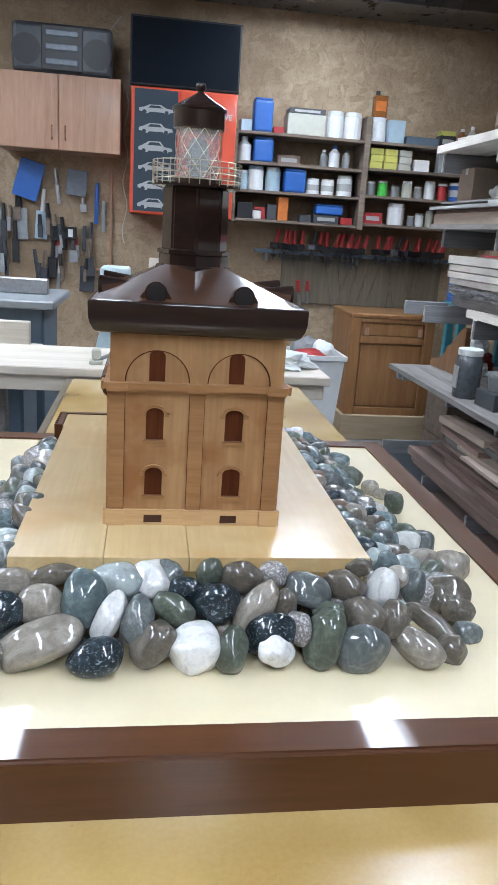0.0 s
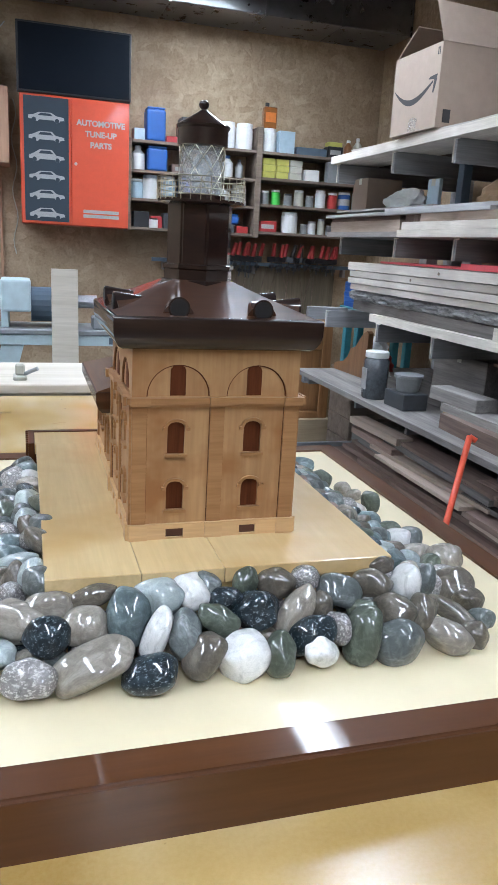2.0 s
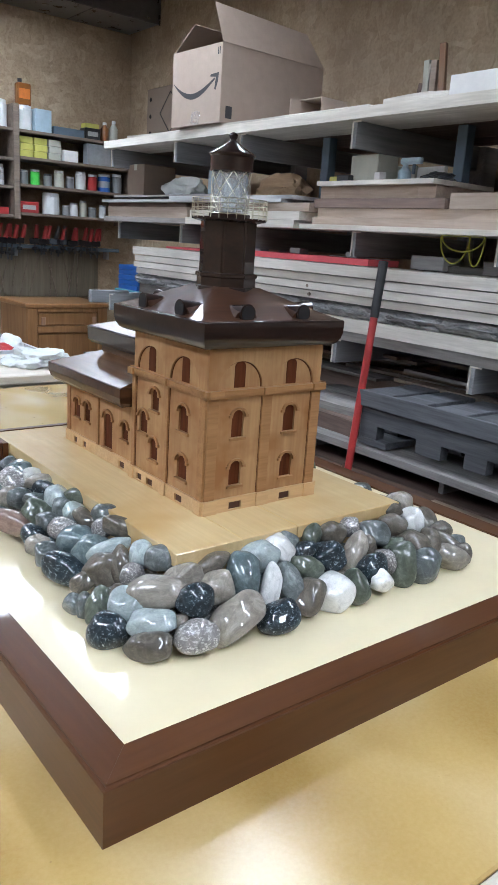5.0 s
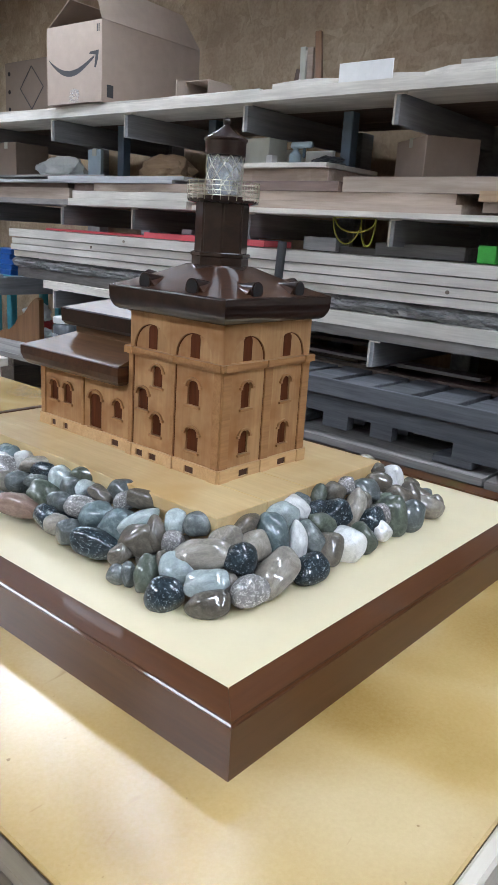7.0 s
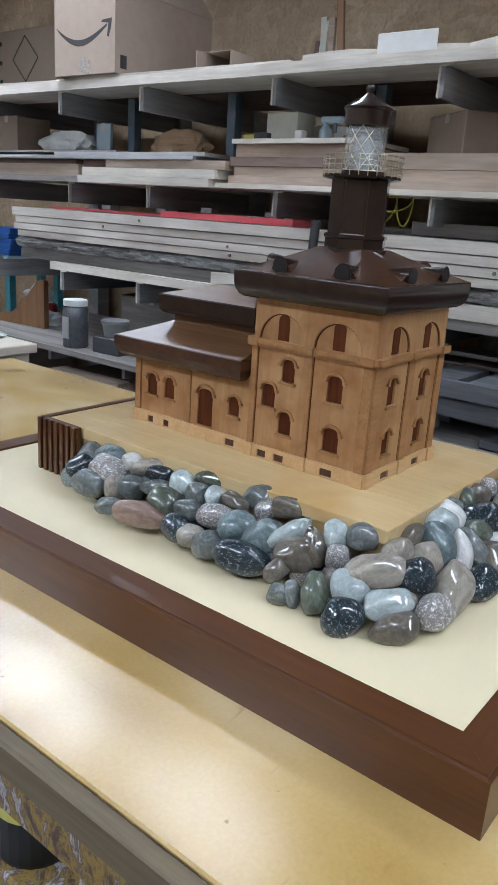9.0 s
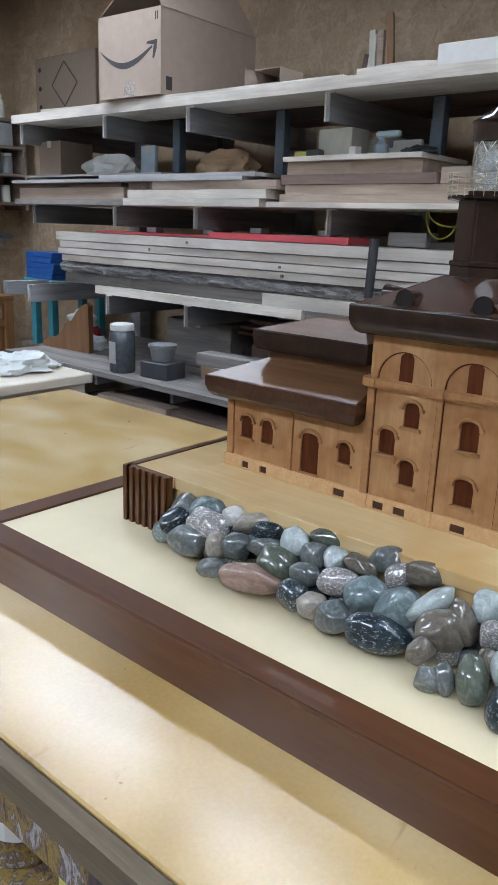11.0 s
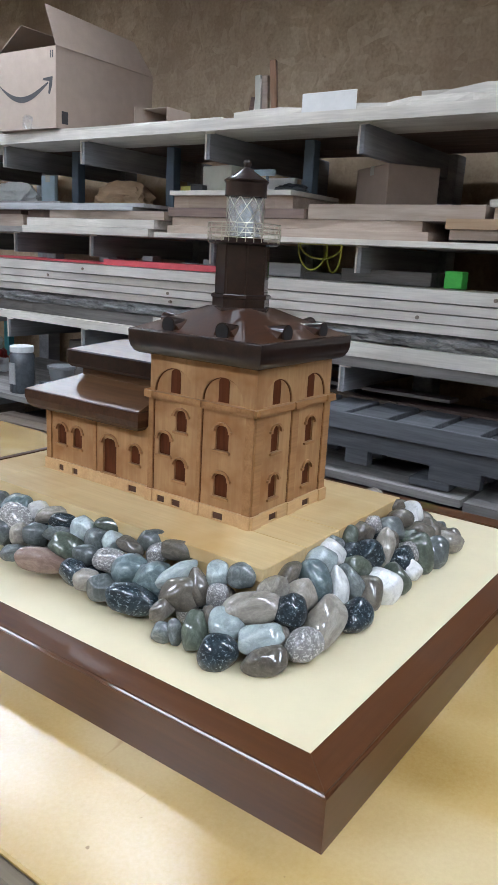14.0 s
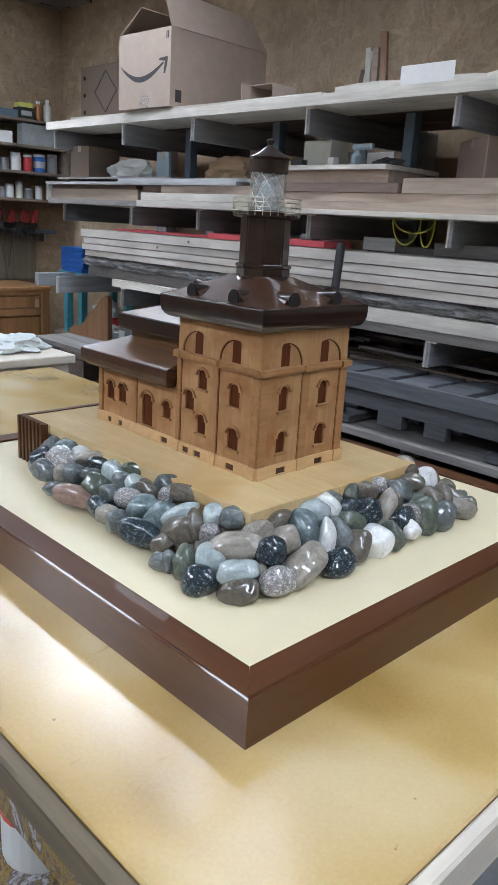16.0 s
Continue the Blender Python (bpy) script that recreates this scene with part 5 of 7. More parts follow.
def curved_bracket():
    pts = [(0, 0), (0.36, 0), (0.36, 0.03), (0.31, 0.05), (0.26, 0.055), (0.21, 0.09), (0.18, 0.135), (0.13, 0.155), (0.09, 0.20), (0.05, 0.235), (0.02, 0.25), (0, 0.24)]
    bm = prism(pts, lambda u, v, w: (w, u, v), 0, 0.03)
    ob = tagged(part("shaped_bracket", bm, "cab_brown"), "curved brown wooden bracket on low shelf", "bracket")
    ob.matrix_basis = pose(1.585, 3.50, 0.6405, 0, 0, 4)


curved_bracket()


def yellow_cord():
    cu = []
    for k in range(3):
        for i in range(15):
            a = math.pi * i / 14
            cu.append((1.60 + 0.01 * k, 1.60 - (0.085, 0.03, 0.06)[k] * math.cos(a) - (0.0, 0.05, -0.045)[k], 1.36 - (0.05, 0.095, 0.09)[k] * math.sin(a)))
    bm = bmesh.new()
    for a, b in zip(cu, cu[1:]):
        add_cyl(bm, a, b, 0.0028, seg=6)
    tagged(part("yellow_cord", bm, "hose"), "yellow cord hanging in loops under the rack shelf", "cord")


yellow_cord()


def spray_bottle(x, y, z, body):
    t = thing("spray_gun", (x, y, z), "pale blue spray gun lying on the rack", "tool")
    part("bottle", lathe((x, y, z), [(0.022, 0), (0.024, 0.004), (0.022, 0.036), (0.010, 0.05), (0.010, 0.062)], 16), body, t)
    part("nozzle", box((x - 0.012, y - 0.075, z + 0.058), (x + 0.012, y + 0.02, z + 0.08), 0.006), body, t)
    part("trigger", box((x - 0.006, y - 0.045, z + 0.025), (x + 0.006, y - 0.034, z + 0.0585), 0.003), "navy_steel", t)
    free()


spray_bottle(1.62, 1.90, 1.5375, "pale_blue")
blob("work_glove", 1.63, 1.76, 1.5375, 0.05, 0.07, 0.02, "charcoal", "dark crumpled work glove on stacked boards", "glove", 12, 0.4)


# ---- red bars that lean against the rack
def leaning_bar(top, foot, r, grip, label):
    t = thing("pry_bar", foot, label, "bar")
    a, b = Vector(top), Vector(foot)
    d = (b - a).normalized()
    if grip:
        part("grip", cyl(a, a + d * 0.19, r * 1.25, r * 1.15), "black", t, "black rubber grip", True)
        part("shaft", cyl(a + d * 0.188, b, r), "red_clamp", t, "red painted shaft", True)
    else:
        part("shaft", cyl(a, b, r), "red", t, "bright red painted shaft", True)
        part("hook", cyl(a, a + Vector((0.02, -0.01, -0.012)), r * 0.9), "red", t)
    free()


leaning_bar((1.425, 1.777, 1.262), (1.22, 1.70, 0.0), 0.013, True, "red steel pry bar with black grip leaning on the rack")
leaning_bar((1.31, 2.09, 0.70), (1.04, 1.81, 0.262), 0.011, False, "short red bar leaning on low planks")
free()


# ---- end of the rack: teal post and stacked blue trays, cloths
def tray_stack():
    t = thing("storage_crate", (2.0, 4.28, 0), "dark brown wooden crate beyond the lumber rack", "crate")
    for z in (0.0, 0.138, 0.276, 0.414):
        part("slat", box((1.80, 4.10, z), (2.24, 4.12, z + 0.134), 0.003), "shelf", t)
        part("slat", box((1.80, 4.1205, z), (1.82, 4.44, z + 0.134), 0.003), "shelf", t)
    part("lid", box((1.80, 4.10, 0.5485), (2.24, 4.46, 0.57), 0.003), "shelf", t)
    # near-black core paints the shade behind the slats
    part("core", box((1.83, 4.13, 0.0), (2.22, 4.42, 0.548)), "roof_hole", t)
    t = thing("teal_frame", (2.0, 4.28, 0.57), "small teal painted frame standing on wooden crate", "frame")
    for x in (1.81, 2.15):
        for y in (4.13, 4.30):
            part("post", box((x, y, 0.57), (x + 0.045, y + 0.045, 0.93), 0.004), "teal", t)
    part("shelf", box((1.80, 4.12, 0.9305), (2.22, 4.40, 0.955), 0.003), "teal", t)
    free()
    for i in range(5):
        ob = tagged(part("plastic_tray", box((-0.19, -0.13, 0), (0.19, 0.13, 0.03), 0.004), "blue"), "blue plastic tray stacked on teal frame", "tray", "stacked trays")
        ob.matrix_basis = pose(2.01, 4.26, 0.9555 + 0.0305 * i, 0, 0, 2 * (i % 3) - 2)


tray_stack()


blob("shop_cloth", 1.78, 3.80, 0.638, 0.10, 0.09, 0.085, "red_clamp", "red cloth folded on low rack shelf", "cloth", 4)
blob("shop_cloth", 1.78, 3.80, 0.735, 0.075, 0.075, 0.07, "rag", "white cloth piled on red cloth", "cloth", 3)
blob("shop_cloth", 1.72, 3.62, 0.638, 0.07, 0.06, 0.05, "rag", "white cloth piled on low rack shelf", "cloth", 6)

# ---------------------------------------------------------------- far wall
def wall_cabinet():
    x0, x1, z0, z1, yf = -0.93, -0.19, 1.693, 2.122, 4.95
    t = thing("wall_cabinet", ((x0 + x1) / 2, 5.1, z0), "oak veneer wall cabinet with two closed doors", "cabinet")
    part("carcass", box((x0, yf + 0.019, z0), (x1, YF, z1), 0.002), "oak", t)
    xm = -0.56
    for a, b, h in ((x0, xm - 0.002, xm - 0.04), (xm + 0.002, x1, xm + 0.04)):
        dr = part("door", box((a, yf, z0), (b, yf + 0.018, z1 - 0.002), 0.003), "oak", t)
        part("handle", tube([(h, yf - 0.001, z0 + 0.06), (h, yf - 0.022, z0 + 0.07), (h, yf - 0.022, z0 + 0.13), (h, yf - 0.001, z0 + 0.14)], 0.005), "cab_brown", dr, "dark bow handle")
    free()


wall_cabinet()


def boombox():
    t = thing("boombox", (-0.54, 5.05, 2.122), "black portable stereo with silver cassette decks on cabinet", "stereo")
    part("case", box((-0.835, 4.97, 2.122), (-0.245, 5.15, 2.40), 0.03, 3), "charcoal", t)
    part("deck_panel", box((-0.66, 4.960, 2.14), (-0.42, 4.972, 2.385), 0.004), "black", t)
    for z in (2.17, 2.25, 2.325):
        part("deck", box((-0.635, 4.953, z), (-0.445, 4.962, z + 0.034), 0.004), "silver", t, "silver cassette deck")
    for x in (-0.75, -0.333):
        part("speaker_cone", cyl((x, 4.972, 2.245), (x, 4.962, 2.245), 0.078, 0.085, 28), "black", t, "round black speaker grille")
    part("antenna", cyl((-0.28, 5.1, 2.40), (-0.2, 5.1, 2.5), 0.003), "steel", t)
    free()


boombox()


def television():
    t = thing("television", (0.2, 5.0, 2.105), "black flat television on the wall", "television")
    part("bezel", box((-0.14, 4.97, 2.105), (0.536, 5.02, 2.492), 0.006, 2), "black", t)
    part("screen", box((-0.127, 4.9665, 2.118), (0.523, 4.9695, 2.479)), "screen", t, "dark glossy screen")
    part("mount", box((0.1, 5.02, 2.2), (0.3, YF, 2.4), 0.004), "steel", t)
    free()


television()


def car_shape(cx, z, k, tall):
    """The side view of a small car as a flat silhouette."""
    w = 0.105
    pts = [(-w, 0.012), (-w, 0.030), (-w * 0.72, 0.036 + 0.004 * k), (-w * 0.42, 0.056 * tall), (w * 0.28, 0.058 * tall), (w * 0.52, 0.036), (w * 0.95, 0.030), (w, 0.014), (w * 0.78, 0.010), (w * 0.7, 0.0), (w * 0.5, 0.0), (w * 0.42, 0.010), (-w * 0.4, 0.010), (-w * 0.48, 0.0), (-w * 0.68, 0.0), (-w * 0.76, 0.010)]
    return prism([(cx + u, z + v) for u, v in pts], lambda u, v, q: (u, q, v), 4.9445, 4.9465)


def tune_up_cabinet():
    x0, x1, z0, z1, yf, xm = -0.127, 0.527, 1.352, 2.098, 4.95, 0.172
    t = thing("parts_cabinet", (0.2, 5.1, z0), "red steel automotive parts cabinet with navy door of car pictures", "cabinet")
    part("carcass", box((x0, yf + 0.012, z0), (x1, YF, z1), 0.004), "red", t)
    part("door", box((x0 + 0.003, yf, z0 + 0.004), (xm - 0.002, yf + 0.011, z1 - 0.004), 0.002), "red", t)
    nav = part("door_panel", box((x0 + 0.022, yf - 0.003, z0 + 0.018), (xm - 0.014, yf - 0.0002, z1 - 0.014)), "navy", t, "navy panel with six pale car pictures")
    for i in range(6):
        k, z = (0.9, 1.0, 1.15, 0.95, 1.0, 1.1)[i], 1.945 - 0.112 * i
        car = part("car_picture", car_shape(0.028, z, i % 3, k), "print_white", nav, "pale car silhouette")
        part("car_windows", prism([(-0.022, z + 0.036 * k), (-0.008, z + 0.051 * k), (0.048, z + 0.052 * k), (0.066, z + 0.037 * k)], lambda u, v, q: (u, q, v), 4.9435, 4.9443), "navy", car)
        for u in (-0.045, 0.09):
            part("car_wheel", cyl((u, 4.9443, z + 0.008), (u, 4.9433, z + 0.008), 0.013, seg=12), "navy", car)
    rd = part("door", box((xm + 0.002, yf, z0 + 0.004), (x1 - 0.003, yf + 0.011, z1 - 0.004), 0.002), "red", t)
    for i, (s, w) in enumerate((("AUTOMOTIVE", 0.046), ("TUNE-UP", 0.046), ("PARTS", 0.046))):
        part("lettering", flat_on_wall(text_bm(s, w), 0.352, yf - 0.0005, 1.945 - 0.062 * i), "print_white", rd, "white lettering")
    for i in range(2):
        part("lettering", box((0.245, yf - 0.0015, 1.405 + 0.028 * i), (0.465, yf - 0.0003, 1.425 + 0.028 * i)), "print_white", rd, "white printed bar")
    part("lock", cyl((0.2, yf - 0.008, 1.72), (0.2, yf, 1.72), 0.009), "steel", rd)
    free()


tune_up_cabinet()


# ---- open shelves with shop supplies
def wall_shelves():
    t = thing("wall_shelves", (1.4, 5.1, 1.34), "dark board wall shelves full of shop supplies", "shelves")
    for x0, x1, zs in ((0.55, 1.375, (1.352, 1.532, 1.706, 1.886)), (1.415, 2.235, (1.372, 1.552, 1.722, 1.886))):
        for z in zs:
            part("shelf", box((x0, 5.0, z), (x1, YF, z + 0.018), 0.002), "shelf", t)
    part("divider", box((1.3755, 4.99, 1.345), (1.4145, YF, 2.05), 0.002), "shelf", t)
    part("end_panel", box((0.53, 5.0, 1.345), (0.5495, YF, 1.91), 0.002), "shelf", t)
    part("end_panel", box((2.2355, 5.0, 1.345), (2.258, YF, 1.91), 0.002), "shelf", t)
    free()


wall_shelves()


def tin(x, y, z, r, h, mat, lid="offwhite", label="small tin on the wall shelf", kind="tin"):
    t = thing(kind, (x, y, z), label, kind.replace("_", " "), "shelf supplies")
    part("body", lathe((x, y, z), [(r * 0.96, 0), (r, 0.004), (r, h * 0.82), (r * 0.9, h * 0.86)], 16), mat, t)
    part("lid", lathe((x, y, z), [(r * 0.88, h * 0.855), (r * 0.92, h * 0.86), (r * 0.92, h * 0.98), (r * 0.86, h)], 16), lid, t)
    if r > 0.04 and kind == "tin":
        part("paper_label", lathe((x, y, z), [(r * 1.005, h * 0.25), (r * 1.01, h * 0.26), (r * 1.01, h * 0.6), (r * 1.005, h * 0.61)], 16), "print_white", t)
    free()


def pack(x, y, z, sx, sy, sz, mat, label="small box of supplies on the wall shelf"):
    t = thing("supply_box", (x, y, z), label, "box", "shelf supplies")
    part("body", box((x - sx / 2, y - sy / 2, z), (x + sx / 2, y + sy / 2, z + sz), *((0.016, 3) if mat == "blue" else (0.003, 1))), mat, t)
    if mat == "blue":
        part("lid", box((x - sx * 0.46, y - sy * 0.46, z + sz), (x + sx * 0.46, y + sy * 0.46, z + sz + 0.012), 0.004), mat, t)
    if sx > 0.1 and mat not in ("blue", "offwhite", "cast", "navy_steel", "beige", "pale_blue"):
        part("end_label", box((x - sx * 0.35, y - sy / 2 - 0.0012, z + sz * 0.3), (x + sx * 0.35, y - sy / 2 - 0.0001, z + sz * 0.7)), "print_white" if mat not in ("offwhite", "white_card", "beige") else "ink", t, "printed label bar")
    free()


def bottle(x, y, z, r, h, mat, cap="offwhite", label="plastic bottle on the wall shelf"):
    t = thing("bottle", (x, y, z), label, "bottle", "shelf supplies")
    part("body", lathe((x, y, z), [(r * 0.95, 0), (r, 0.004), (r, h * 0.66), (r * 0.45, h * 0.82), (r * 0.4, h * 0.88)], 16), mat, t, "", True)
    part("cap", lathe((x, y, z), [(r * 0.46, h * 0.86), (r * 0.46, h * 0.98), (r * 0.4, h)], 12), cap, t)
    free()


YS = 5.08
Z1, Z2, Z3, Z4 = 1.904, 1.724, 1.550, 1.370
# top shelf, west bay
pack(0.60, YS, Z1, 0.07, 0.1, 0.07, "pale_blue")
pack(0.705, YS, Z1, 0.125, 0.13, 0.19, "blue", "blue plastic canister on the wall shelf")
pack(0.81, YS, Z1, 0.07, 0.1, 0.04, "red_clamp")
pack(0.985, YS, Z1, 0.25, 0.16, 0.125, "beige", "beige plastic case on the wall shelf")
pack(0.985, YS, Z1 + 0.125, 0.235, 0.15, 0.035, "charcoal", "dark lid case on the beige case")
tin(1.185, YS, Z1, 0.058, 0.165, "offwhite", label="white plastic tub on the wall shelf", kind="plastic_tub")
tin(1.305, YS, Z1, 0.058, 0.165, "offwhite", label="white plastic tub on the wall shelf", kind="plastic_tub")
# top shelf, east bay
tin(1.475, YS, Z1, 0.055, 0.15, "offwhite", label="white plastic tub on the wall shelf", kind="plastic_tub")
pack(1.59, YS, Z1, 0.11, 0.12, 0.14, "pale_blue")
t_can = thing("amber_can", (1.475, YS, Z1 + 0.15), "amber can standing on a white tub", "can")
part("body", box((1.43, YS - 0.03, Z1 + 0.15), (1.52, YS + 0.03, Z1 + 0.285), 0.008, 2), "amber", t_can)
part("spout", cyl((1.455, YS, Z1 + 0.285), (1.455, YS, Z1 + 0.31), 0.014), "black", t_can)
part("print", box((1.44, YS - 0.0315, Z1 + 0.19), (1.51, YS - 0.0302, Z1 + 0.25)), "orange", t_can)
free()
pack(1.77, YS, Z1, 0.22, 0.12, 0.05, "navy_steel", "dark metal case on the wall shelf")
pack(1.95, YS, Z1, 0.11, 0.09, 0.075, "black", "black and yellow battery pack on the wall shelf")
pack(1.95, YS, Z1 + 0.075, 0.10, 0.08, 0.03, "yellow")
bottle(2.06, YS, Z1, 0.03, 0.13, "amber")
bottle(2.13, YS, Z1, 0.028, 0.15, "beige")
# second shelf
bottle(0.60, YS, Z2, 0.045, 0.15, "offwhite")
pack(0.72, YS, Z2, 0.13, 0.12, 0.14, "blue", "blue plastic box on the wall shelf")
pack(0.90, YS + 0.05, Z2, 0.15, 0.08, 0.06, "pine_brown")
bottle(1.13, YS, Z2, 0.026, 0.11, "tub")
bottle(1.20, YS, Z2, 0.036, 0.14, "offwhite", "blue")
bottle(1.28, YS, Z2, 0.026, 0.12, "tub", "charcoal")
for i in range(3):
    for j in range(3):
        pack(1.475 + 0.098 * i + 0.004 * (j % 2), YS, Z2 + 0.016 + 0.043 * j, 0.088, 0.1, 0.041, ("yellow", "yellow", "beige")[i], "small boxes of screws stacked on the wall shelf")
pack(1.79, YS, Z2 + 0.016, 0.1, 0.1, 0.075, "white_card")
pack(2.03, 5.04, Z2 + 0.016, 0.27, 0.07, 0.135, "cast", "grey plastic drawer case on the wall shelf")
# third shelf
tin(0.595, YS, Z3, 0.04, 0.12, "pale_blue")
tin(0.685, YS, Z3, 0.052, 0.15, "offwhite", "pale_blue", "white plastic tub on the wall shelf", "plastic_tub")
tin(0.80, YS, Z3, 0.05, 0.15, "pale_blue", "offwhite", "pale blue plastic tub on the wall shelf", "plastic_tub")
pack(0.94, YS, Z3, 0.145, 0.13, 0.135, "blue", "bright blue box on the wall shelf")
tin(1.07, YS, Z3, 0.045, 0.10, "offwhite")
tin(1.17, YS, Z3, 0.045, 0.10, "offwhite")
tin(1.285, YS, Z3, 0.052, 0.13, "offwhite", "beige")
for i, (x, r, h, k, c) in enumerate(((1.47, 0.03, 0.09, "tub", "offwhite"), (1.55, 0.032, 0.10, "green", "offwhite"), (1.64, 0.028, 0.08, "tub", "charcoal"), (1.72, 0.034, 0.11, "beige", "offwhite"), (1.80, 0.028, 0.08, "tub", "steel"), (1.88, 0.036, 0.12, "offwhite", "offwhite"), (1.97, 0.034, 0.11, "red_clamp", "offwhite"), (2.06, 0.044, 0.12, "blue", "offwhite"), (2.16, 0.036, 0.13, "tub", "offwhite"))):
    tin(x, YS, Z3 + 0.02, r, h, k, c)
# fourth shelf
pack(0.62, YS, Z4, 0.1, 0.12, 0.1, "black")
pack(0.72, YS, Z4, 0.075, 0.1, 0.075, "red_clamp")
tin(0.70, 5.02, Z4, 0.03, 0.06, "offwhite", "black")
pack(0.80, YS, Z4, 0.065, 0.1, 0.10, "charcoal")
pack(0.875, YS, Z4, 0.07, 0.1, 0.15, "orange", "orange cartons on the wall shelf")
pack(1.03, YS, Z4, 0.08, 0.1, 0.045, "charcoal")
pack(1.19, YS, Z4 + 0.055, 0.19, 0.11, 0.055, "blue", "blue flat plastic case on the wall shelf")
pack(1.17, YS, Z4, 0.17, 0.1, 0.054, "charcoal")
pack(1.31, YS, Z4, 0.08, 0.1, 0.045, "red_clamp")
pack(1.49, YS, Z4 + 0.02, 0.13, 0.1, 0.07, "red_clamp", "red cloth covered box on the wall shelf")
tin(1.66, YS, Z4 + 0.02, 0.058, 0.14, "offwhite", "offwhite", "white bucket on the wall shelf", "bucket")
for i, x in enumerate((1.77, 1.83, 1.90, 1.97, 2.05, 2.14)):
    tin(x, YS, Z4 + 0.02, 0.025 + 0.004 * (i % 2), 0.07 + 0.02 * (i % 3), ("tub", "offwhite", "beige")[i % 3], "steel")


# ---- clamps on a rail under the shelves
def clamp_rail():
    t = thing("clamp_rail", (1.45, 5.2, 1.12), "dark rail on the wall for hanging clamps", "rail")
    part("rail", box((0.72, 5.17, 1.155), (2.24, 5.20, 1.18), 0.002), "navy_steel", t)
    for x in (0.8, 1.45, 2.15):
        part("bracket", box((x, 5.20, 1.10), (x + 0.02, YF, 1.18)), "steel", t)
    free()


clamp_rail()


def bar_clamp(x, z, tilt, long, mat):
    t = thing("bar_clamp", (x, 5.15, z), "red handled bar clamp hanging on rail", "clamp", "hanging clamps", rz=0.001)
    part("jaw", box((-0.03, -0.016, 0.0), (0.026, 0.016, 0.038), 0.004), "black" if mat == "red_clamp" else "silver", t)
    part("handle", cyl((0.01, -0.018, 0.04), (0.02, -0.024, 0.128), 0.016, 0.012, 10), mat, t)
    part("bar", box((-0.005, -0.004, -long), (0.005, 0.004, 0.0)), "charcoal", t)
    part("slide", box((-0.016, -0.012, -long * 0.7), (0.016, 0.012, -long * 0.7 + 0.022), 0.003), "black", t)
    t.matrix_basis = pose(x, 5.155, z, 0, tilt, 0)
    free()


rr = random.Random(21)
for i in range(26):
    x = 0.86 + i * 0.043 + (0.05 if i > 4 else 0) + (0.06 if i > 13 else 0) + rr.uniform(-0.012, 0.012)
    bar_clamp(x, 1.18 + rr.uniform(0, 0.012), rr.uniform(-9, 9), rr.uniform(0.05, 0.11), "red_clamp" if rr.random() < 0.8 else "black")


def hanging_tool(name, x, z, length, mat, label, head=0.03, blade="steel", y=5.235):
    t = thing(name, (x, y, z), label, "tool", "tools on the wall", rz=0.001)
    t.matrix_basis = pose(x, y, z, 0, rr.uniform(-8, 8), 0)
    part("handle", cyl((0, 0, 0), (0, 0, -length * 0.45), 0.012, 0.015, 10), mat, t)
    part("blade", box((-head, -0.004, -length), (head, 0.004, -length * 0.44), 0.002), blade, t)
    free()


# west tool wall
TOOLS = [("hand_saw", -0.69, 1.47, 0.32, "offwhite", 0.04, "pale_blue"), ("square", -0.62, 1.60, 0.22, "steel", 0.012, "steel"), ("hammer", -0.62, 1.20, 0.2, "red_clamp", 0.02, "steel"), ("pliers", -0.575, 1.18, 0.14, "red", 0.016, "steel"), ("pliers", -0.49, 1.19, 0.15, "red_clamp", 0.016, "steel"), ("chisel", -0.345, 1.53, 0.26, "blue", 0.014, "blue"), ("drill_holder", -0.40, 1.12, 0.30, "charcoal", 0.05, "charcoal"), ("file_tool", -0.585, 1.04, 0.24, "offwhite", 0.012, "steel"), ("wrench", -0.30, 1.42, 0.2, "cast", 0.012, "cast"), ("wrench", -0.44, 1.43, 0.09, "steel", 0.022, "steel"), ("hand_saw", -0.85, 1.50, 0.36, "black", 0.045, "cast"), ("square", -1.0, 1.45, 0.3, "charcoal", 0.02, "steel")]
for nm, x, z, ln, k, hd, bl in TOOLS:
    hanging_tool(nm, x, z, ln, k, f"{nm.replace('_', ' ')} hanging on the strand board wall", hd, bl)
for i in range(30):
    nm = ("screwdriver", "pliers", "wrench", "file_tool", "square")[i % 5]
    x, z = rr.uniform(-1.1, -0.34), rr.uniform(0.98, 1.42)
    hanging_tool(nm, x, z, rr.uniform(0.14, 0.28), rr.choice(("black", "charcoal", "black", "charcoal", "shelf")), f"dark handled {nm.replace('_', ' ')} hanging on the wall", rr.uniform(0.008, 0.03), rr.choice(("charcoal", "black", "cast", "shelf")), 5.215 - 0.0015 * (i % 4))
ob = tagged(part("paper_packet", box((-0.065, -0.006, -0.08), (0.065, 0.006, 0.08), 0.003), "silver"), "grey printed paper packet hung on the wall", "packet")
ob.matrix_basis = pose(-0.475, 5.195, 1.52, 0, 5, 0)
ob = tagged(part("blue_packet", box((-0.08, -0.006, -0.12), (0.08, 0.006, 0.12), 0.003), "blue"), "blue and white packet hung on the wall", "packet")
ob.matrix_basis = pose(-0.78, 5.195, 1.52, 0, 16, 0)


def outlet_plate():
    t = thing("wall_socket", (-0.515, 5.25, 1.19), "black wall socket with pale rim among tools", "socket")
    part("plate", box((-0.55, 5.19, 1.16), (-0.48, YF, 1.24), 0.004), "black", t)
    part("insert", box((-0.53, 5.186, 1.175), (-0.50, 5.1895, 1.225), 0.002), "offwhite", t, "pale socket insert")
    free()


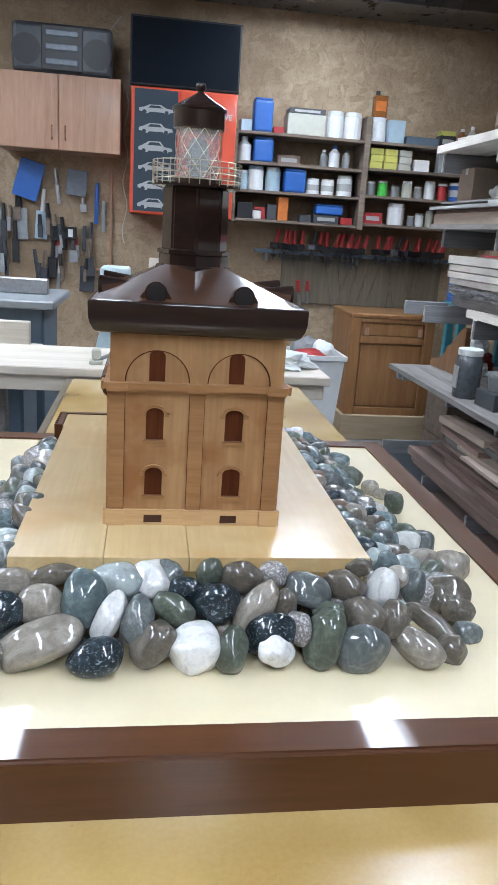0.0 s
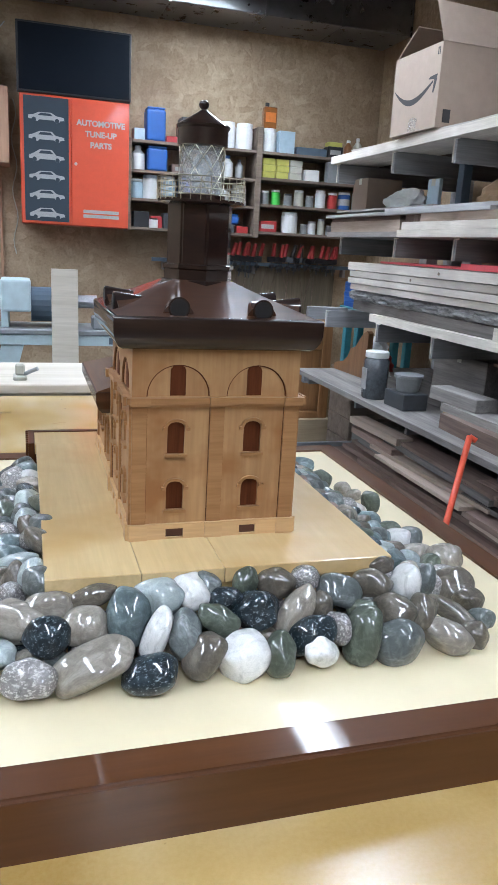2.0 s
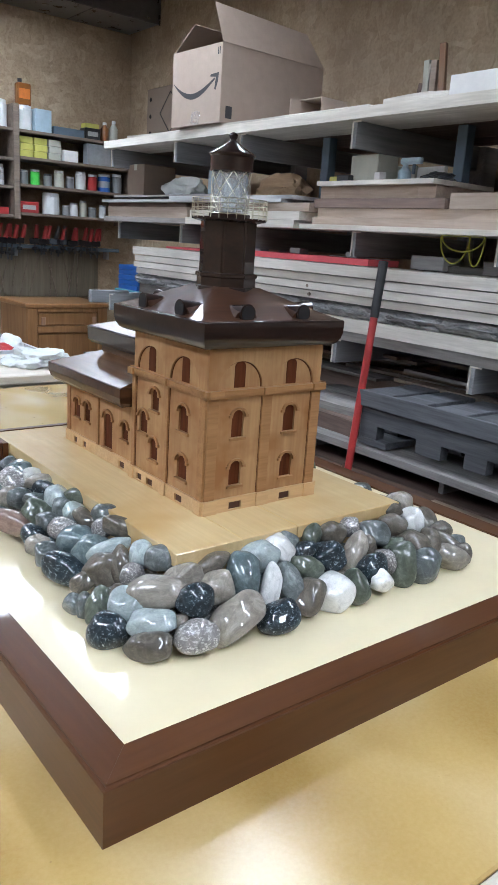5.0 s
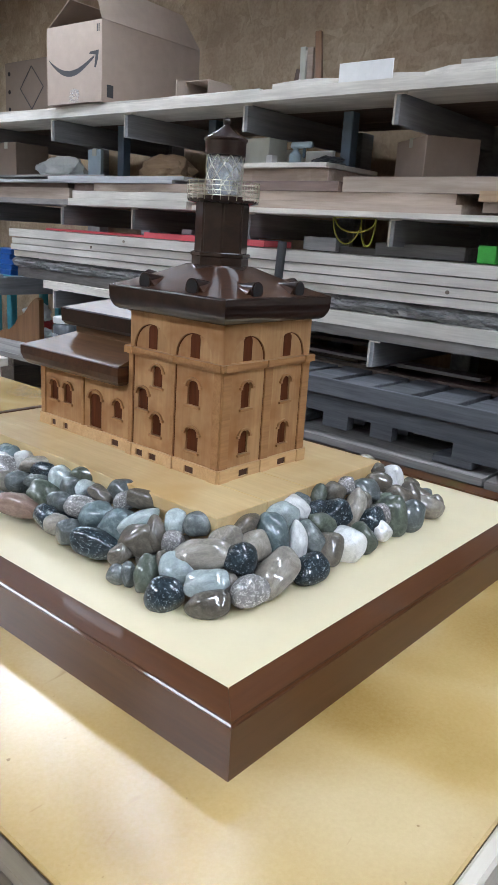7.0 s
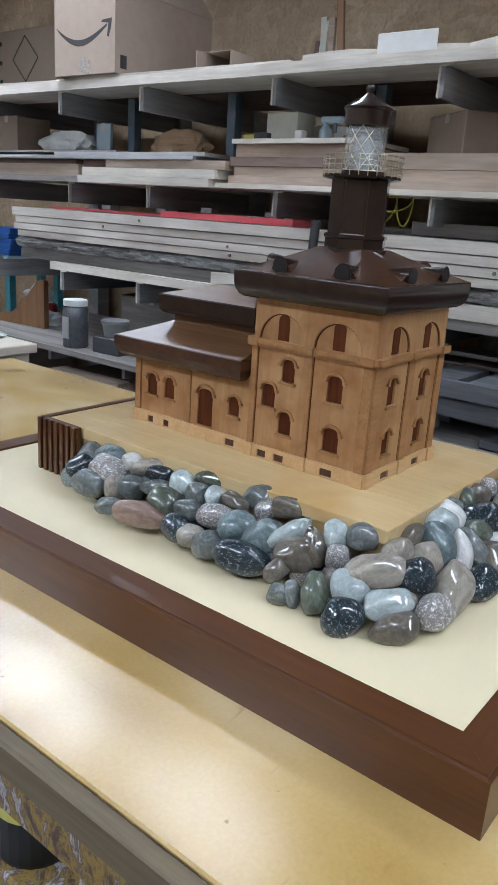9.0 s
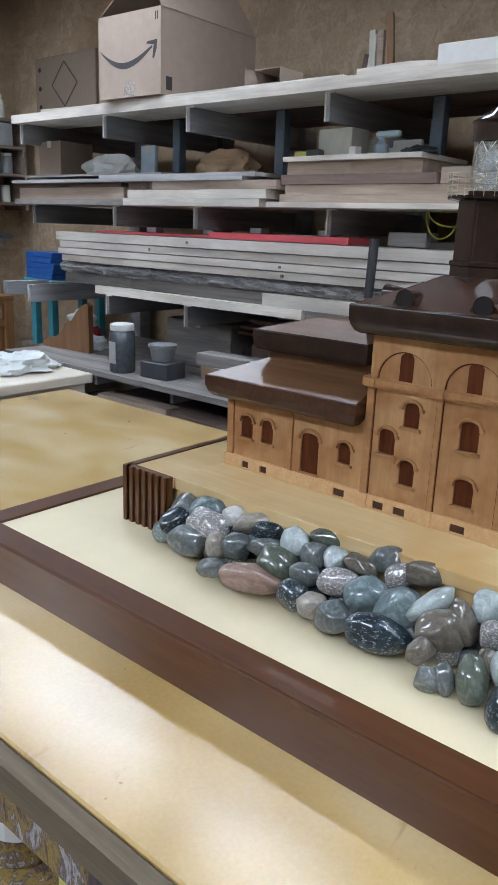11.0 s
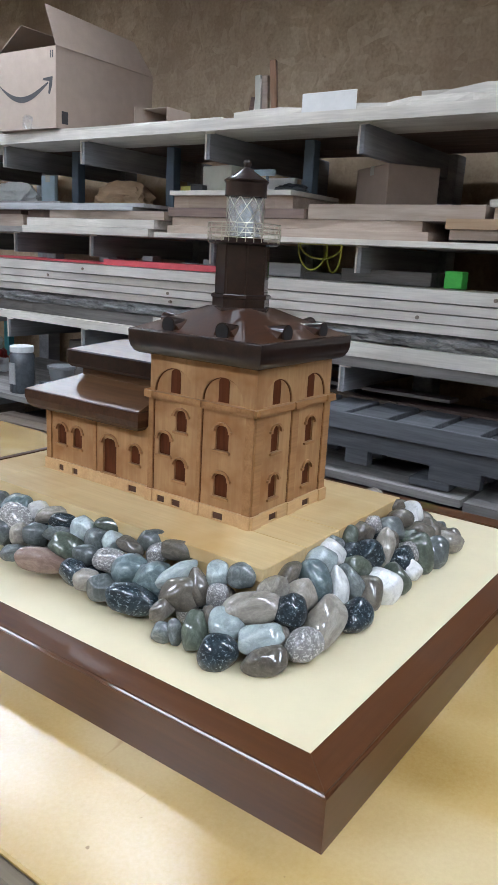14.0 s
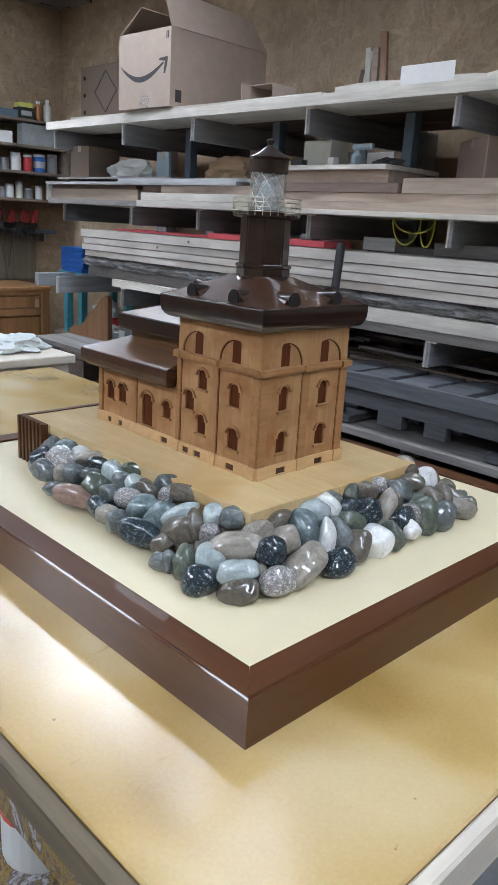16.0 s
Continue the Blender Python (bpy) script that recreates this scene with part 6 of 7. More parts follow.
outlet_plate()
ob = tagged(part("wall_board", box((0.93, 5.236, 0.82), (2.10, YF, 1.15), 0.003), "tool_panel"), "dark stained board on the wall under the clamps", "panel")
hanging_tool("hacksaw", 1.05, 0.98, 0.18, "red_clamp", "red handled saw hanging on the wall", 0.012, y=5.215)
hanging_tool("pliers", 1.12, 0.98, 0.16, "red_clamp", "red handled pliers hanging on the wall", 0.012, y=5.215)
for i in range(11):
    x = 1.25 + 0.07 * i + rr.uniform(-0.03, 0.03)
    ob = tagged(part("thin_rod", cyl((0, 0, -rr.uniform(0.15, 0.4)), (0, 0, 0.05), 0.004, seg=6), "shelf"), "thin rod hanging on the wall", "rod", "rods on the wall")
    ob.matrix_basis = pose(x, 5.229, 1.09, 0, rr.uniform(-16, 16), 0)


def frame_square():
    t = thing("tool_board_frame", (-0.3, 5.25, 0.95), "thin wooden strip frame beside the hanging tools", "frame")
    part("upright", box((-0.262, 5.235, 0.98), (-0.247, YF, 1.62), 0.002), "oak", t)
    part("foot", box((-0.46, 5.235, 0.965), (-0.247, YF, 0.98), 0.002), "oak", t)
    free()


frame_square()


def cable(points, r, label):
    bm = bmesh.new()
    for a, b in zip(points, points[1:]):
        add_cyl(bm, a, b, r, seg=6)
    tagged(part("cable", bm, "beige"), label, "cable")


cable([(-0.165 + 0.015 * math.sin(i * 0.9), 5.24, 2.1 - 0.045 * i) for i in range(22)], 0.004, "pale cable hanging beside wall cabinet")


# ---- floor cabinet with raised panel
def panel_cabinet():
    x0, x1, y0, y1 = 1.305, 1.865, 4.62, 5.1
    t = thing("panel_cabinet", (1.6, 4.85, 0), "brown wooden base cabinet with drawer and recessed panel door", "cabinet")
    part("plinth", box((x0 - 0.02, y0 - 0.03, 0), (x1 + 0.02, y1, 0.165), 0.004), "cab_base", t, "pale wooden plinth")
    part("carcass", box((x0, y0 + 0.02, 0.1655), (x1, y1, 0.80), 0.003), "cab_orange", t)
    part("top", box((x0 - 0.01, y0 - 0.005, 0.8005), (x1 + 0.01, y1, 0.83), 0.006), "cab_orange", t)
    for a, b in ((x0, x0 + 0.065), (x1 - 0.065, x1)):
        part("stile", box((a, y0, 0.166), (b, y0 + 0.0195, 0.80), 0.003), "cab_orange", t)
    for a, b in ((0.166, 0.215), (0.64, 0.685), (0.775, 0.80)):
        part("rail", box((x0 + 0.0655, y0, a), (x1 - 0.0655, y0 + 0.0195, b), 0.003), "cab_orange", t)
    part("door_panel", box((x0 + 0.075, y0 + 0.010, 0.222), (x1 - 0.075, y0 + 0.0198, 0.633), 0.004), "cab_orange", t)
    part("drawer_front", box((x0 + 0.075, y0 + 0.006, 0.69), (x1 - 0.075, y0 + 0.0198, 0.77), 0.005), "cab_orange", t)
    for x in (x0 + 0.09, x1 - 0.11):
        part("carved_scroll", box((x, y0 - 0.006, 0.69), (x + 0.03, y0 + 0.004, 0.745), 0.006, 2), "oak", t)
    free()


panel_cabinet()


def trash_bin():
    t = thing("trash_bin", (0.95, 4.1, 0), "grey-white plastic trash bin full of rags", "bin")
    bm = bmesh.new()
    o = [(-0.15, -0.15), (0.15, -0.15), (0.15, 0.15), (-0.15, 0.15)]
    rings = []
    for k, z in ((0.72, 0), (1.0, 0.62), (1.08, 0.625), (1.08, 0.65), (0.97, 0.65), (0.70, 0.02)):
        rings.append([bm.verts.new((x * k, y * k, z)) for x, y in o])
    for p, q in zip(rings, rings[1:]):
        for i in range(4):
            bm.faces.new((p[i], p[(i + 1) % 4], q[(i + 1) % 4], q[i]))
    bm.faces.new(rings[0])
    bm.faces.new(rings[-1])
    part("bin_body", bm, "offwhite", t)
    free()


trash_bin()
blob("rag", 0.92, 4.06, 0.58, 0.12, 0.10, 0.07, "red_clamp", "red rag heaped in the trash bin", "rag", 8, 0.18)
blob("rag", 1.02, 4.16, 0.58, 0.08, 0.09, 0.10, "rag", "white rag heaped in the trash bin", "rag", 9, 0.18)
blob("rag", 0.93, 4.20, 0.58, 0.10, 0.06, 0.11, "tub", "grey rag heaped in the trash bin", "rag", 10, 0.18)
ob = tagged(part("rubber_mat", box((1.05, 3.2, 0.0), (1.75, 4.3, 0.012), 0.004), "rubber"), "dark rubber mat on concrete floor", "mat")


# ---- machines and the white bench behind the tables
def white_bench():
    t = thing("white_bench", (0.0, 2.4, 0), "long pale planed board on trestle legs", "bench")
    part("top", box((-0.60, 2.16, 0.838), (0.575, 2.56, 0.865), 0.003), "white_ply", t, "pale planed board")
    part("apron", box((-0.58, 2.18, 0.79), (0.56, 2.20, 0.8375), 0.002), "white_ply", t)
    for x in (-0.5, 0.48):
        for y in (2.22, 2.46):
            part("leg", box((x, y, 0), (x + 0.05, y + 0.05, 0.8375), 0.003), "pine_grey", t)
    free()


white_bench()
blob("rag", 0.44, 2.33, 0.865, 0.10, 0.085, 0.042, "rag", "crumpled white rag on pale bench", "rag", 2, 0.45)
ob = tagged(part("upright_board", box((-0.065, -0.012, 0), (0.065, 0.012, 1.125), 0.002), "white_ply"), "pale board standing against the machine stand", "board")
ob.matrix_basis = pose(0.075, 3.86, 0, -2, 0, 3)


def c_clamp(x, y, z):
    t = thing("toggle_clamp", (x, y, z), "small pale metal clamp on the bench", "clamp")
    part("base", box((x - 0.02, y - 0.03, z), (x + 0.02, y + 0.03, z + 0.012), 0.003), "beige", t)
    part("lever", cyl((x, y, z + 0.01), (x + 0.05, y - 0.02, z + 0.035), 0.006), "cast", t)
    part("body", box((x - 0.014, y - 0.012, z + 0.012), (x + 0.014, y + 0.018, z + 0.045), 0.005), "beige", t)
    free()


c_clamp(-0.14, 2.25, 0.865)


def planer_stand():
    t = thing("bench_machine", (-0.02, 4.1, 0), "pale blue steel machine stand with grey motor on top", "machine")
    part("deck", box((-0.30, 3.92, 0.79), (0.62, 4.3, 0.815), 0.004), "cast", t)
    part("apron", box((-0.26, 3.93, 0.735), (0.58, 3.95, 0.7895), 0.003), "blue_steel", t, "pale blue apron")
    for s, x in ((-1, -0.22), (1, 0.50)):
        for y in (3.94, 4.24):
            part("leg", prism([(x - 0.02, 0.7345), (x + 0.09, 0.7345), (x + 0.06 + 0.17 * s, 0.0), (x - 0.02 + 0.17 * s, 0.0)], lambda u, v, w, y=y: (u, y + w, v), 0, 0.03), "blue_steel", t, "splayed pale blue leg")
    part("label_plate", box((0.30, 3.9285, 0.745), (0.48, 3.9298, 0.78)), "navy_steel", t, "dark maker plate bars")
    part("head", box((-0.24, 3.95, 0.90), (-0.09, 4.2, 1.06), 0.012, 2), "blue_steel", t)
    part("column", box((-0.24, 4.0, 0.8155), (-0.20, 4.2, 0.90), 0.004), "blue_steel", t)
    part("motor", cyl((-0.09, 4.1, 0.93), (0.13, 4.1, 0.93), 0.09, seg=20), "navy_steel", t, "dark motor body")
    part("chuck", cyl((0.13, 4.1, 0.95), (0.25, 4.1, 0.95), 0.035, seg=16), "steel", t)
    part("tool_rest", box((0.22, 3.98, 0.8155), (0.60, 4.1, 0.88), 0.006), "cast", t)
    free()


planer_stand()


def drill_table():
    t = thing("saw_table", (-0.62, 3.3, 0), "blue-grey steel saw stand with pale boards on it", "machine")
    part("cabinet", box((-0.95, 3.1, 0.42), (-0.41, 3.55, 0.93), 0.012, 2), "navy_steel", t)
    part("table", box((-1.05, 3.02, 0.9305), (-0.36, 3.62, 0.965), 0.006), "cast", t, "grey cast table")
    for x in (-0.93, -0.49):
        for y in (3.12, 3.47):
            part("leg", box((x, y, 0), (x + 0.06, y + 0.06, 0.42), 0.004), "navy_steel", t)
    part("fence", box((-0.9, 3.3, 0.9655), (-0.42, 3.36, 1.03), 0.004), "steel", t)
    free()


drill_table()


def stacked_white_boards():
    t = thing("board_stack", (-0.55, 2.75, 0), "pale boards stacked on low stand", "boards")
    part("stand", box((-0.75, 2.62, 0.0), (-0.42, 2.95, 0.72), 0.01), "navy_steel", t)
    part("board", box((-0.95, 2.58, 0.7205), (-0.40, 3.0, 0.80), 0.003), "white_ply", t)
    part("board", box((-0.95, 2.72, 0.8005), (-0.41, 2.76, 0.92), 0.003), "white_ply", t)
    free()


stacked_white_boards()


def duct():
    t = thing("ceiling_duct", (1.0, 4.9, 2.68), "grey sheet metal duct under the ceiling", "duct")
    xs = [-0.6, 0.1, 0.75, 1.35, 1.86, 2.345]
    for a, b in zip(xs, xs[1:]):
        part("duct_section", box((a, 4.85, 2.70 - 0.03), (b - 0.004, YF, ZC), 0.004), "duct", t)
        part("seam", box((b - 0.012, 4.843, 2.664), (b + 0.004 if b < 2.3 else b, 4.8495, ZC)), "duct", t)
    free()


duct()

# ---------------------------------------------------------------- stones heaped round the platform
STONE_SHAPES = []


def stone_shape(seed, flat, knobby):
    bm = bmesh.new()
    bmesh.ops.create_icosphere(bm, subdivisions=4, radius=1.0)
    s = Vector((seed * 3.1, seed * 1.7, seed * 0.9))
    rs = random.Random(seed)
    cuts = [(Vector((rs.uniform(-1, 1), rs.uniform(-1, 1), rs.uniform(-1, 1))).normalized(), rs.uniform(0.70, 0.9)) for _ in range(4)]
    for v in bm.verts:
        q = v.co.normalized()
        blunt = (abs(q.x) ** 2.7 + abs(q.y) ** 2.7 + abs(q.z) ** 2.7) ** (-1 / 2.7)
        k = 1 + 0.19 * noise.noise(q * 1.0 + s) + 0.8 * knobby * noise.noise(q * 2.0 + s) + 0.02 * noise.noise(q * 5 + s)
        p = q * k * blunt * 0.97
        for nrm, dist in cuts:
            over = p.dot(nrm) - dist
            if over > 0:
                p -= nrm * over * 0.75
        v.co = Vector((p.x, p.y, p.z * flat))
    for _ in range(3):
        bmesh.ops.smooth_vert(bm, verts=bm.verts, factor=0.5, use_axis_x=True, use_axis_y=True, use_axis_z=True)
    me = bpy.data.meshes.new("stone")
    bm.to_mesh(me)
    bm.free()
    me.shade_smooth()
    return me


for i in range(18):
    STONE_SHAPES.append(stone_shape(i + 1, 1.0, 0.10 if i % 3 else 0.18))

STONE_WORDS = {"st_grey": "glossy grey", "st_brown": "glossy brown-grey", "st_tan": "glossy tan", "st_green": "glossy green-grey", "st_blue": "glossy pale blue-grey", "st_black": "glossy black", "st_white": "glossy white", "st_pale": "glossy pale blue-white", "st_pink": "glossy pinkish", "st_speck": "glossy speckled grey"}
STONE_COUNT = [0]


def stone(kind, x, y, z, a, b, c, rx=0.0, ry=0.0, rz=0.0):
    """A varnished river pebble with half axes a, b, c, centred at x, y, z."""
    i = STONE_COUNT[0]
    STONE_COUNT[0] += 1
    me = STONE_SHAPES[i % len(STONE_SHAPES)]
    key = me.name + kind
    if key not in STONE_MESH:
        copy = me.copy()
        copy.materials.clear()
        copy.materials.append(M[kind])
        STONE_MESH[key] = copy
    ob = new("stone", STONE_MESH[key])
    ob.matrix_basis = pose(x, y, z, rx, ry, rz) @ Matrix.Diagonal((a, b, c, 1))
    tagged(ob, STONE_WORDS[kind] + " varnished river pebble heaped against platform", "stone", "stones round the platform")
    return ob


STONE_MESH = {}
KINDS = ["st_grey"] * 5 + ["st_brown"] * 4 + ["st_tan"] * 3 + ["st_green"] * 3 + ["st_blue"] * 4 + ["st_pale"] * 2 + ["st_black"] * 3 + ["st_white"] + ["st_pink"] + ["st_speck"] * 3
stone("st_tan", -0.1093, 0.6164, 0.9531, 0.0240, 0.0143, 0.0128, 63, -4, -2)
stone("st_brown", -0.0683, 0.6213, 0.9576, 0.0231, 0.0115, 0.0103, 62, -18, 2)
stone("st_tan", -0.0762, 0.5983, 0.9395, 0.0231, 0.0186, 0.0167, 61, -8, -3)
stone("st_black", -0.1089, 0.5918, 0.9342, 0.0213, 0.0201, 0.0180, 61, 4, -6)
stone("st_tan", -0.0727, 0.5673, 0.9175, 0.0397, 0.0210, 0.0188, 56, -23, 7)
stone("st_speck", -0.1253, 0.5626, 0.9137, 0.0268, 0.0186, 0.0167, 58, 1, -3)
stone("st_blue", -0.0370, 0.6032, 0.9420, 0.0285, 0.0217, 0.0194, -17, -61, 98)
stone("st_pale", -0.0077, 0.6170, 0.9523, 0.0268, 0.0192, 0.0172, 63, -9, -8)
stone("st_white", -0.0142, 0.5843, 0.9322, 0.0261, 0.0125, 0.0112, 31, -55, 40)
stone("st_grey", 0.0123, 0.5839, 0.9309, 0.0246, 0.0160, 0.0143, -11, -60, 87)
stone("st_black", -0.0250, 0.5554, 0.9106, 0.0260, 0.0177, 0.0159, 57, -10, -7)
stone("st_brown", 0.0268, 0.5655, 0.9173, 0.0244, 0.0176, 0.0157, 43, -46, 21)
stone("st_white", 0.0233, 0.6192, 0.9540, 0.0200, 0.0177, 0.0158, 47, 50, -51)
stone("st_grey", 0.0386, 0.6241, 0.9591, 0.0155, 0.0125, 0.0112, 62, 25, -30)
stone("st_black", 0.0576, 0.6092, 0.9493, 0.0172, 0.0118, 0.0106, 64, -3, -17)
stone("st_green", 0.0446, 0.5922, 0.9372, 0.0227, 0.0134, 0.0120, 60, 20, -29)
stone("st_white", 0.0645, 0.5632, 0.9136, 0.0275, 0.0241, 0.0216, 55, -29, -2)
stone("st_green", 0.0792, 0.6233, 0.9586, 0.0151, 0.0133, 0.0119, -8, -65, 78)
stone("st_black", 0.0838, 0.5991, 0.9395, 0.0231, 0.0213, 0.0191, 63, -4, -19)
stone("st_brown", 0.1118, 0.6215, 0.9563, 0.0195, 0.0171, 0.0153, 64, -13, -16)
stone("st_speck", 0.1428, 0.6221, 0.9581, 0.0161, 0.0130, 0.0117, 66, -5, -23)
stone("st_black", 0.2433, 0.7545, 0.9053, 0.0280, 0.0167, 0.0149, 67, -1, -27)
stone("st_grey", 0.1743, 0.6084, 0.9471, 0.0244, 0.0181, 0.0162, 65, 3, -29)
stone("st_brown", 0.2129, 0.6125, 0.9509, 0.0237, 0.0160, 0.0143, 66, -3, -29)
stone("st_tan", 0.1229, 0.5924, 0.9368, 0.0307, 0.0156, 0.0140, 41, -53, 18)
stone("st_brown", 0.1506, 0.5967, 0.9408, 0.0147, 0.0123, 0.0110, -13, -63, 78)
stone("st_black", 0.1337, 0.5726, 0.9222, 0.0251, 0.0191, 0.0171, 59, -23, -13)
stone("st_white", 0.1384, 0.5573, 0.9132, 0.0172, 0.0148, 0.0133, 60, 11, -34)
stone("st_speck", 0.1614, 0.5743, 0.9252, 0.0170, 0.0128, 0.0114, -30, -58, 96)
stone("st_green", 0.1856, 0.5684, 0.9194, 0.0313, 0.0196, 0.0176, 7, -62, 52)
stone("st_green", 0.1923, 0.5885, 0.9360, 0.0162, 0.0100, 0.0089, 64, -7, -26)
stone("st_brown", 0.2255, 0.5858, 0.9319, 0.0222, 0.0184, 0.0165, 62, 23, -44)
stone("st_grey", 0.2219, 0.5596, 0.9123, 0.0268, 0.0230, 0.0207, 59, -26, -18)
stone("st_brown", 0.2567, 0.5821, 0.9291, 0.0200, 0.0149, 0.0133, -0, -64, 56)
stone("st_white", 0.2509, 0.6104, 0.9482, 0.0242, 0.0164, 0.0147, 2, -66, 54)
stone("st_grey", 0.3023, 0.6592, 0.9243, 0.0200, 0.0129, 0.0115, 1, -67, 54)
stone("st_brown", 0.2280, 0.6284, 0.9630, 0.0150, 0.0105, 0.0094, 67, -7, -28)
stone("st_tan", 0.3547, 0.7692, 0.9052, 0.0299, 0.0170, 0.0152, 68, -13, -28)
stone("st_white", 0.3529, 0.8139, 0.9057, 0.0243, 0.0176, 0.0157, 69, -7, -29)
stone("st_tan", 0.3779, 0.7389, 0.9083, 0.0247, 0.0223, 0.0200, 68, -9, -32)
stone("st_brown", 0.3449, 0.6690, 0.9085, 0.0282, 0.0230, 0.0206, 63, -28, -23)
stone("st_brown", 0.3025, 0.5954, 0.9174, 0.0346, 0.0115, 0.0103, 63, 19, -46)
stone("st_tan", 0.2748, 0.5625, 0.9117, 0.0279, 0.0175, 0.0157, 63, 8, -41)
stone("st_brown", 0.3111, 0.5689, 0.9042, 0.0181, 0.0154, 0.0138, 31, -58, 16)
stone("st_grey", 0.3421, 0.6025, 0.9027, 0.0155, 0.0127, 0.0114, 64, -11, -34)
stone("st_green", 0.0969, 0.5597, 0.9142, 0.0227, 0.0163, 0.0146, -1, -60, 67)
stone("st_tan", -0.1395, 0.6223, 0.9412, 0.0337, 0.0176, 0.0158, 65, -2, -42)
stone("st_pale", -0.1625, 0.6369, 0.9259, 0.0213, 0.0198, 0.0178, 64, -1, -41)
stone("st_pale", -0.1586, 0.5951, 0.9215, 0.0265, 0.0158, 0.0141, 63, -7, -40)
stone("st_brown", -0.1722, 0.5793, 0.9075, 0.0247, 0.0155, 0.0139, 62, -7, -40)
stone("st_black", -0.1897, 0.6248, 0.9073, 0.0224, 0.0209, 0.0187, 62, 8, -45)
stone("st_green", -0.1810, 0.6648, 0.9147, 0.0231, 0.0142, 0.0127, 27, -60, 20)
stone("st_grey", -0.1893, 0.6856, 0.9107, 0.0159, 0.0083, 0.0075, 0, -64, 52)
stone("st_grey", -0.1936, 0.6994, 0.9067, 0.0137, 0.0122, 0.0109, 64, 0, -37)
stone("st_brown", -0.1526, 0.7102, 0.9327, 0.0241, 0.0210, 0.0188, 66, -1, -39)
stone("st_brown", -0.1409, 0.6961, 0.9423, 0.0217, 0.0132, 0.0118, -24, -64, 76)
stone("st_speck", -0.1417, 0.6651, 0.9417, 0.0144, 0.0136, 0.0122, 66, -1, -41)
stone("st_brown", -0.1637, 0.6569, 0.9278, 0.0134, 0.0090, 0.0080, -2, -65, 52)
stone("st_pale", -0.1216, 0.6827, 0.9552, 0.0170, 0.0139, 0.0124, -4, -67, 53)
stone("st_grey", -0.1141, 0.6544, 0.9596, 0.0189, 0.0159, 0.0143, 67, -2, -42)
stone("st_pale", -0.1368, 0.7305, 0.9456, 0.0278, 0.0119, 0.0107, 65, -24, -28)
stone("st_brown", -0.1125, 0.7495, 0.9620, 0.0236, 0.0130, 0.0116, 69, 13, -44)
stone("st_brown", -0.1741, 0.7173, 0.9202, 0.0179, 0.0117, 0.0105, 61, -31, -21)
stone("st_grey", -0.1308, 1.0674, 0.9480, 0.0198, 0.0174, 0.0156, 22, -67, 20)
stone("st_blue", -0.1251, 1.0355, 0.9516, 0.0226, 0.0179, 0.0160, 68, 13, -53)
stone("st_black", -0.1475, 1.0658, 0.9374, 0.0228, 0.0149, 0.0134, 65, -28, -33)
stone("st_speck", -0.1395, 1.0185, 0.9413, 0.0283, 0.0191, 0.0171, 66, 17, -55)
stone("st_grey", -0.1632, 1.0315, 0.9252, 0.0237, 0.0191, 0.0171, 66, 13, -52)
stone("st_tan", -0.1561, 0.9884, 0.9313, 0.0164, 0.0149, 0.0133, -4, -66, 46)
stone("st_grey", -0.1508, 0.9656, 0.9347, 0.0184, 0.0154, 0.0138, 66, -2, -49)
stone("st_white", -0.1219, 0.9939, 0.9551, 0.0160, 0.0129, 0.0116, 68, -2, -49)
stone("st_tan", -0.1225, 0.9683, 0.9552, 0.0232, 0.0112, 0.0100, 67, -16, -44)
stone("st_grey", -0.1804, 0.9746, 0.9155, 0.0168, 0.0124, 0.0111, 65, -1, -48)
stone("st_pink", -0.1723, 0.9198, 0.9191, 0.0374, 0.0177, 0.0158, 64, 5, -54)
stone("st_black", -0.1248, 0.9393, 0.9534, 0.0198, 0.0110, 0.0099, 67, 6, -55)
stone("st_grey", -0.1418, 0.9292, 0.9420, 0.0195, 0.0108, 0.0097, 66, -3, -51)
stone("st_green", -0.1499, 0.9034, 0.9342, 0.0255, 0.0177, 0.0158, 63, 19, -63)
stone("st_pale", -0.1236, 0.9015, 0.9523, 0.0186, 0.0179, 0.0160, 67, -4, -53)
stone("st_black", -0.1729, 0.8658, 0.9187, 0.0184, 0.0171, 0.0153, 62, 14, -62)
stone("st_grey", -0.1519, 0.8667, 0.9339, 0.0180, 0.0145, 0.0130, 64, -4, -54)
stone("st_grey", -0.1311, 0.8710, 0.9480, 0.0161, 0.0154, 0.0138, 66, -4, -54)
stone("st_pale", -0.1263, 0.8453, 0.9514, 0.0145, 0.0138, 0.0124, 66, -5, -56)
stone("st_green", -0.1100, 0.8671, 0.9640, 0.0220, 0.0099, 0.0089, 67, 5, -59)
stone("st_brown", 0.0129, 0.9003, 0.9043, 0.0212, 0.0155, 0.0139, 66, 13, -65)
stone("st_brown", -0.1257, 0.8155, 0.9528, 0.0198, 0.0102, 0.0092, 63, 21, -70)
stone("st_grey", -0.1112, 0.7951, 0.9616, 0.0177, 0.0143, 0.0128, 66, -6, -59)
stone("st_speck", -0.1462, 0.8260, 0.9371, 0.0237, 0.0156, 0.0140, 64, 4, -60)
stone("st_tan", -0.1763, 0.8398, 0.9172, 0.0168, 0.0141, 0.0126, 62, -4, -54)
stone("st_grey", -0.1761, 0.8114, 0.9164, 0.0205, 0.0172, 0.0154, 62, -5, -55)
stone("st_blue", -0.1481, 0.7973, 0.9344, 0.0239, 0.0206, 0.0185, 54, -41, -35)
stone("st_blue", -0.1472, 0.7592, 0.9348, 0.0241, 0.0215, 0.0193, 62, -16, -54)
stone("st_black", -0.1729, 0.7627, 0.9175, 0.0328, 0.0200, 0.0179, 61, 4, -64)
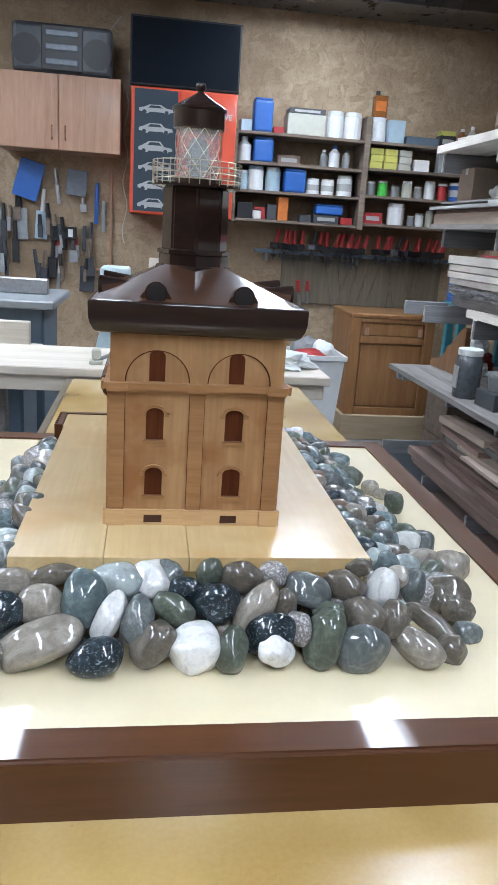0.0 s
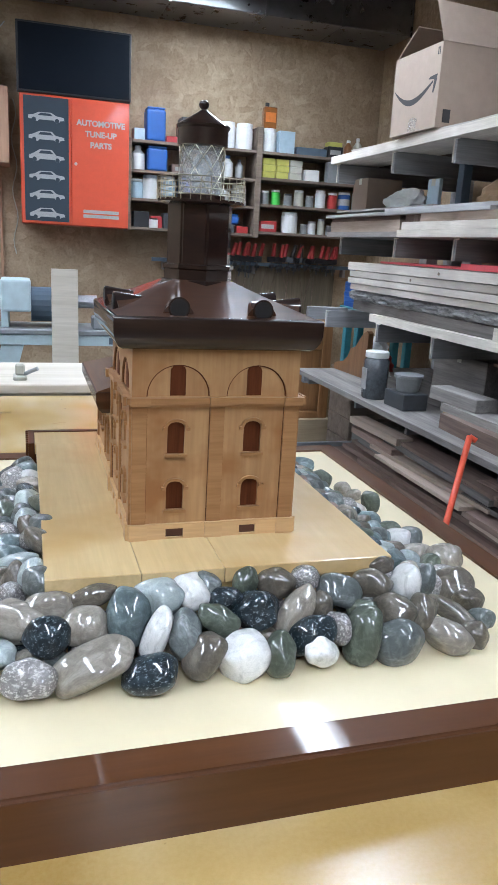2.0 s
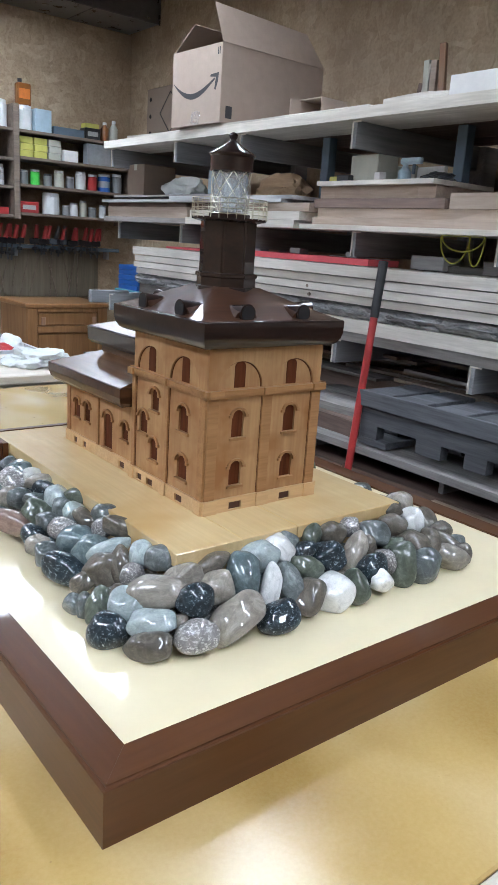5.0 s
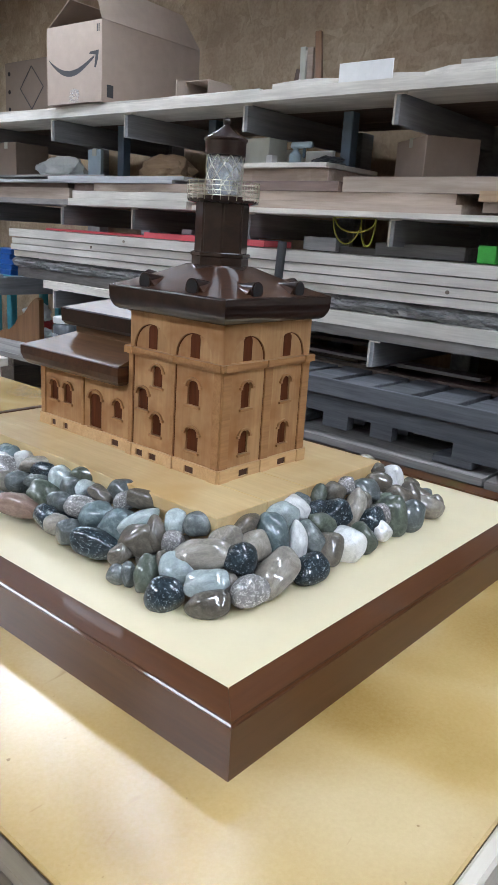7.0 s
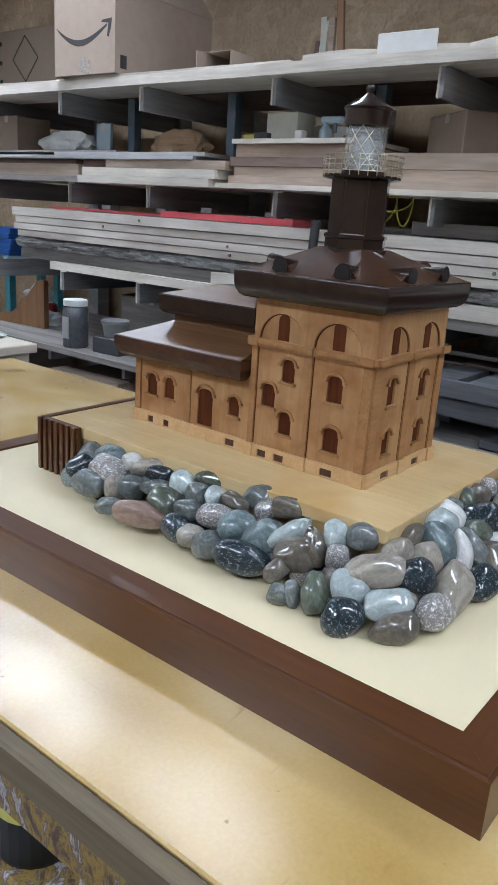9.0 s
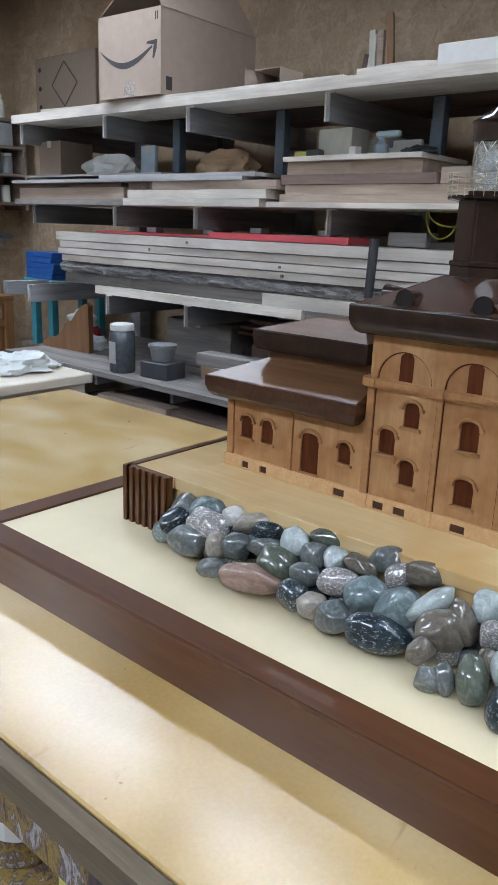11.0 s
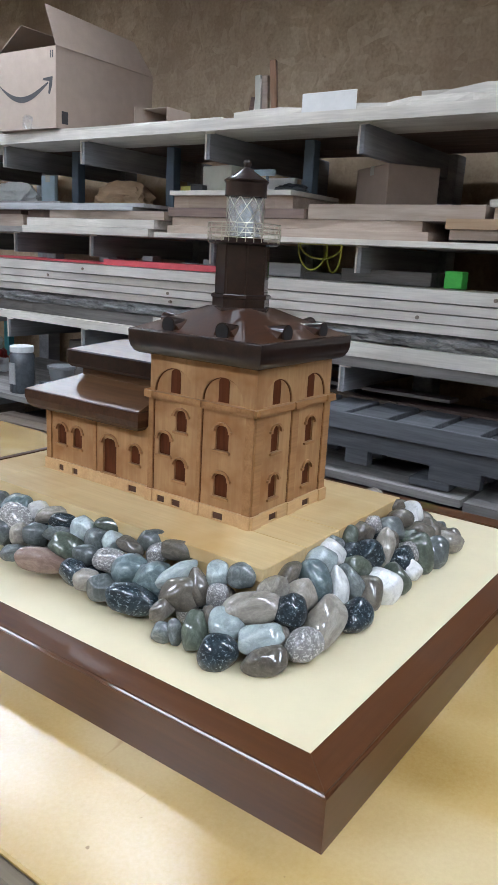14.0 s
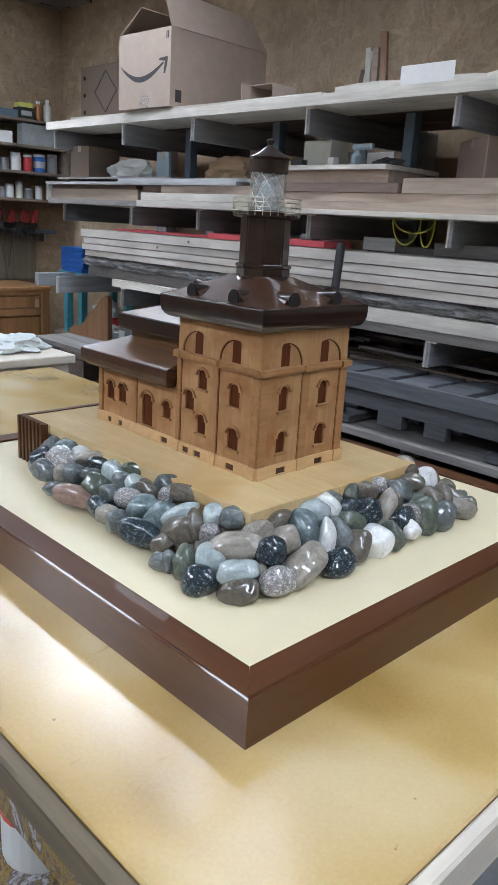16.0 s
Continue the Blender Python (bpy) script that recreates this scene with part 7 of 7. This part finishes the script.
stone("st_speck", -0.1214, 0.7727, 0.9550, 0.0167, 0.0127, 0.0114, 62, -25, -50)
stone("st_blue", 0.3449, 1.1659, 0.9056, 0.0239, 0.0166, 0.0149, 74, 5, -19)
stone("st_grey", 0.2828, 0.9756, 0.9372, 0.0254, 0.0140, 0.0126, 72, 14, -22)
stone("st_green", 0.3501, 1.0850, 0.9062, 0.0206, 0.0176, 0.0158, 73, -6, -17)
stone("st_grey", 0.3092, 0.9445, 0.9193, 0.0199, 0.0138, 0.0124, 71, -6, -17)
stone("st_tan", 0.3668, 1.0343, 0.9040, 0.0152, 0.0142, 0.0128, 72, -6, -19)
stone("st_white", 0.3442, 0.9475, 0.9033, 0.0220, 0.0132, 0.0118, 71, 8, -24)
stone("st_tan", 0.2880, 0.8456, 0.9336, 0.0165, 0.0157, 0.0141, 70, -6, -18)
stone("st_green", 0.3800, 0.9590, 0.9076, 0.0189, 0.0144, 0.0129, -21, -70, 89)
stone("st_blue", 0.3403, 0.8852, 0.9057, 0.0225, 0.0175, 0.0157, 70, -7, -20)
stone("st_grey", 0.3082, 0.8015, 0.9200, 0.0199, 0.0130, 0.0116, 69, -7, -20)
stone("st_grey", 0.3641, 0.8144, 0.9060, 0.0230, 0.0182, 0.0163, 69, -8, -22)
stone("st_green", 0.3634, 0.8600, 0.9032, 0.0173, 0.0132, 0.0118, 69, -8, -21)
stone("st_white", 0.3246, 1.2245, 0.9090, 0.0216, 0.0119, 0.0106, 75, 5, -17)
stone("st_blue", 0.3025, 1.2458, 0.9240, 0.0174, 0.0130, 0.0117, 75, -4, -14)
stone("st_grey", 0.3351, 1.2836, 0.9031, 0.0146, 0.0124, 0.0111, 75, -4, -14)
stone("st_tan", 0.3784, 1.0140, 0.9016, 0.0122, 0.0103, 0.0093, 72, -6, -19)
stone("st_blue", 0.2514, 1.0274, 0.9588, 0.0145, 0.0082, 0.0073, 74, -4, -14)

# smaller stones underneath and at the ends that the others rest on
rs = random.Random(77)


def bank(x0, y0, x1, y1, nx, ny, rows):
    ln = math.hypot(x1 - x0, y1 - y0)
    for out, z, size in rows:
        u = size * 0.6
        while u < ln:
            r = size * rs.uniform(0.85, 1.15)
            f = u / ln
            stone(rs.choice(KINDS), x0 + (x1 - x0) * f + nx * (out + rs.uniform(-0.004, 0.004)), y0 + (y1 - y0) * f + ny * (out + rs.uniform(-0.004, 0.004)), z + rs.uniform(-0.002, 0.002), r * rs.uniform(0.9, 1.2), r * rs.uniform(0.8, 1.0), r * rs.uniform(0.75, 0.95), rs.uniform(-20, 20), rs.uniform(-20, 20), rs.uniform(0, 180))
            u += r * 1.9


bank(-0.14, PY0, 0.27, PY0, 0, -1, [(0.013, 0.930, 0.013), (0.035, 0.912, 0.0155), (0.013, 0.909, 0.013)])
bank(PX0, 0.61, PX0, 1.09, -1, 0, [(0.013, 0.930, 0.013), (0.033, 0.912, 0.0155), (0.013, 0.909, 0.013)])
bank(PX1, 0.62, PX1, 1.18, 1, 0, [(0.013, 0.930, 0.014), (0.035, 0.912, 0.016), (0.013, 0.909, 0.013)])
bank(PX1, 0.92, PX1, 1.19, 1, 0, [(0.016, 0.950, 0.014), (0.055, 0.912, 0.0165)])
bank(PX1, 0.70, PX1, 0.92, 1, 0, [(0.056, 0.912, 0.0165), (0.030, 0.936, 0.015)])
bank(PX1, 0.66, PX1, 1.25, 1, 0, [(0.080, 0.911, 0.0175), (0.044, 0.930, 0.0165)])
bank(PX1, 0.62, PX1, 0.78, 1, 0, [(0.104, 0.910, 0.017)])
